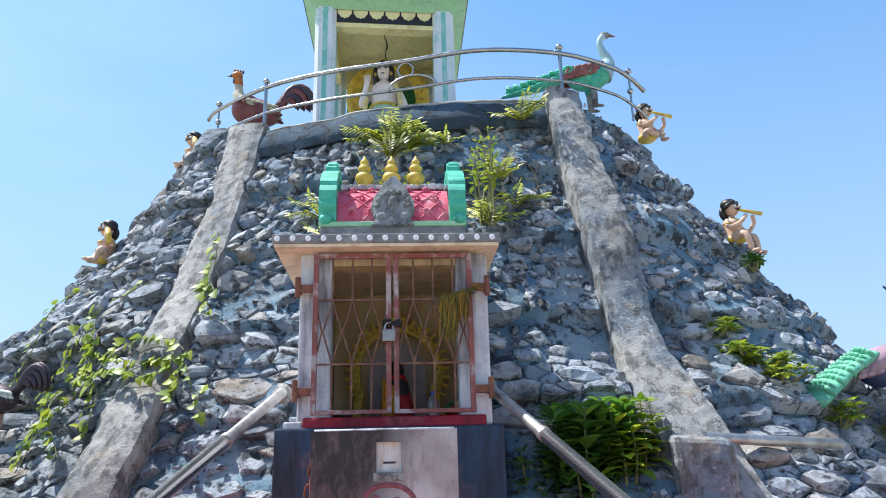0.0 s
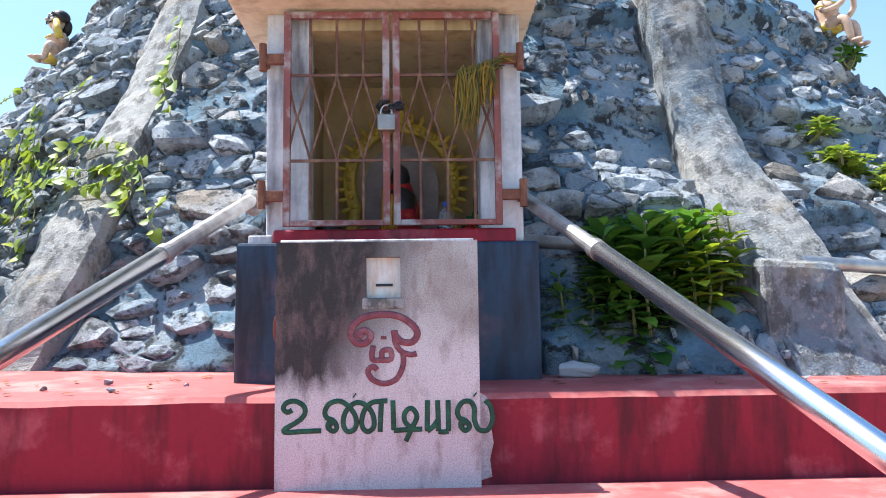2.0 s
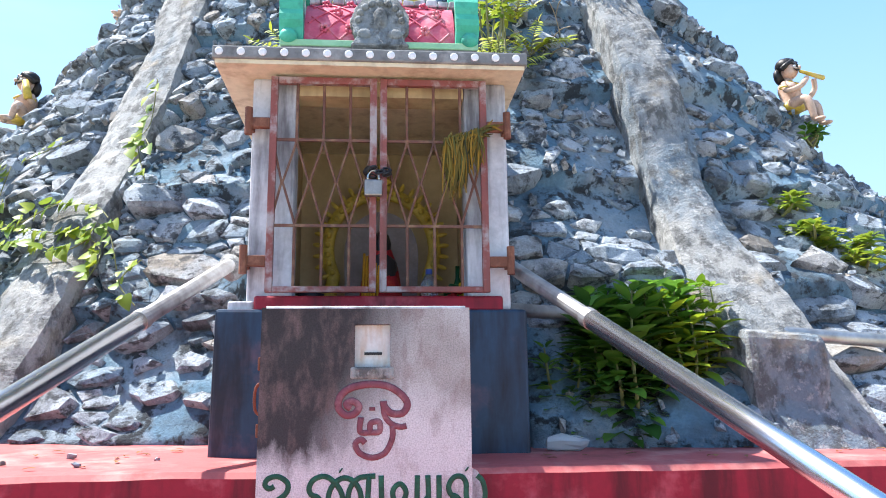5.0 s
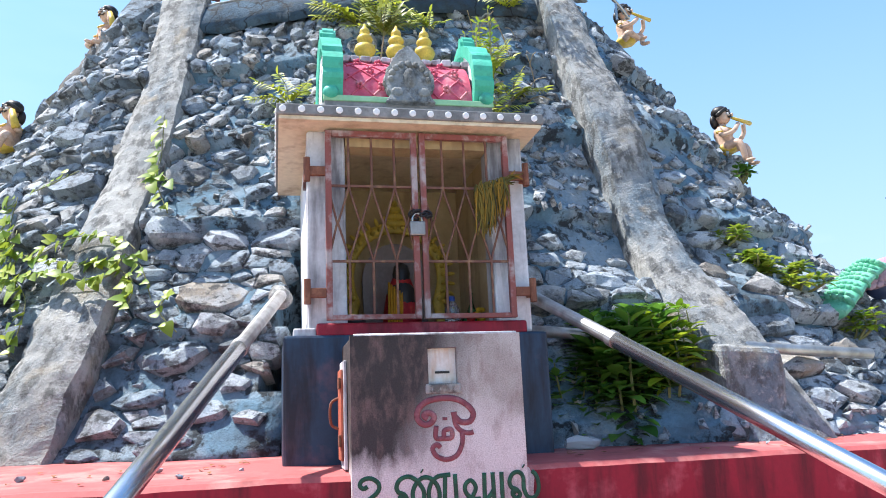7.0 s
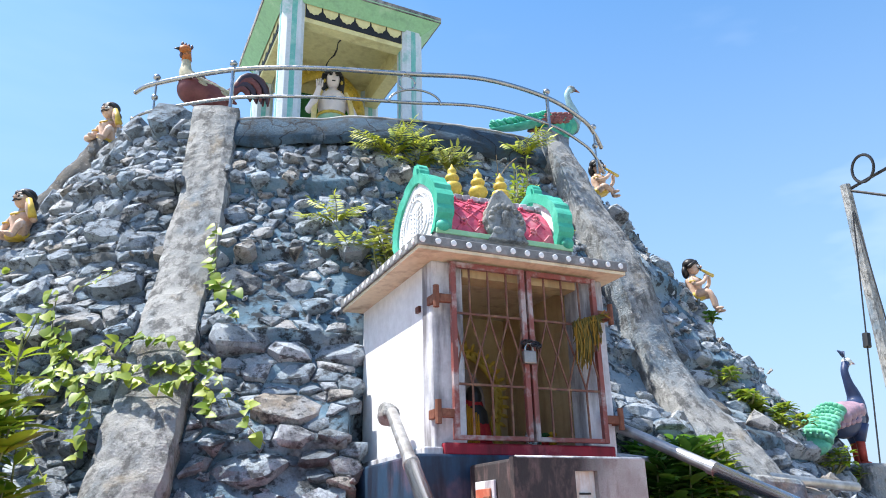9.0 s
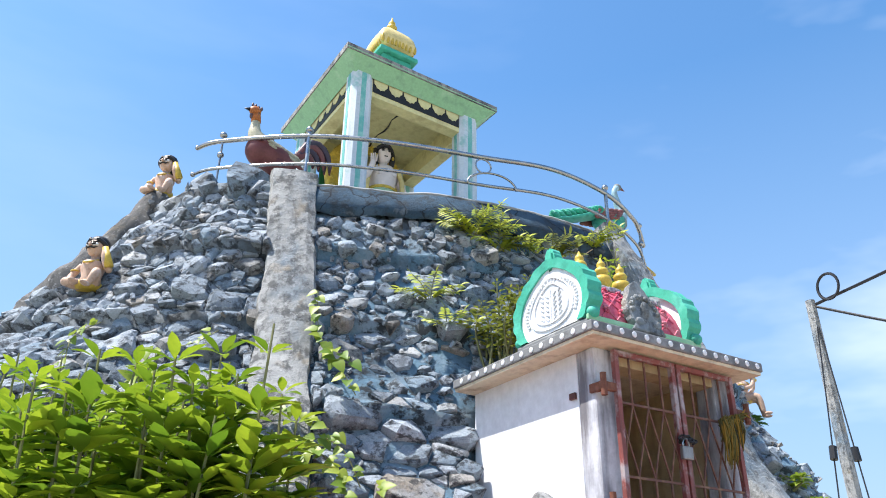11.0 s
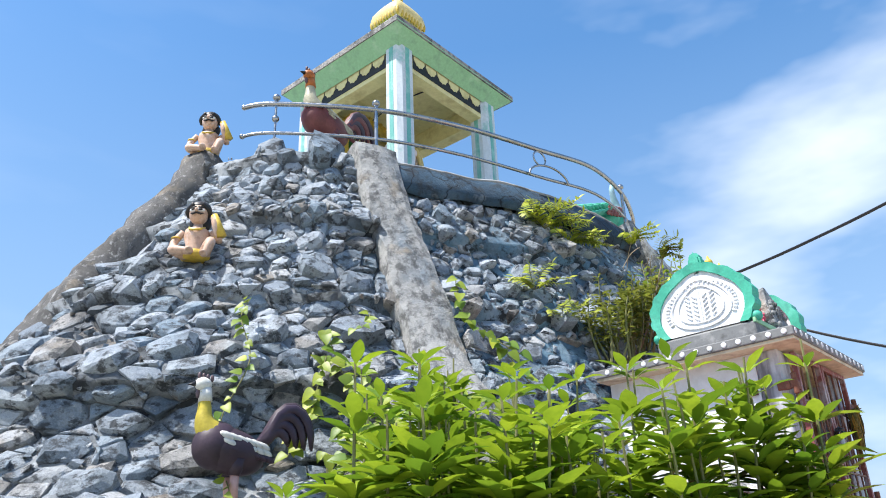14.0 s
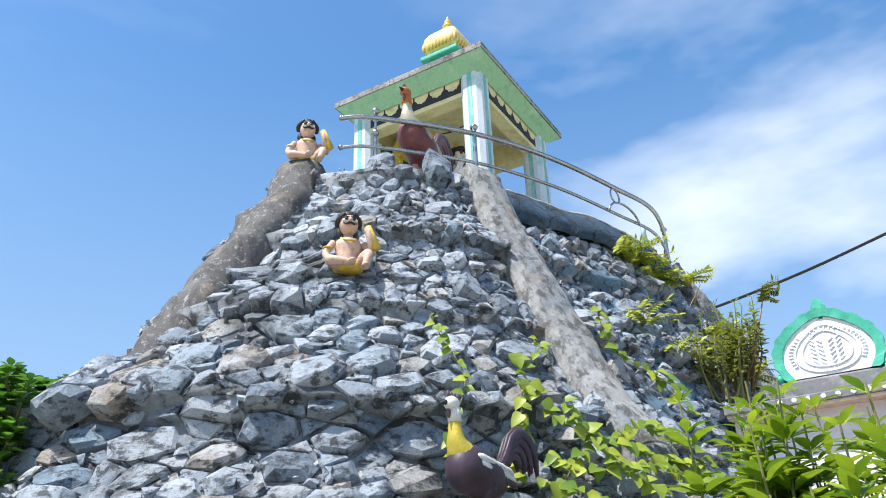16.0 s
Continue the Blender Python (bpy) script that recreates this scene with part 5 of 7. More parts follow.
def build_deity():
    """A standing figure facing -y, one hand raised, built at the origin."""
    s = Sculpt()
    cloth = painted("pale_green_drapery", (0.3, 0.55, 0.35), (0.5, 0.62, 0.42), (0.15, 0.38, 0.22), 0.6, 0.5, 9)
    s.add(2, lambda b: lathe([(0.15, 0.0), (0.155, 0.3), (0.17, 0.5), (0.155, 0.62), (0.135, 0.7)], (0, 0, 0), 20, b))
    s.add(0, lambda b: lathe([(0.128, 0.68), (0.122, 0.72), (0.145, 0.82), (0.15, 0.89), (0.11, 0.955), (0.045, 0.985), (0.042, 1.04)], (0, 0, 0), 20, b))
    hz = 1.11
    s.add(0, lambda b: ball((0, -0.015, hz), (0.07, 0.078, 0.095), bm=b, u=20, v=14))
    s.add(1, lambda b: ball((0, 0.03, hz + 0.03), (0.094, 0.085, 0.1), bm=b))
    s.add(1, lambda b: tube(spline([(-0.075, -0.03, hz + 0.06), (0, -0.085, hz + 0.085), (0.075, -0.03, hz + 0.06)], 5), 0.024, 8, b))
    s.add(0, lambda b: tube([(0, -0.088, hz + 0.03), (0, -0.106, hz - 0.012)], [0.007, 0.014], 8, b))
    s.add(1, lambda b: tube([(-0.017, -0.086, hz - 0.043), (0.017, -0.086, hz - 0.043)], [0.006, 0.006], 8, b))
    for sg in (-1, 1):
        s.add(1, lambda b: ball((sg * 0.03, -0.083, hz + 0.022), (0.017, 0.014, 0.009), bm=b))
        s.add(1, lambda b: tube([(sg * 0.012, -0.09, hz + 0.042), (sg * 0.05, -0.07, hz + 0.04)], [0.006, 0.005], 6, b))
        # long locks, ear drops and the stole over each shoulder
        s.add(1, lambda b: tube(spline([(sg * 0.078, -0.01, hz + 0.06), (sg * 0.09, -0.015, hz - 0.03), (sg * 0.085, 0.0, hz - 0.12), (sg * 0.11, 0.0, hz - 0.2)], 5), 0.03, 10, b))
        s.add(3, lambda b: ball((sg * 0.085, -0.05, hz - 0.035), (0.014, 0.014, 0.022), bm=b))
        s.add(4, lambda b: tube(spline([(sg * 0.12, -0.07, 0.94), (sg * 0.175, -0.09, 0.78), (sg * 0.19, -0.08, 0.45)], 5), 0.026, 8, b))
        s.add(0, lambda b: ball((sg * 0.055, -0.1, 0.86), (0.06, 0.045, 0.05), bm=b))
    s.add(3, lambda b: lathe([(0.05, 1.2), (0.05, 1.225), (0.03, 1.25), (0.01, 1.28)], (0, 0, 0), 14, b))
    s.add(3, lambda b: tube([(0.075 * math.cos(t), -0.085 - 0.04 * abs(math.sin(t)), 0.95 - 0.075 * math.sin(t)) for t in [math.pi * k / 12 for k in range(13)]], 0.008, 6, b))
    s.add(0, lambda b: tube(spline([(-0.14, 0, 0.9), (-0.22, -0.04, 0.74), (-0.17, -0.14, 0.84), (-0.15, -0.16, 0.93)], 5), [0.045] * 6 + [0.04, 0.038, 0.036, 0.034, 0.032, 0.03, 0.028, 0.028, 0.026, 0.026], 10, b))
    for k in range(4):
        s.add(0, lambda b: tube([(-0.172 + 0.016 * k, -0.165, 0.93), (-0.178 + 0.02 * k, -0.172, 1.0 + 0.008 * (k % 3))], [0.01, 0.007], 6, b))
    s.add(0, lambda b: tube(spline([(0.14, 0, 0.9), (0.21, -0.03, 0.72), (0.25, -0.06, 0.5)], 5), 0.04, 10, b))
    s.add(3, lambda b: tube([(0.14 * math.cos(t), 0.135 * math.sin(t), 0.69) for t in [math.tau * k / 20 for k in range(21)]], 0.018, 8, b))
    place = pose(-0.15, 6.72, 4.42, 0, 0, -8) @ Matrix.Scale(0.93, 4)
    s.done("deity_statue", (SKIN, HAIR, cloth, M_GOLD, M_PALEGOLD), "white-skinned standing deity statue in green drapery under the pavilion", "statue", place, roughness=0.001)


def seated_flutist(place, label, hang=0.0, scale=1.0, play=True):
    """A small seated figure facing -y with a flute held to its side; hang lets the shins hang down."""
    s = Sculpt()
    s.add(0, lambda b: lathe([(0.066, 0.0), (0.068, 0.03), (0.054, 0.08), (0.068, 0.135), (0.064, 0.17), (0.026, 0.192), (0.024, 0.215)], (0, 0, 0), 16, b))
    s.add(2, lambda b: lathe([(0.066, 0.0), (0.078, 0.012), (0.074, 0.04), (0.06, 0.05)], (0, 0, -0.002), 16, b))
    hz = 0.268
    s.add(0, lambda b: ball((0, -0.012, hz), (0.05, 0.053, 0.06), bm=b))
    s.add(1, lambda b: ball((0, 0.008, hz + 0.034), (0.064, 0.062, 0.05), bm=b))
    s.add(1, lambda b: ball((0, 0.05, hz - 0.025), (0.06, 0.03, 0.055), bm=b))
    s.add(3, lambda b: ball((0, -0.055, hz + 0.006), (0.042, 0.014, 0.013), bm=b))
    for sg in (-1, 1):
        s.add(1, lambda b: ball((sg * 0.019, -0.067, hz + 0.007), (0.012, 0.006, 0.007), bm=b))
        s.add(1, lambda b: tube([(sg * 0.005, -0.062, hz + 0.024), (sg * 0.038, -0.05, hz + 0.024)], [0.005, 0.004], 5, b))
        s.add(1, lambda b: tube([(0, -0.074, hz - 0.014), (sg * 0.022, -0.066, hz - 0.02), (sg * 0.037, -0.054, hz - 0.012)], [0.006, 0.006, 0.002], 6, b))
    s.add(0, lambda b: ball((0, -0.074, hz), (0.01, 0.012, 0.013), bm=b))
    for sg in (-1, 1):
        s.add(1, lambda b: tube(spline([(sg * 0.02, -0.045, hz + 0.05), (sg * 0.055, -0.02, hz + 0.02), (sg * 0.054, 0.012, hz + 0.0)], 4), [0.014] * 5 + [0.016] * 4, 8, b))
    # arms
    if play:
        s.add(0, lambda b: tube(spline([(-0.075, 0, 0.165), (-0.105, -0.03, 0.1), (-0.05, -0.09, 0.13), (0.03, -0.1, 0.2)], 5), 0.0165, 8, b))
        s.add(0, lambda b: tube(spline([(0.075, 0, 0.165), (0.115, -0.05, 0.1), (0.13, -0.1, 0.15), (0.11, -0.11, 0.215)], 5), 0.0165, 8, b))
        s.add(2, lambda b: tube([(-0.01, -0.08, hz - 0.03), (0.21, -0.13, hz - 0.025)], [0.01, 0.017], 10, b))
    else:
        s.add(0, lambda b: tube(spline([(-0.075, 0, 0.165), (-0.115, -0.02, 0.09), (-0.09, -0.07, 0.03)], 5), 0.019, 8, b))
        s.add(0, lambda b: tube(spline([(0.075, 0, 0.165), (0.12, -0.02, 0.11), (0.105, -0.06, 0.17), (0.092, -0.05, 0.235)], 5), 0.019, 8, b))
        s.add(2, lambda b: tube([(0.092, -0.055, 0.245), (0.14, -0.05, 0.12)], [0.018, 0.026], 10, b))
    s.add(2, lambda b: tube([(0.04 * math.cos(t), -0.02 - 0.055 * math.sin(t), 0.185 - 0.035 * math.sin(t)) for t in [math.pi * k / 10 for k in range(11)]], 0.006, 6, b))
    for sg in (-1, 1):
        s.add(2, lambda b: tube([(sg * 0.105 + 0.022 * math.cos(t), -0.01 + 0.022 * math.sin(t), 0.125) for t in [math.tau * k / 10 for k in range(11)]], 0.005, 6, b))
        if hang:
            knee, foot = (sg * 0.06, -0.12, 0.03), (sg * 0.05, -0.15, -hang)
        else:
            knee, foot = ((sg * 0.09, -0.085, 0.075), (sg * 0.07, -0.11, -0.01)) if sg > 0 else ((sg * 0.1, -0.08, 0.03), (sg * 0.0, -0.12, 0.005))
        s.add(0, lambda b: tube(spline([(sg * 0.045, -0.02, 0.03), knee, foot], 5), [0.034, 0.034, 0.032, 0.03, 0.028, 0.027, 0.025, 0.023, 0.021, 0.019, 0.018], 10, b))
        s.add(0, lambda b: ball((foot[0], foot[1] - 0.025, foot[2] - 0.005), (0.02, 0.038, 0.014), bm=b))
    m = place @ Matrix.Diagonal((scale, scale, scale, 1))
    return s.done("flutist_statue", (TAN, HAIR, M_GOLD, M_BOLTWHITE), label, "statue", m, "seated flutist statues", 0.0015)


def rooster(place, label, neck_mats, body=(0.16, 0.05, 0.05)):
    """Facing -x, standing on its feet at the origin, about 0.7 m high."""
    s = Sculpt()
    maroon = plain("bird_body_paint", body, 0.5, 0.35, 10)
    s.add(0, lambda b: ball((-0.02, 0, 0.27), (0.21, 0.12, 0.13), (0, 14, 0), b, 20, 14))
    s.add(0, lambda b: ball((-0.11, 0, 0.3), (0.13, 0.11, 0.14), (0, 30, 0), b, 18, 12))
    s.add(1, lambda b: tube(spline([(-0.1, 0, 0.32), (-0.18, 0, 0.42), (-0.19, 0, 0.52), (-0.2, 0, 0.6)], 5), [0.1, 0.098, 0.09, 0.08, 0.07, 0.06, 0.053, 0.047, 0.042, 0.039, 0.036, 0.034, 0.032, 0.031, 0.031, 0.031], 14, b))
    s.add(2, lambda b: ball((-0.21, 0, 0.64), (0.05, 0.04, 0.042), bm=b))
    s.add(2, lambda b: tube([(-0.195, 0, 0.62), (-0.19, 0, 0.54)], [0.034, 0.04], 12, b))
    s.add(3, lambda b: tube([(-0.25, 0, 0.64), (-0.3, 0, 0.632)], [0.018, 0.002], 8, b))
    for k in range(4):
        s.add(4, lambda b: ball((-0.235 + 0.025 * k, 0, 0.69 - 0.003 * k), (0.012, 0.01, 0.022), bm=b, u=8, v=6))
    s.add(4, lambda b: ball((-0.235, 0, 0.585), (0.015, 0.012, 0.03), bm=b, u=8, v=6))
    # wings in layered feathers
    for sg in (-1, 1):
        for row in range(3):
            for k in range(6):
                s.add(5 if row < 2 else 0, lambda b: ball((-0.08 + 0.045 * k + 0.015 * row, sg * (0.105 - 0.006 * k), 0.34 - 0.035 * row - 0.008 * k), (0.05, 0.014, 0.02), (0, 24, sg * 6), b, 8, 6))
    # arched tail plumes
    for k in range(11):
        f = k / 10
        side = (k % 3 - 1) * 0.025
        r = 0.09 + 0.13 * f
        pts = [(0.13 + 0.03 * f, side * 0.5, 0.3)] + [(0.2 + 0.02 * f + r * (1 - math.cos(t)) * 0.62, side, 0.34 + (0.06 + 0.16 * f) * math.sin(t)) for t in [math.pi * (0.15 + 0.9 * j / 7) for j in range(8)]]
        s.add(6 if k % 2 else 0, lambda b: tube(pts, [0.035, 0.035, 0.034, 0.033, 0.032, 0.03, 0.028, 0.022, 0.008], 8, b, flat=0.5, side=(0, 1, 0)))
    for sg in (-1, 1):
        s.add(0, lambda b: tube([(0.0, sg * 0.055, 0.22), (-0.005, sg * 0.05, 0.13)], [0.06, 0.03], 10, b))
        s.add(7, lambda b: tube([(-0.005, sg * 0.05, 0.14), (0.0, sg * 0.05, 0.0)], [0.026, 0.022], 10, b))
        for a in (-25, 0, 25):
            s.add(7, lambda b: tube([(0, sg * 0.05, 0.012), (-0.07 * math.cos(radians(a)), sg * 0.05 + 0.07 * math.sin(radians(a)), 0.006)], [0.014, 0.006], 6, b))
    plume = plain("dark_purple_plume_paint", (0.045, 0.03, 0.05), 0.45, 0.3)
    pink = plain("pinkish_leg_paint", (0.6, 0.36, 0.32), 0.5, 0.2)
    return s.done("rooster_statue", (maroon, neck_mats[0], neck_mats[1], M_BLACK, neck_mats[2], neck_mats[3], plume, pink), label, "rooster statue", place, "", 0.002)


def peacock(place, label, colours, long_tail):
    """Facing +x, feet at the origin."""
    body, neck, wing, tailc, leg, head = colours
    s = Sculpt()
    s.add(0, lambda b: ball((0.02, 0, 0.3), (0.2, 0.11, 0.12), (0, -18, 0), b, 20, 14))
    s.add(1, lambda b: tube(spline([(0.13, 0, 0.33), (0.2, 0, 0.44), (0.16, 0, 0.56), (0.14, 0, 0.65), (0.18, 0, 0.71)], 5), [0.1, 0.095, 0.085, 0.075, 0.066, 0.058, 0.05, 0.044, 0.04, 0.036, 0.033, 0.03, 0.028, 0.027, 0.026, 0.025, 0.025, 0.026, 0.027, 0.028, 0.028], 14, b))
    s.add(5, lambda b: ball((0.195, 0, 0.72), (0.042, 0.032, 0.033), bm=b))
    s.add(2, lambda b: tube([(0.225, 0, 0.722), (0.29, 0, 0.712)], [0.018, 0.003], 8, b))
    for k in range(0 if long_tail else 4):
        s.add(1, lambda b: tube([(0.175 - 0.008 * k, 0, 0.75), (0.18 - 0.025 * k, 0, 0.795)], [0.004, 0.007], 6, b))
    for sg in (-1, 1):
        for row in range(4):
            for k in range(5):
                s.add(2, lambda b: ball((0.08 - 0.06 * k - 0.02 * row, sg * (0.1 - 0.004 * k), 0.38 - 0.03 * row - 0.014 * k), (0.055, 0.014, 0.02), (0, -22, -sg * 5), b, 8, 6))
        lx = 0.03 if long_tail else 0.12 + 0.05 * sg
        s.add(0, lambda b: tube([(lx + 0.01, sg * 0.055, 0.27), (lx, sg * 0.05, 0.15)], [0.065, 0.032], 10, b))
        s.add(4, lambda b: tube([(lx, sg * 0.05, 0.17), (lx, sg * 0.05, 0.0)], [0.03, 0.024], 10, b))
        s.add(4, lambda b: ball((lx + 0.02, sg * 0.05, 0.012), (0.06, 0.025, 0.012), bm=b))
    if not long_tail:
        for k in range(4):
            s.add(2, lambda b: ball((0.07 - 0.06 * k, 0, 0.355 - 0.006 * k * k), (0.1, 0.125, 0.075), (0, -10 - 8 * k, 0), b, 16, 10))
    # tail of overlapping scales
    end = Vector((-0.75, 0.0, 0.06)) if long_tail else Vector((-0.62, -0.1, 0.06))
    a = Vector((-0.1, 0, 0.33 if long_tail else 0.36))
    s.add(3, lambda b: tube(spline([a, a.lerp(end, 0.5) + Vector((0, 0, -0.02 if long_tail else 0.03)), end], 6), [0.1, 0.1, 0.1, 0.095, 0.09, 0.085, 0.08, 0.07, 0.06, 0.05, 0.04, 0.03, 0.015] if long_tail else [0.09, 0.1, 0.105, 0.11, 0.115, 0.12, 0.12, 0.125, 0.13, 0.13, 0.13, 0.13, 0.12], 14, b, flat=0.35, side=(0, 0, 1)))
    for i in range(9):
        for j in range(-3, 4):
            c = a.lerp(end, 0.12 + 0.095 * i)
            w = (0.1 * (1 - 0.8 * i / 9)) if long_tail else 0.105 + 0.04 * i / 9
            for up in (1,):
                off = Vector((0, w * (j + 0.5 * (i % 2)) / 3.4, (0.05 if long_tail else 0.055) * (1 - (j / 4.2) ** 2)))
                s.add(3, lambda b: ball(c + off, (0.042, 0.026, 0.013), (0, 48 if not long_tail else 25, 0), b, 8, 5))
    return s.done("peacock_statue", (body, neck, wing, tailc, leg, head), label, "peacock statue", place, "", 0.002)


def build_statues():
    seated_flutist(pose(-1.98, 6.84, 4.49, 0, 0, -42), "tan painted seated flutist statue on top of the mound", 0.0, 1.1, False)
    seated_flutist(pose(-2.4, 6.1, 3.34, 0, 0, -42), "tan painted seated statue with moustache on the stone slope", 0.0, 1.05, False)
    seated_flutist(pose(2.43, 5.2, 3.17, 0, 0, 38), "tan painted seated flutist statue on a ledge of the slope", 0.1, 0.98, True)
    seated_flutist(pose(2.1, 5.85, 4.3, 0, 0, 38), "tan painted seated flutist statue below the rim", 0.0, 1.0, True)
    ye, red = plain("yellow_bird_paint", (0.5, 0.4, 0.05), 0.5, 0.3), plain("orange_bird_paint", (0.45, 0.14, 0.03), 0.5, 0.3)
    comb = plain("dull_comb_paint", (0.12, 0.08, 0.09), 0.5, 0.3)
    olive = plain("olive_bird_paint", (0.45, 0.42, 0.3), 0.5, 0.4)
    white = plain("white_bird_paint", (0.62, 0.62, 0.58), 0.5, 0.25)
    rooster(pose(-1.28, 6.36, 4.56, 0, 0, 5), "maroon rooster statue with olive neck behind the railing", (olive, red, comb, olive))
    rooster(pose(-2.63, 5.22, 1.97, 0, 0, -12) @ Matrix.Scale(0.7, 4), "yellow-breasted rooster statue with purple tail on the slope", (ye, white, comb, white), (0.055, 0.035, 0.05))
    gr, blue = M_GREENP, plain("dark_blue_bird_paint", (0.03, 0.05, 0.12), 0.45, 0.3)
    brown = plain("reddish_brown_wing_paint", (0.25, 0.09, 0.08), 0.55, 0.35)
    paleblue = plain("pale_blue_neck_paint", (0.3, 0.45, 0.5), 0.5, 0.25)
    peacock(pose(1.58, 5.66, 4.5, 0, 0, 6), "green peacock statue with brown wings behind the railing", (gr, paleblue, brown, gr, M_CEMENT, M_CEMENT), True)
    redleg = plain("red_leg_paint", (0.4, 0.05, 0.03), 0.5, 0.3)
    mauve = plain("mauve_back_paint", (0.33, 0.22, 0.27), 0.55, 0.3)
    peacock(pose(2.88, 4.45, 1.85, 0, 0, 8), "dark blue peacock statue with green scaled tail and red legs", (blue, blue, mauve, painted("light_green_scales", (0.11, 0.4, 0.27), (0.18, 0.47, 0.33), (0.06, 0.26, 0.18), 0.55, 0.5, 12, False), redleg, white), False)
    # cement block under the lower peacock
    b = thing("statue_pedestal", "rough grey cement block under the peacock statue", "pedestal", (3.0, 4.45, 0))
    part("block", roughen(box(2.8, 3.2, 4.25, 4.65, 0.0, 1.85, 0.03), 0.02, 5), M_CEMENT, b)


def build_side_pipe():
    t = thing("water_pipe", "dull grey water pipe running along the foot of the mound", "pipe", (0.5, 4.0, 1.72))
    part("pipe", tube([(0.47, 4.0, 1.835), (1.2, 3.95, 1.77), (1.62, 3.9, 1.72), (2.25, 3.95, 1.68)], 0.028, 10), M_DULLSTEEL, t, smooth=True)
    b = thing("cement_block", "rough cement block where the rib meets the pipe", "cement block", (1.55, 3.85, 1.35))
    blk = box(1.3, 1.6, 3.74, 4.15, 1.3, 1.72, 0.03)
    bmesh.ops.subdivide_edges(blk, edges=blk.edges[:], cuts=3, use_grid_fill=True)
    part("block", roughen(roughen(blk, 0.035, 3.5), 0.014, 13), M_CEMENT, b)


# ---- plants ----
def leaf_material(name, light, dark, gloss=0.45):
    m = Mat(name, gloss, 0, 0.4)
    c = m.ramp(m.island(), (0.0, dark), (0.45, tuple((a + b) / 2 for a, b in zip(light, dark))), (0.9, light), (1.0, tuple(min(1, v * 1.2) for v in light)))
    c = m.mix(m.ramp(m.noise(30, 3), (0.4, 0.0), (0.75, 0.45)), c, dark)
    m.color(c)
    m.b.inputs["Subsurface Weight"].default_value = 0.0
    tr = m.n.new("ShaderNodeBsdfTranslucent")
    m.l.new(c, tr.inputs["Color"])
    mixs = m.n.new("ShaderNodeMixShader")
    mixs.inputs["Fac"].default_value = 0.38
    out = m.n["Material Output"]
    m.l.new(m.b.outputs["BSDF"], mixs.inputs[1])
    m.l.new(tr.outputs["BSDF"], mixs.inputs[2])
    m.l.new(mixs.outputs["Shader"], out.inputs["Surface"])
    return m.m


M_SHRUB = leaf_material("bright_shrub_leaf", (0.34, 0.44, 0.03), (0.1, 0.2, 0.015))
M_DEEP = leaf_material("deep_green_leaf", (0.16, 0.34, 0.04), (0.035, 0.11, 0.02))
M_VINE = leaf_material("yellow_green_vine_leaf", (0.38, 0.43, 0.045), (0.13, 0.23, 0.03))
M_FERN = leaf_material("yellow_green_frond", (0.5, 0.52, 0.06), (0.24, 0.32, 0.04))
M_OLIVE = leaf_material("olive_bush_leaf", (0.28, 0.3, 0.05), (0.1, 0.13, 0.025))
M_STEM = plain("green_brown_stem", (0.2, 0.2, 0.08), 0.7, 0.3)
M_TWIG = plain("dry_twig", (0.3, 0.24, 0.16), 0.85, 0.3)


class Blades:
    """Collects many leaves as plain vertex and face lists."""

    def __init__(self):
        self.v, self.f = [], []

    def leaf(self, base, way, up, length, width, droop=0.25, shape=((0.0, 0.08), (0.25, 0.8), (0.5, 1.0), (0.78, 0.62), (1.0, 0.0)), fold=0.25):
        way = Vector(way).normalized()
        side = way.cross(Vector(up))
        if side.length < 1e-3:
            side = way.orthogonal()
        side.normalize()
        nrm = side.cross(way).normalized()
        o = len(self.v)
        for t, w in shape:
            c = Vector(base) + way * length * t - nrm * droop * length * t * t
            self.v += [tuple(c + side * width * w / 2 + nrm * fold * width * w / 2), tuple(c), tuple(c - side * width * w / 2 + nrm * fold * width * w / 2)]
        for k in range(len(shape) - 1):
            a = o + 3 * k
            self.f += [(a, a + 1, a + 4, a + 3), (a + 1, a + 2, a + 5, a + 4)]

    def part(self, name, mat, parent, label=""):
        me = bpy.data.meshes.new(name)
        me.from_pydata(self.v, [], self.f)
        me.materials.append(mat)
        for p in me.polygons:
            p.use_smooth = True
        ob = new(name, me)
        ob.parent = parent
        ob.matrix_parent_inverse = world_of(parent).inverted()
        tagged(ob, label, kind="stuff")
        return ob


HEART = ((0.0, 0.5), (0.08, 0.95), (0.3, 1.0), (0.6, 0.7), (0.85, 0.3), (1.0, 0.0))


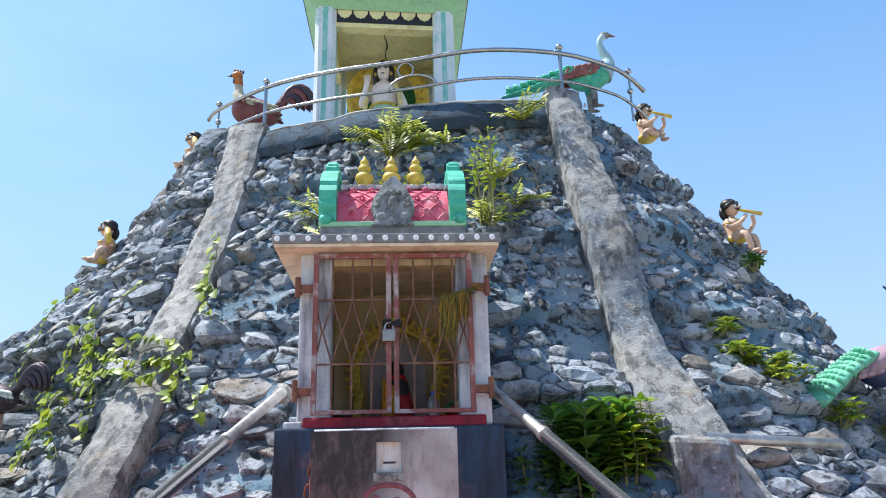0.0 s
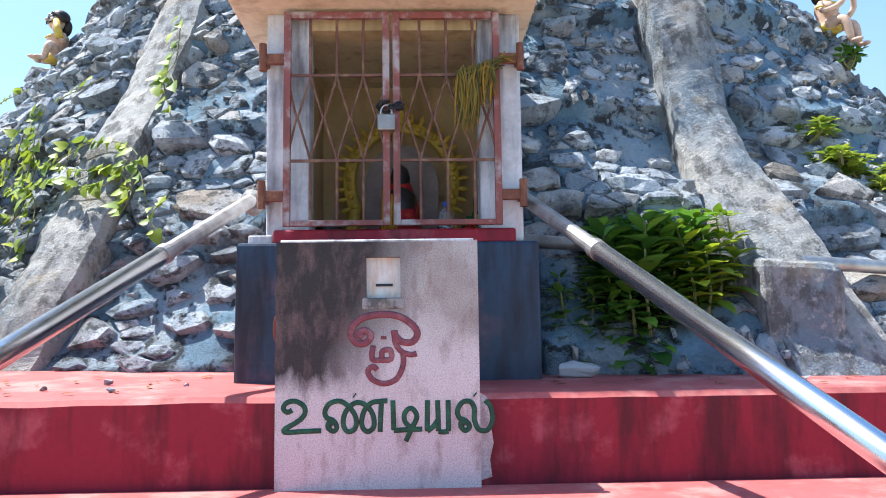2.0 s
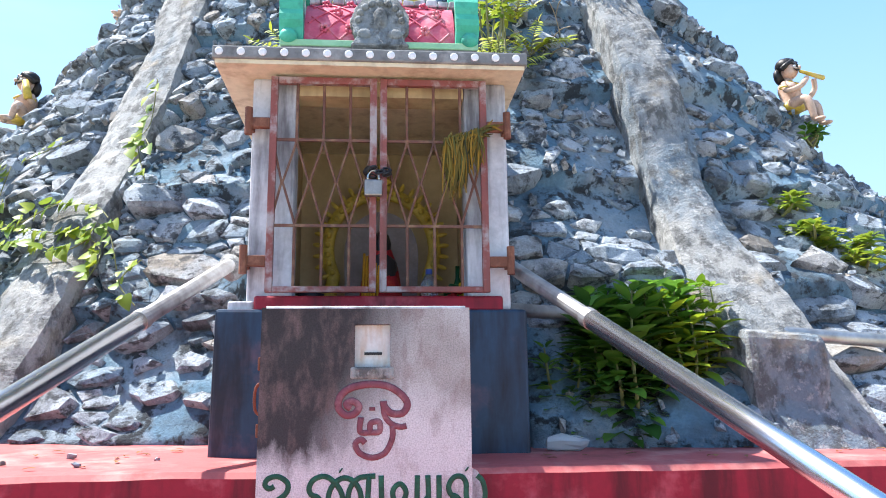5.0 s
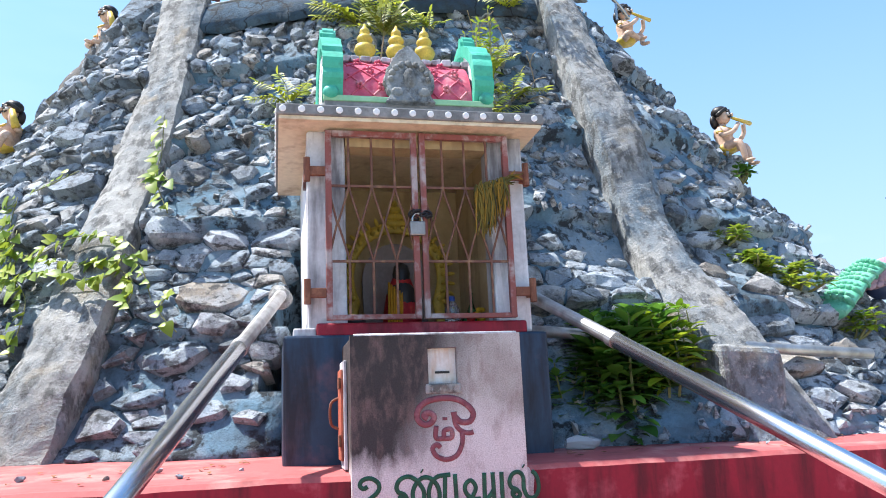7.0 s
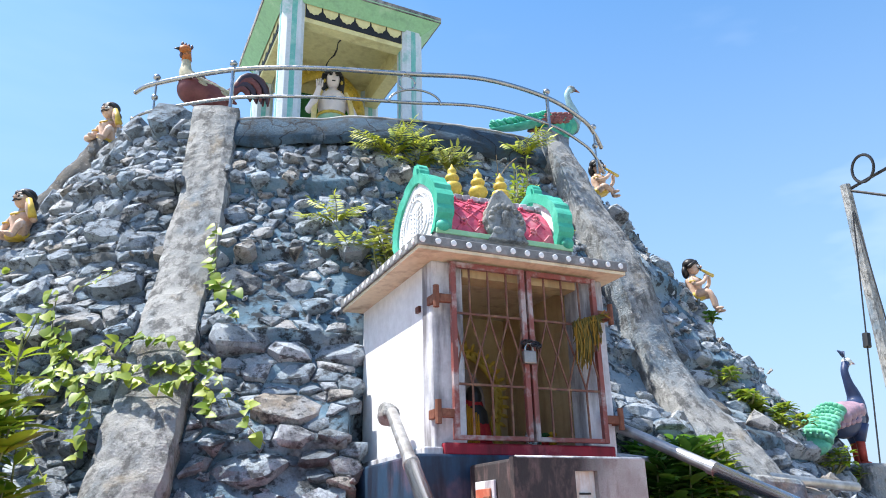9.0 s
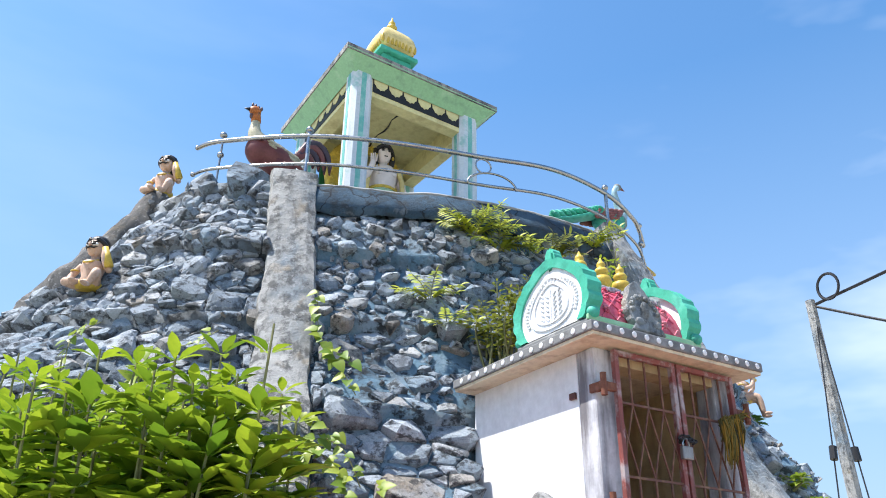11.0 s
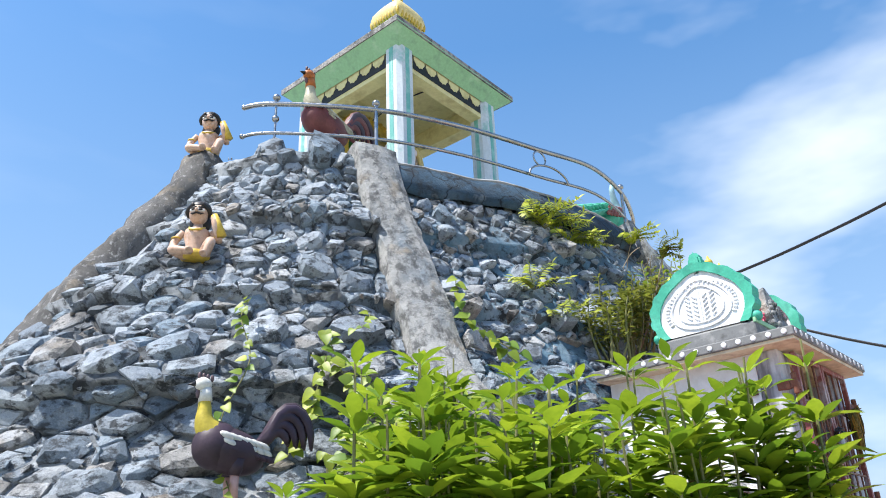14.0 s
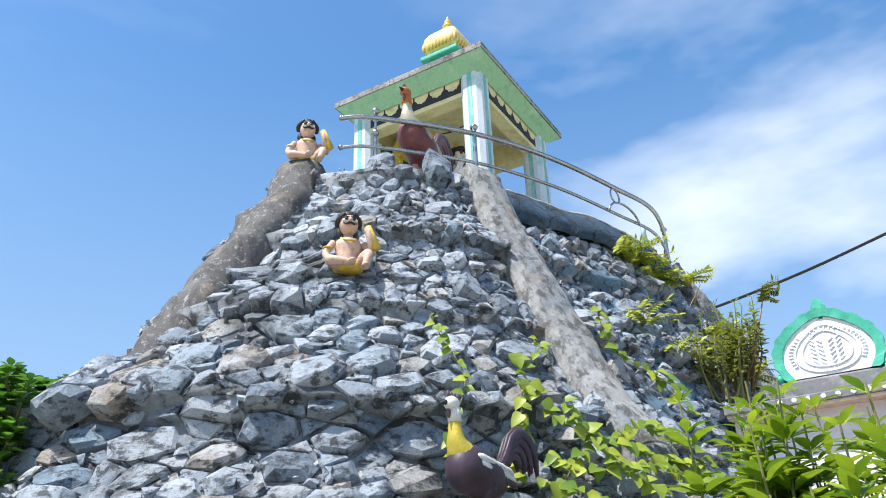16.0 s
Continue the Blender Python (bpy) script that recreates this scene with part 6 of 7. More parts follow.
def shrub(rnd, x, y, z, height, spread, stems, leaf, width, mat, label, whorls=7, name="shrub", per=4, low=0.6):
    """An upright bush: each stem carries whorls of leaves, densest at its tip."""
    t = thing(name, label, "bush" if name != "tall_shrub" else "shrub", (x, y, z), "leafy bushes")
    b = Blades()
    for k in range(stems):
        a, d = rnd.uniform(0, math.tau), spread * math.sqrt(rnd.random())
        h = height * rnd.uniform(0.68, 1.04)
        foot = Vector((x + d * 0.55 * math.cos(a), y + d * 0.55 * math.sin(a), z))
        top = Vector((x + d * math.cos(a), y + d * math.sin(a), z + h)) + Vector((rnd.uniform(-0.05, 0.05), rnd.uniform(-0.05, 0.05), 0))
        mid = foot.lerp(top, 0.55) + Vector((rnd.uniform(-0.05, 0.05), rnd.uniform(-0.05, 0.05), 0))
        line = spline([foot, mid, top], 6)
        part("stem", tube(line, [0.009 - 0.006 * i / (len(line) - 1) for i in range(len(line))], 5), M_STEM, t)
        for w in range(whorls):
            f = 1.0 - low * (w / whorls) ** 1.1
            q = line[min(len(line) - 1, int(f * (len(line) - 1)))].lerp(line[max(0, int(f * (len(line) - 1)) - 1)], rnd.random())
            turn = rnd.uniform(0, math.tau)
            rise = 0.75 - 0.85 * w / whorls
            size = leaf * (0.62 + 0.5 * min(1.0, w / 2.5)) * rnd.uniform(0.8, 1.15)
            for j in range(per):
                aa = turn + j * math.tau / per + rnd.uniform(-0.25, 0.25)
                way = Vector((math.cos(aa), math.sin(aa), rise + rnd.uniform(-0.25, 0.25)))
                b.leaf(q + way.normalized() * 0.012, way, (0, 0, 1), size * rnd.uniform(0.8, 1.1), width * size / leaf, rnd.uniform(0.1, 0.45))
    b.part("foliage", mat, t, "")
    return t


def creeper(rnd, runs, mat, label, size=0.05, step=0.045, name="vine"):
    """A climbing plant: thin stems that lie on the mound, with heart-shaped leaves."""
    p0, _ = at_mound(*runs[0][0])
    t = thing(name, label, "vine", p0, "climbing vines")
    b = Blades()
    for run in runs:
        line = spline([at_mound(x, z, 0.11 + 0.06 * rnd.random())[0] for x, z in run], 8)
        part("stem", tube(line, 0.003, 5), M_STEM, t)
        dist = 0.0
        for p, q in zip(line, line[1:]):
            dist += (q - p).length
            while dist > step:
                dist -= step
                out = Vector((p.x - MX, p.y - MY, 0)).normalized()
                side = Vector((-out.y, out.x, 0))
                way = side * rnd.uniform(-1, 1) + out * rnd.uniform(0.1, 0.6) + Vector((0, 0, rnd.uniform(-0.9, 0.2)))
                s = size * rnd.uniform(0.55, 1.25)
                b.leaf(p + out * rnd.uniform(0, 0.05), way, out + Vector((0, 0, 0.8)), s, s * 0.85, 0.2, HEART)
    b.part("foliage", mat, t)
    return t


def fern(rnd, p, out, fronds, length, mat, label, lift=0.35, name="fern"):
    """Pinnate fronds springing from one point of the mound."""
    t = thing(name, label, "fern", p, "ferns on the mound")
    b = Blades()
    out = Vector((out.x, out.y, 0)).normalized()
    side = Vector((-out.y, out.x, 0))
    for k in range(fronds):
        a = rnd.uniform(-1.3, 1.3)
        way = (side * math.sin(a) + out * 0.5 * math.cos(a) + Vector((0, 0, lift * math.cos(a) + 0.1))).normalized()
        ln = length * rnd.uniform(0.6, 1.1)
        line = spline([p, p + way * ln * 0.5 + Vector((0, 0, 0.03)), p + way * ln + Vector((0, 0, -0.12 * ln)) + out * 0.05], 6)
        part("stalk", tube(line, 0.0025, 4), M_STEM, t)
        for i, q in enumerate(line[2:]):
            d = (line[min(i + 3, len(line) - 1)] - line[i + 1]).normalized()
            s = d.cross(Vector((0, 0, 1)))
            s = s.normalized() if s.length > 1e-3 else side
            for sg in (-1, 1):
                w = s * sg + d * 0.7 + Vector((0, 0, rnd.uniform(-0.3, 0.15)))
                b.leaf(q, w, out + Vector((0, 0, 1)), ln * 0.3 * (1.1 - 0.5 * i / 10) * rnd.uniform(0.8, 1.15), 0.022, 0.25)
        b.leaf(line[-1], way, out + Vector((0, 0, 1)), 0.06, 0.022)
    b.part("foliage", mat, t)
    return t


def build_plants():
    rnd = random.Random(5)
    # tall bright shrubs between the path and the mound
    for x, y, h, n in ((-2.24, 3.36, 2.17, 22), (-2.6, 3.45, 2.12, 18), (-2.95, 3.6, 2.05, 20), (-3.1, 3.78, 2.06, 12), (-2.75, 3.95, 2.12, 16), (-2.42, 3.88, 2.3, 20), (-2.55, 4.2, 2.28, 18), (-3.08, 4.1, 2.0, 8)):
        shrub(rnd, x, y, 0.0, h, 0.25, int(n * 1.5), 0.12, 0.048, M_SHRUB, "bright green leafy shrub growing before the mound", 14, "tall_shrub", 5, 0.5)
    # broad-leaved bush beside the right-hand pipe
    shrub(rnd, 0.96, 3.95, 1.33, 0.58, 0.25, 24, 0.13, 0.066, M_DEEP, "dark green broad-leaved bush on the red platform", 11, low=0.9)
    shrub(rnd, 0.72, 4.0, 1.33, 0.34, 0.16, 10, 0.09, 0.045, M_DEEP, "low dark green bush beside the shrine base", 7, low=0.9)
    # lighter leaves paint a sunlit top onto the dark bush
    shrub(rnd, 1.1, 3.92, 1.33, 0.62, 0.17, 10, 0.12, 0.06, M_SHRUB, "upper part of the broad-leaved bush, lighter green for its lit top", 6)
    # olive bush growing out of the mound behind the shrine
    for x, z, h in ((-0.28, 2.85, 0.5), (-0.05, 2.95, 0.5), (0.12, 3.05, 0.42)):
        p, n = at_mound(x, z)
        shrub(rnd, p.x, p.y - 0.06, p.z, h, 0.22, 15, 0.052, 0.028, M_OLIVE, "straggling olive green bush rooted behind the shrine", 8, "bush", 3)
    p, n = at_mound(0.55, 3.2)
    shrub(rnd, p.x, p.y - 0.06, p.z, 0.6, 0.14, 6, 0.06, 0.026, M_VINE, "thin sapling rooted behind the shrine", 6, "sapling", 3)
    # patches on the right-hand slope and the far left shoulder
    for x, z, h, m in ((2.05, 2.25, 0.11, M_VINE), (2.17, 2.08, 0.1, M_VINE), (1.95, 2.42, 0.1, M_VINE), (2.12, 2.17, 0.08, M_VINE), (2.55, 3.0, 0.14, M_DEEP), (2.45, 1.85, 0.15, M_SHRUB), (2.85, 1.78, 0.1, M_VINE)):
        p, n = at_mound(x, z)
        shrub(rnd, p.x, p.y, p.z - 0.03, h, 0.12, 8, 0.058, 0.04, m, "small yellow-green bush in a crevice of the stones", 5, "bush", 4)
    for th, z, h in ((math.pi * 1.07, 2.45, 0.2), (math.pi * 1.075, 2.25, 0.25), (math.pi * 1.08, 2.05, 0.25), (math.pi * 1.085, 1.8, 0.3), (math.pi * 1.06, 2.6, 0.16)):
        p = mound(th, z)
        shrub(rnd, p.x - 0.03, p.y, p.z, h, 0.22, 11, 0.08, 0.055, M_DEEP, "low green creeping bush on the stones", 6, "bush", 4)
    # creepers
    creeper(rnd, [[(-2.05, 2.75), (-2.0, 2.45), (-1.75, 2.3), (-1.45, 2.28), (-1.25, 2.3)], [(-1.95, 2.5), (-1.9, 2.25), (-1.8, 2.05), (-1.85, 1.8)], [(-2.1, 2.3), (-1.95, 2.2), (-1.7, 2.2), (-1.5, 2.15), (-1.35, 2.2)], [(-2.15, 2.15), (-2.05, 1.95), (-1.95, 1.7)], [(-1.9, 2.35), (-2.05, 2.1), (-2.2, 1.9), (-2.15, 1.6)], [(-1.5, 2.3), (-1.3, 2.15), (-1.28, 1.95)], [(-2.1, 2.6), (-2.2, 2.35), (-2.3, 2.1)], [(-1.8, 2.35), (-1.6, 2.42), (-1.4, 2.4), (-1.3, 2.32)]], M_VINE, "yellow-green heart-leaved vine across the stones and the rib", 0.066, 0.022)
    creeper(rnd, [[(-1.22, 3.2), (-1.24, 2.95), (-1.22, 2.7), (-1.15, 2.5)], [(-1.2, 2.75), (-1.12, 2.62)], [(-1.1, 2.1), (-1.13, 1.95), (-1.05, 1.85)]], M_VINE, "thin vine hanging beside the cement rib", 0.065, 0.034)
    creeper(rnd, [[(-2.3, 2.95), (-2.42, 2.75), (-2.45, 2.55), (-2.58, 2.3), (-2.62, 2.0), (-2.6, 1.8)]], M_VINE, "trailing vine with heart-shaped leaves near the rooster", 0.05, 0.035)
    creeper(rnd, [[(-1.75, 2.95), (-1.85, 2.8), (-1.95, 2.75)], [(-1.35, 2.3), (-1.25, 2.2), (-1.2, 2.05)]], M_VINE, "small creeping vine between the stones", 0.05, 0.04)
    # ferns near the rim
    for x, z, n, ln in ((-0.1, 4.02, 12, 0.3), (0.05, 3.9, 10, 0.26), (-0.02, 4.12, 8, 0.2), (0.92, 4.12, 8, 0.24), (0.72, 3.6, 7, 0.2), (0.78, 3.35, 6, 0.2), (0.6, 3.15, 7, 0.2), (0.35, 3.95, 5, 0.16), (-0.55, 3.35, 6, 0.2), (-0.5, 3.1, 5, 0.2)):
        p, nn = at_mound(x, z, 0.02)
        fern(rnd, p, nn, n, ln, M_FERN, "yellow-green fern rooted between the stones")
    # slender sapling that rises behind the vault
    sap = fern(rnd, Vector((-0.06, 4.46, 3.5)), Vector((0, -1, 0)), 8, 0.16, M_OLIVE, "slender sapling with feathery leaves behind the vault", 0.9, "feathery_sapling")
    part("trunk", tube(spline([(-0.12, 4.8, 2.72), (-0.1, 4.6, 3.1), (-0.06, 4.46, 3.5)], 5), 0.005, 5), M_TWIG, sap)
    # dry twigs beside the ferns
    tw = thing("dry_twigs", "bare dry twigs sticking out of the mound", "twigs", at_mound(0.8, 3.6)[0])
    for k in range(16):
        p, nn = at_mound(0.55 + rnd.random() * 0.45, 3.3 + rnd.random() * 0.6)
        q = p + nn * 0.12 + Vector((rnd.uniform(-0.18, 0.18), 0, rnd.uniform(-0.1, 0.15)))
        part("twig", tube(spline([p, p.lerp(q, 0.5) + Vector((0, 0, 0.03)), q], 3), 0.003, 4), M_TWIG, tw)


# ---- pole and cables in the distance ----
def build_pole():
    t = thing("utility_pole", "grey concrete utility pole with black cables and stay wires", "utility pole", (9.6, 8.8, 0))
    part("pole", tube([(9.75, 8.8, 0), (9.6, 8.8, 6.95)], [0.14, 0.085], 8), M_CEMENT, t, "tapered concrete pole")
    black = plain("black_cable", (0.012, 0.012, 0.014), 0.5, 0.2)
    part("cable", tube(spline([(9.6, 8.7, 6.85), (9.55, 6.2, 7.12), (9.5, 3.0, 7.8), (9.4, -6.0, 10.2)], 8), 0.028, 6), black, t, "thick black cable")
    part("cable", tube(spline([(9.6, 8.7, 6.8), (9.4, 7.0, 5.85), (9.2, 4.5, 4.6), (9.0, -2.0, 1.9)], 8), 0.024, 6), black, t)
    part("cable_loop", tube([(9.5, 8.35 + 0.2 * math.sin(a), 7.05 + 0.24 * math.cos(a)) for a in [math.tau * k / 24 for k in range(25)]], 0.026, 6), black, t)
    for q, f in (((8.1, 8.4, 0.0), 0.5), ((9.1, 8.0, 0.0), 0.5)):
        a, b = Vector((9.6, 8.75, 6.6)), Vector(q)
        w = part("stay_wire", rod(a, b, 0.012, n=6), black, t)
        c = a.lerp(b, f * 0.75)
        d = (b - a).normalized()
        part("insulator", rod(c - d * 0.11, c + d * 0.11, 0.06, n=10), black, w, "black egg insulator")


# ---- litter on the platform ----
def build_litter():
    rnd = random.Random(8)
    b = Blades()
    t = thing("dry_leaves", "scattered dry brown leaves on the red platform", "leaves", (0.9, 3.8, 1.32))
    for k in range(70):
        x = rnd.uniform(0.5, 1.9) if k < 45 else rnd.uniform(-1.9, -0.65)
        y = rnd.uniform(3.42, 4.0)
        z = 1.292 + (y - 3.4) * 0.0483 + 0.006
        a = rnd.uniform(0, math.tau)
        b.leaf((x, y, z), (math.cos(a), math.sin(a), 0.12), (0, 0, 1), rnd.uniform(0.02, 0.05), 0.018, 0.2)
    b.part("leaf_litter", leaf_material("dry_leaf", (0.34, 0.2, 0.08), (0.14, 0.08, 0.04), 0.8), t)
    for x, y, r in ((-0.95, 3.52, 0.014), (-1.2, 3.6, 0.012), (-1.05, 3.75, 0.016), (-1.5, 3.7, 0.018), (-0.75, 3.66, 0.01), (1.35, 3.55, 0.012)):
        g = hull_stone(rnd, 12)
        bmesh.ops.transform(g, matrix=Matrix.Translation((x, y, 1.292 + (y - 3.4) * 0.0483 + r * 0.6)) @ Matrix.Diagonal((r * 1.3, r, r * 0.8, 1)), verts=g.verts[:])
        tagged(part("pebble", g, M_RUBBLE), "small grey pebble lying on the red platform", "pebble", "pebbles on the platform")
    bt = thing("crushed_bottle", "crushed clear plastic bottle lying on the platform", "bottle", (0.62, 3.75, 1.32))
    m = Mat("crushed_plastic", 0.15, 0, 0.5)
    m.color((0.7, 0.74, 0.76))
    m.b.inputs["Transmission Weight"].default_value = 0.6
    part("bottle_body", roughen(tube([(0.55, 3.76, 1.335), (0.6, 3.75, 1.335), (0.66, 3.74, 1.335), (0.69, 3.735, 1.335)], [0.026, 0.028, 0.026, 0.012], 12), 0.012, 35), m.m, bt)


# ---- stones of the mound ----
def hull_stone(rnd, n):
    """An angular quarry stone about 2 units wide."""
    bm = bmesh.new()
    for _ in range(n):
        v = Vector((rnd.gauss(0, 1), rnd.gauss(0, 1), rnd.gauss(0, 1))).normalized()
        m = max(abs(v.x), abs(v.y), abs(v.z))
        v = v.lerp(v / m * 0.8, 0.7) * rnd.uniform(0.84, 1.1)
        bm.verts.new(v)
    r = bmesh.ops.convex_hull(bm, input=bm.verts[:])
    bmesh.ops.delete(bm, geom=[v for v in bm.verts if not v.link_faces], context="VERTS")
    return bm


def rib_x(path, z):
    for (x0, z0), (x1, z1) in zip(path, path[1:]):
        if z1 <= z <= z0:
            return x0 + (x1 - x0) * (z0 - z) / (z0 - z1)
    return path[0][0] if z > path[0][1] else path[-1][0]


def bisect(row, v):
    lo, hi = 0, len(row)
    while lo < hi:
        mid = (lo + hi) // 2
        if row[mid] <= v:
            lo = mid + 1
        else:
            hi = mid
    return lo


def clip_cell(poly, px, py, nx, ny):
    """Keeps the part of a convex outline on the side of a line towards which (nx, ny) does not point."""
    out = []
    for k, (ax, ay) in enumerate(poly):
        bx, by = poly[(k + 1) % len(poly)]
        da, db = (ax - px) * nx + (ay - py) * ny, (bx - px) * nx + (by - py) * ny
        if da <= 0:
            out.append((ax, ay))
        if (da < 0 < db) or (db < 0 < da):
            t = da / (da - db)
            out.append((ax + (bx - ax) * t, ay + (by - ay) * t))
    return out


def build_stones(base):
    """Random rubble masonry: irregular convex stones fitted against one another, sparser in the smooth mortar on the east side."""
    rnd = random.Random(11)
    # distance along the face, measured at mid height
    ths = [math.pi * (0.93 + 1.07 * k / 400) for k in range(401)]
    arc = [0.0]
    for a, b in zip(ths, ths[1:]):
        arc.append(arc[-1] + (mound(b, 2.6) - mound(a, 2.6)).length)
    total = arc[-1]

    def th_of(s):
        k = min(399, max(0, bisect(arc, s) - 1))
        return ths[k] + (ths[k + 1] - ths[k]) * (s - arc[k]) / (arc[k + 1] - arc[k])

    def s_of(th):
        k = min(399, max(0, bisect(ths, th) - 1))
        return arc[k] + (arc[k + 1] - arc[k]) * (th - ths[k]) / (ths[k + 1] - ths[k])

    TALL = 1.7
    cell, seeds = {}, []

    def near(s, v, ring):
        key = (int(s // 0.25), int(v // 0.25))
        for dx in range(-ring, ring + 1):
            for dy in range(-ring, ring + 1):
                yield from cell.get((key[0] + dx, key[1] + dy), ())

    for lo, hi, tries, slack in ((0.13, 0.17, 260, 1.15), (0.085, 0.12, 4200, 0.98), (0.05, 0.08, 16000, 0.95), (0.032, 0.045, 16000, 0.92)):
        for _ in range(tries):
            s, v, r = rnd.uniform(0, total), rnd.uniform(1.1, RIM - 0.07) * TALL, rnd.uniform(lo, hi)
            if all((s - a) ** 2 + (v - b) ** 2 > ((r + q) * slack) ** 2 for a, b, q, _ in near(s, v, 2)):
                seeds.append((s, v, r, len(seeds)))
                cell.setdefault((int(s // 0.25), int(v // 0.25)), []).append(seeds[-1])
    made = []
    for s, v, r, k in seeds:
        z = v / TALL
        th = th_of(s)
        p = mound(th, z)
        u = th / math.pi
        if in_shrine(p, 0.02) or in_shrine(p + Vector((0, -0.06, 0)), 0.0):
            continue
        front = u > 1.25
        if front and -1.2 < p.x < 1.2 and z > 4.16 - 0.12 * noise.noise(p * 2):
            continue
        # bare mortar: between the shrine and the right rib, and on the hollow beyond it
        bare = noise.noise(p * 1.5 + Vector((4, 1, 2)))
        loose = 0.0
        if p.x > 0.3 and u < 1.9 and z > 2.2:
            loose = 0.75 if p.x < 1.3 else 0.6
        elif -1.3 < p.x <= 0.3 and front and z > 2.6:
            loose = 0.25
        if 0.4 < p.x < 1.3 and z < 1.78:
            continue
        if -1.65 < p.x < -0.5 and front and z < 1.8:
            loose = 0.6
        if rnd.random() < loose * (0.55 + 0.9 * bare):
            continue
        poly = [(s + 3.2 * r * math.cos(a), v + 3.2 * r * math.sin(a)) for a in [math.tau * q / 10 + 0.3 for q in range(10)]]
        for a, b, q, j in near(s, v, 2):
            if j == k or len(poly) < 3:
                continue
            dx, dy = a - s, b - v
            dd = math.hypot(dx, dy)
            if dd > 3.2 * r + 0.4:
                continue
            cut = (dd * dd + r * r - q * q) / (2 * dd)
            poly = clip_cell(poly, s + dx / dd * cut, v + dy / dd * cut, dx / dd, dy / dd)
        # stones end at the ribs
        for path, half in ((RIB_L, 0.19), (RIB_R, 0.17)):
            if front and len(poly) > 2:
                sa, sb = s_of(mound_front(rib_x(path, z), z)), s_of(mound_front(rib_x(path, z - 0.1), z - 0.1))
                tilt = (sb - sa) / (0.1 * TALL)
                sg = -1 if s > sa else 1
                ln = math.hypot(1, tilt)
                poly = clip_cell(poly, sa - sg * half * 0.9, v, sg / ln, sg * tilt / ln)
        if abs(u - RIB_B) < 0.035 and z > 3.05:
            continue
        if len(poly) < 3:
            continue
        area = sum(ax * by - bx * ay for (ax, ay), (bx, by) in zip(poly, poly[1:] + poly[:1])) / 2
        if area < 0.0018:
            continue
        # drop crowded corners
        kept = [q for i, q in enumerate(poly) if math.hypot(q[0] - poly[i - 1][0], q[1] - poly[i - 1][1]) > 0.5 * r]
        if len(kept) < 4:
            kept = poly
        cs, cv = sum(q[0] for q in kept) / len(kept), sum(q[1] for q in kept) / len(kept)
        n = mound_normal(th, z)
        lift = bumps(p)
        shrink = rnd.uniform(0.9, 0.99) if loose == 0 else rnd.uniform(0.66, 0.9)
        rise = min(0.065, r * rnd.uniform(0.15, 0.52))
        gx, gy = rnd.uniform(-0.26, 0.26), rnd.uniform(-0.34, 0.14)
        inset = rnd.uniform(0.62, 0.9)
        verts, m = [], len(kept)

        def put(q, f, h):
            a, b = cs + (q[0] - cs) * f, cv + (q[1] - cv) * f
            return mound(th_of(a), b / TALL) + n * (lift + h + (gx * (a - cs) + gy * (b - cv)))

        for q in kept:
            verts.append(put(q, shrink, -0.09))
        for q in kept:
            verts.append(put(q, shrink * rnd.uniform(0.94, 1.03), rise * rnd.uniform(-0.3, 0.5)))
        for q in kept:
            verts.append(put(q, shrink * inset * rnd.uniform(0.85, 1.1), rise * rnd.uniform(0.6, 1.15)))
        verts.append(put((cs + rnd.uniform(-0.3, 0.3) * r, cv + rnd.uniform(-0.3, 0.3) * r), 1.0, rise * rnd.uniform(0.95, 1.25)))
        faces = []
        for i in range(m):
            j = (i + 1) % m
            faces += [(i, j, m + j, m + i), (m + i, m + j, 2 * m + j, 2 * m + i), (2 * m + i, 2 * m + j, 3 * m)]
        made.append((p, verts, faces))
    made.sort(key=lambda m: (m[0] - Vector((-1.6, 4.8, 2.2))).length)
    inv = world_of(base).inverted()
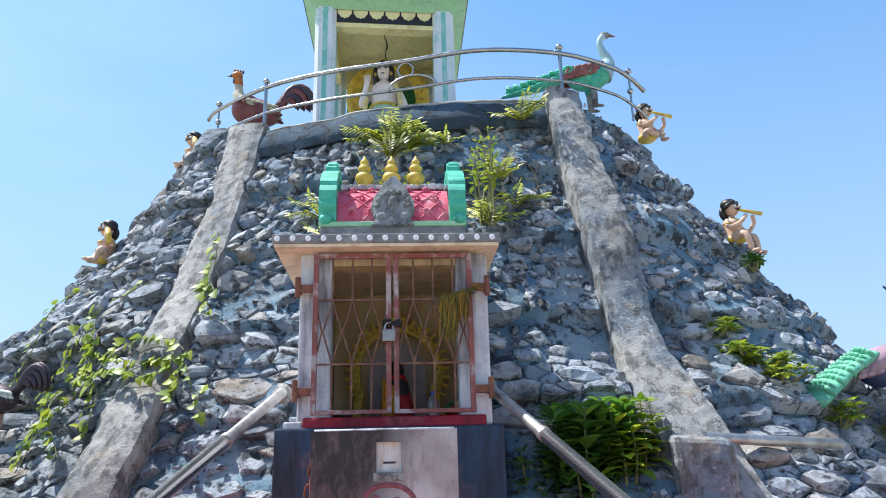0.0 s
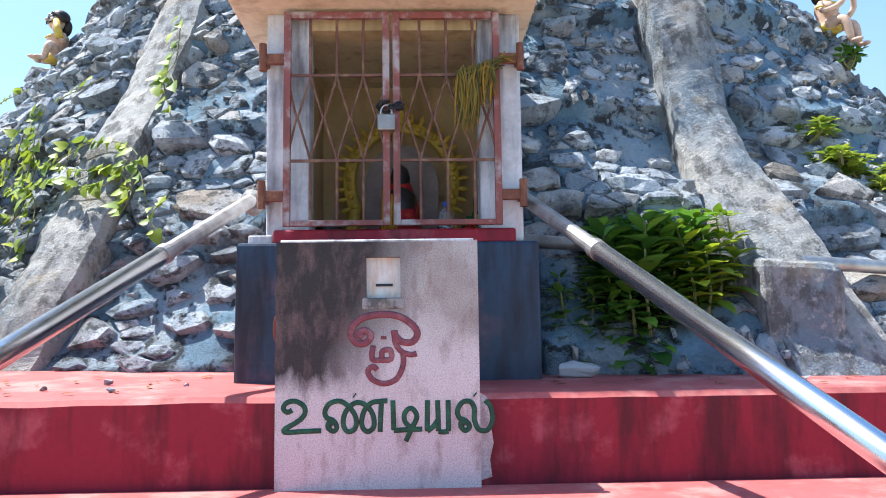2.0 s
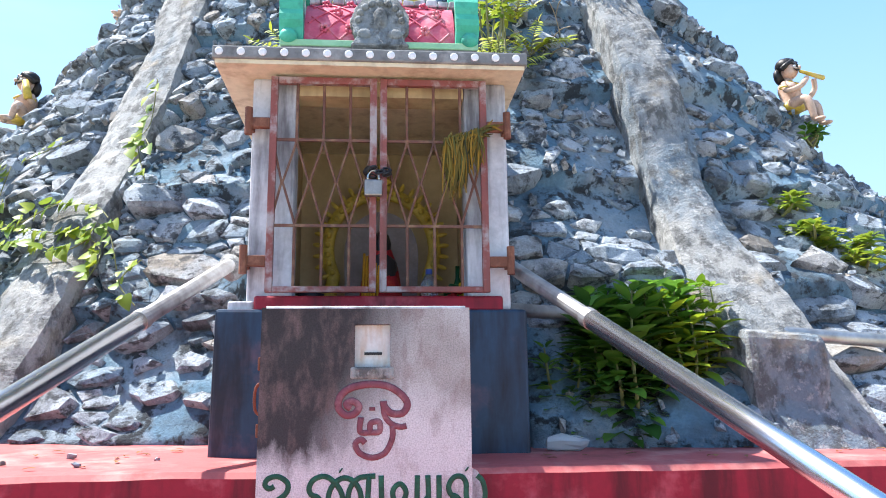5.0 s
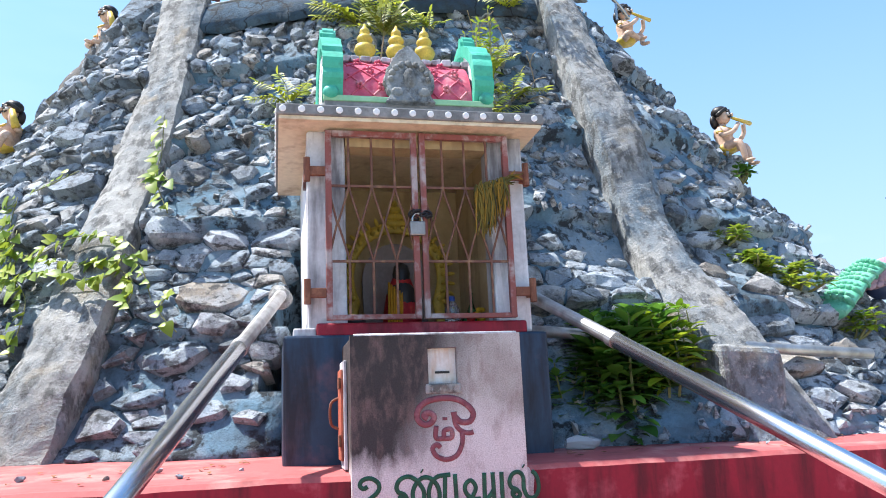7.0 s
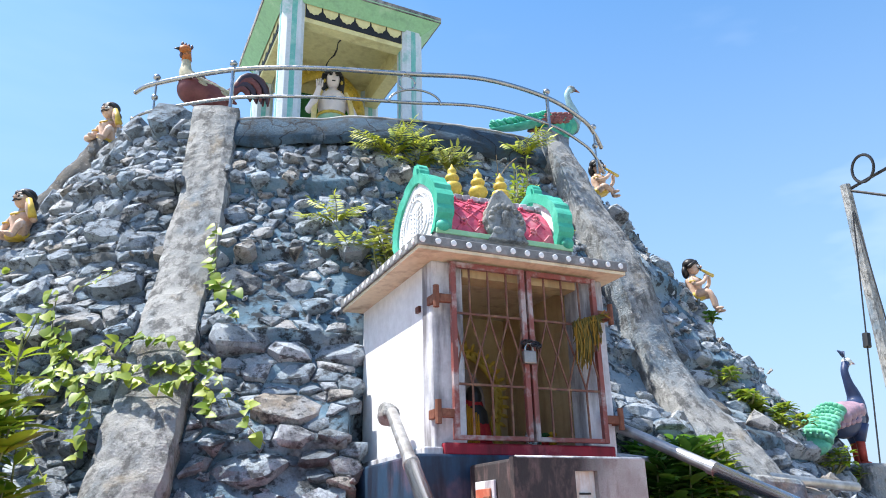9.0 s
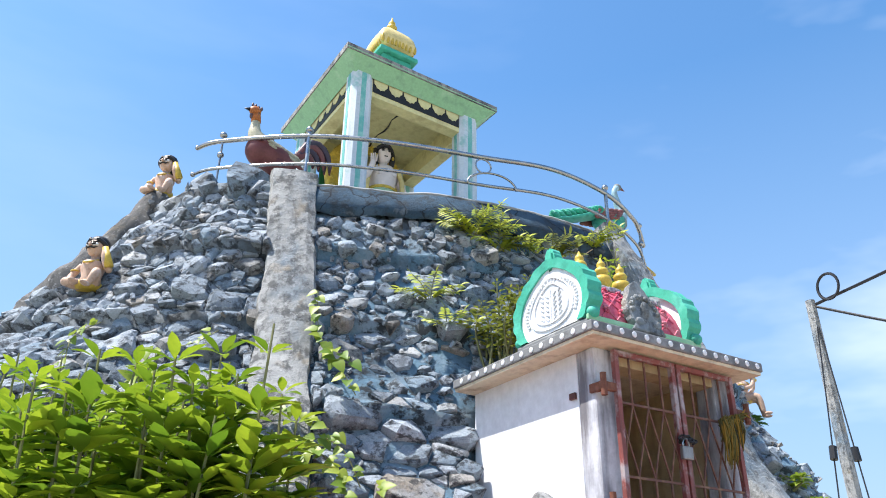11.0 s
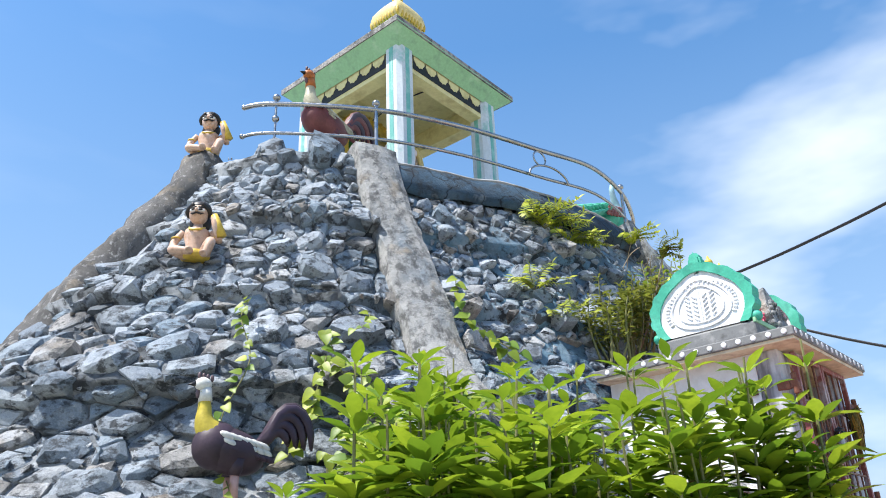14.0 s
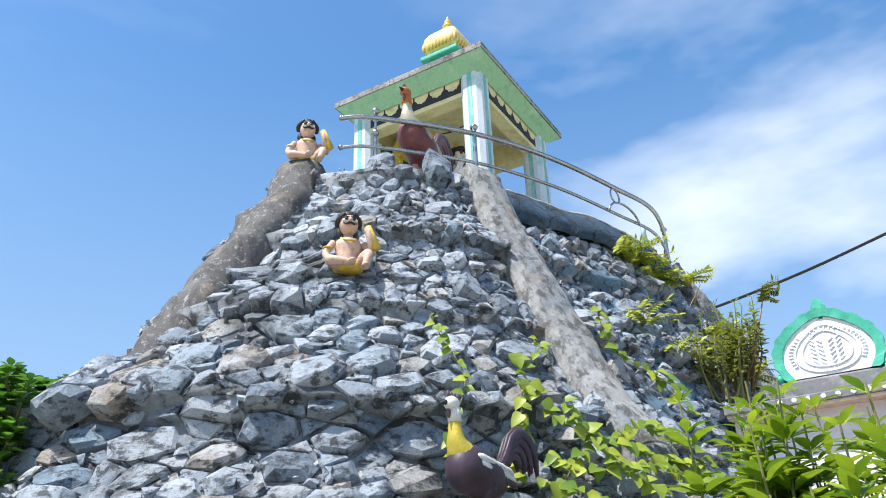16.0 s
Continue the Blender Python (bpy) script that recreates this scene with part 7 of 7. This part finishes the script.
    for p, verts, faces in made[:300]:
        me = bpy.data.meshes.new("stone")
        me.from_pydata([tuple(v - p) for v in verts], [], faces)
        me.materials.append(M_STONE)
        ob = new("stone", me)
        ob.parent = base
        ob.matrix_parent_inverse = inv
        ob.matrix_basis = Matrix.Translation(p)
    verts, faces = [], []
    for p, vs, fs in made[300:]:
        o = len(verts)
        verts.extend([tuple(v) for v in vs])
        faces.extend([tuple(o + i for i in f) for f in fs])
    # chips and crumbs in the joints
    chips = []
    for k in range(8):
        bm = hull_stone(rnd, 9)
        bmesh.ops.recalc_face_normals(bm, faces=bm.faces)
        me = bpy.data.meshes.new("chip")
        bm.to_mesh(me)
        bm.free()
        chips.append(me)
    for k in range(3600):
        th, z = math.pi * rnd.uniform(0.95, 1.98), rnd.uniform(1.15, RIM - 0.02)
        p = mound(th, z)
        r = rnd.uniform(0.01, 0.032)
        front = th > math.pi * 1.25
        if front and (abs(p.x - rib_x(RIB_L, z)) < 0.17 or abs(p.x - rib_x(RIB_R, z)) < 0.18 or (-1.2 < p.x < 1.2 and z > 4.14)):
            continue
        if in_shrine(p, 0.03) or (abs(th / math.pi - RIB_B) < 0.03 and z > 3.0) or noise.noise(p * 1.6) > 0.25:
            continue
        m = Matrix.Translation(p + mound_normal(th, z) * (bumps(p) + r * 0.3)) @ Euler([rnd.uniform(0, 6) for _ in range(3)]).to_matrix().to_4x4() @ Matrix.Diagonal((r * 1.4, r, r * 0.8, 1))
        o = len(verts)
        verts.extend([tuple(m @ v.co) for v in chips[k % 8].vertices])
        faces.extend([tuple(o + i for i in f.vertices) for f in chips[k % 8].polygons])
    me = bpy.data.meshes.new("rubble")
    me.from_pydata(verts, [], faces)
    me.materials.append(M_RUBBLE)
    ob = new("rubble", me)
    ob.parent = base
    ob.matrix_parent_inverse = inv
    tagged(ob, "more grey quarry stones and chips set in the mortar", kind="stuff")


ground_sheet()
MOUND = build_mound()
build_ribs(MOUND)
build_platform()
build_shrine()
build_gate()
build_donation_box()
build_shrine_inside()
build_handrails()
build_rim_railing()
build_pavilion()
build_deity()
build_statues()
build_plants()
build_pole()
build_side_pipe()
build_litter()
build_stones(MOUND)
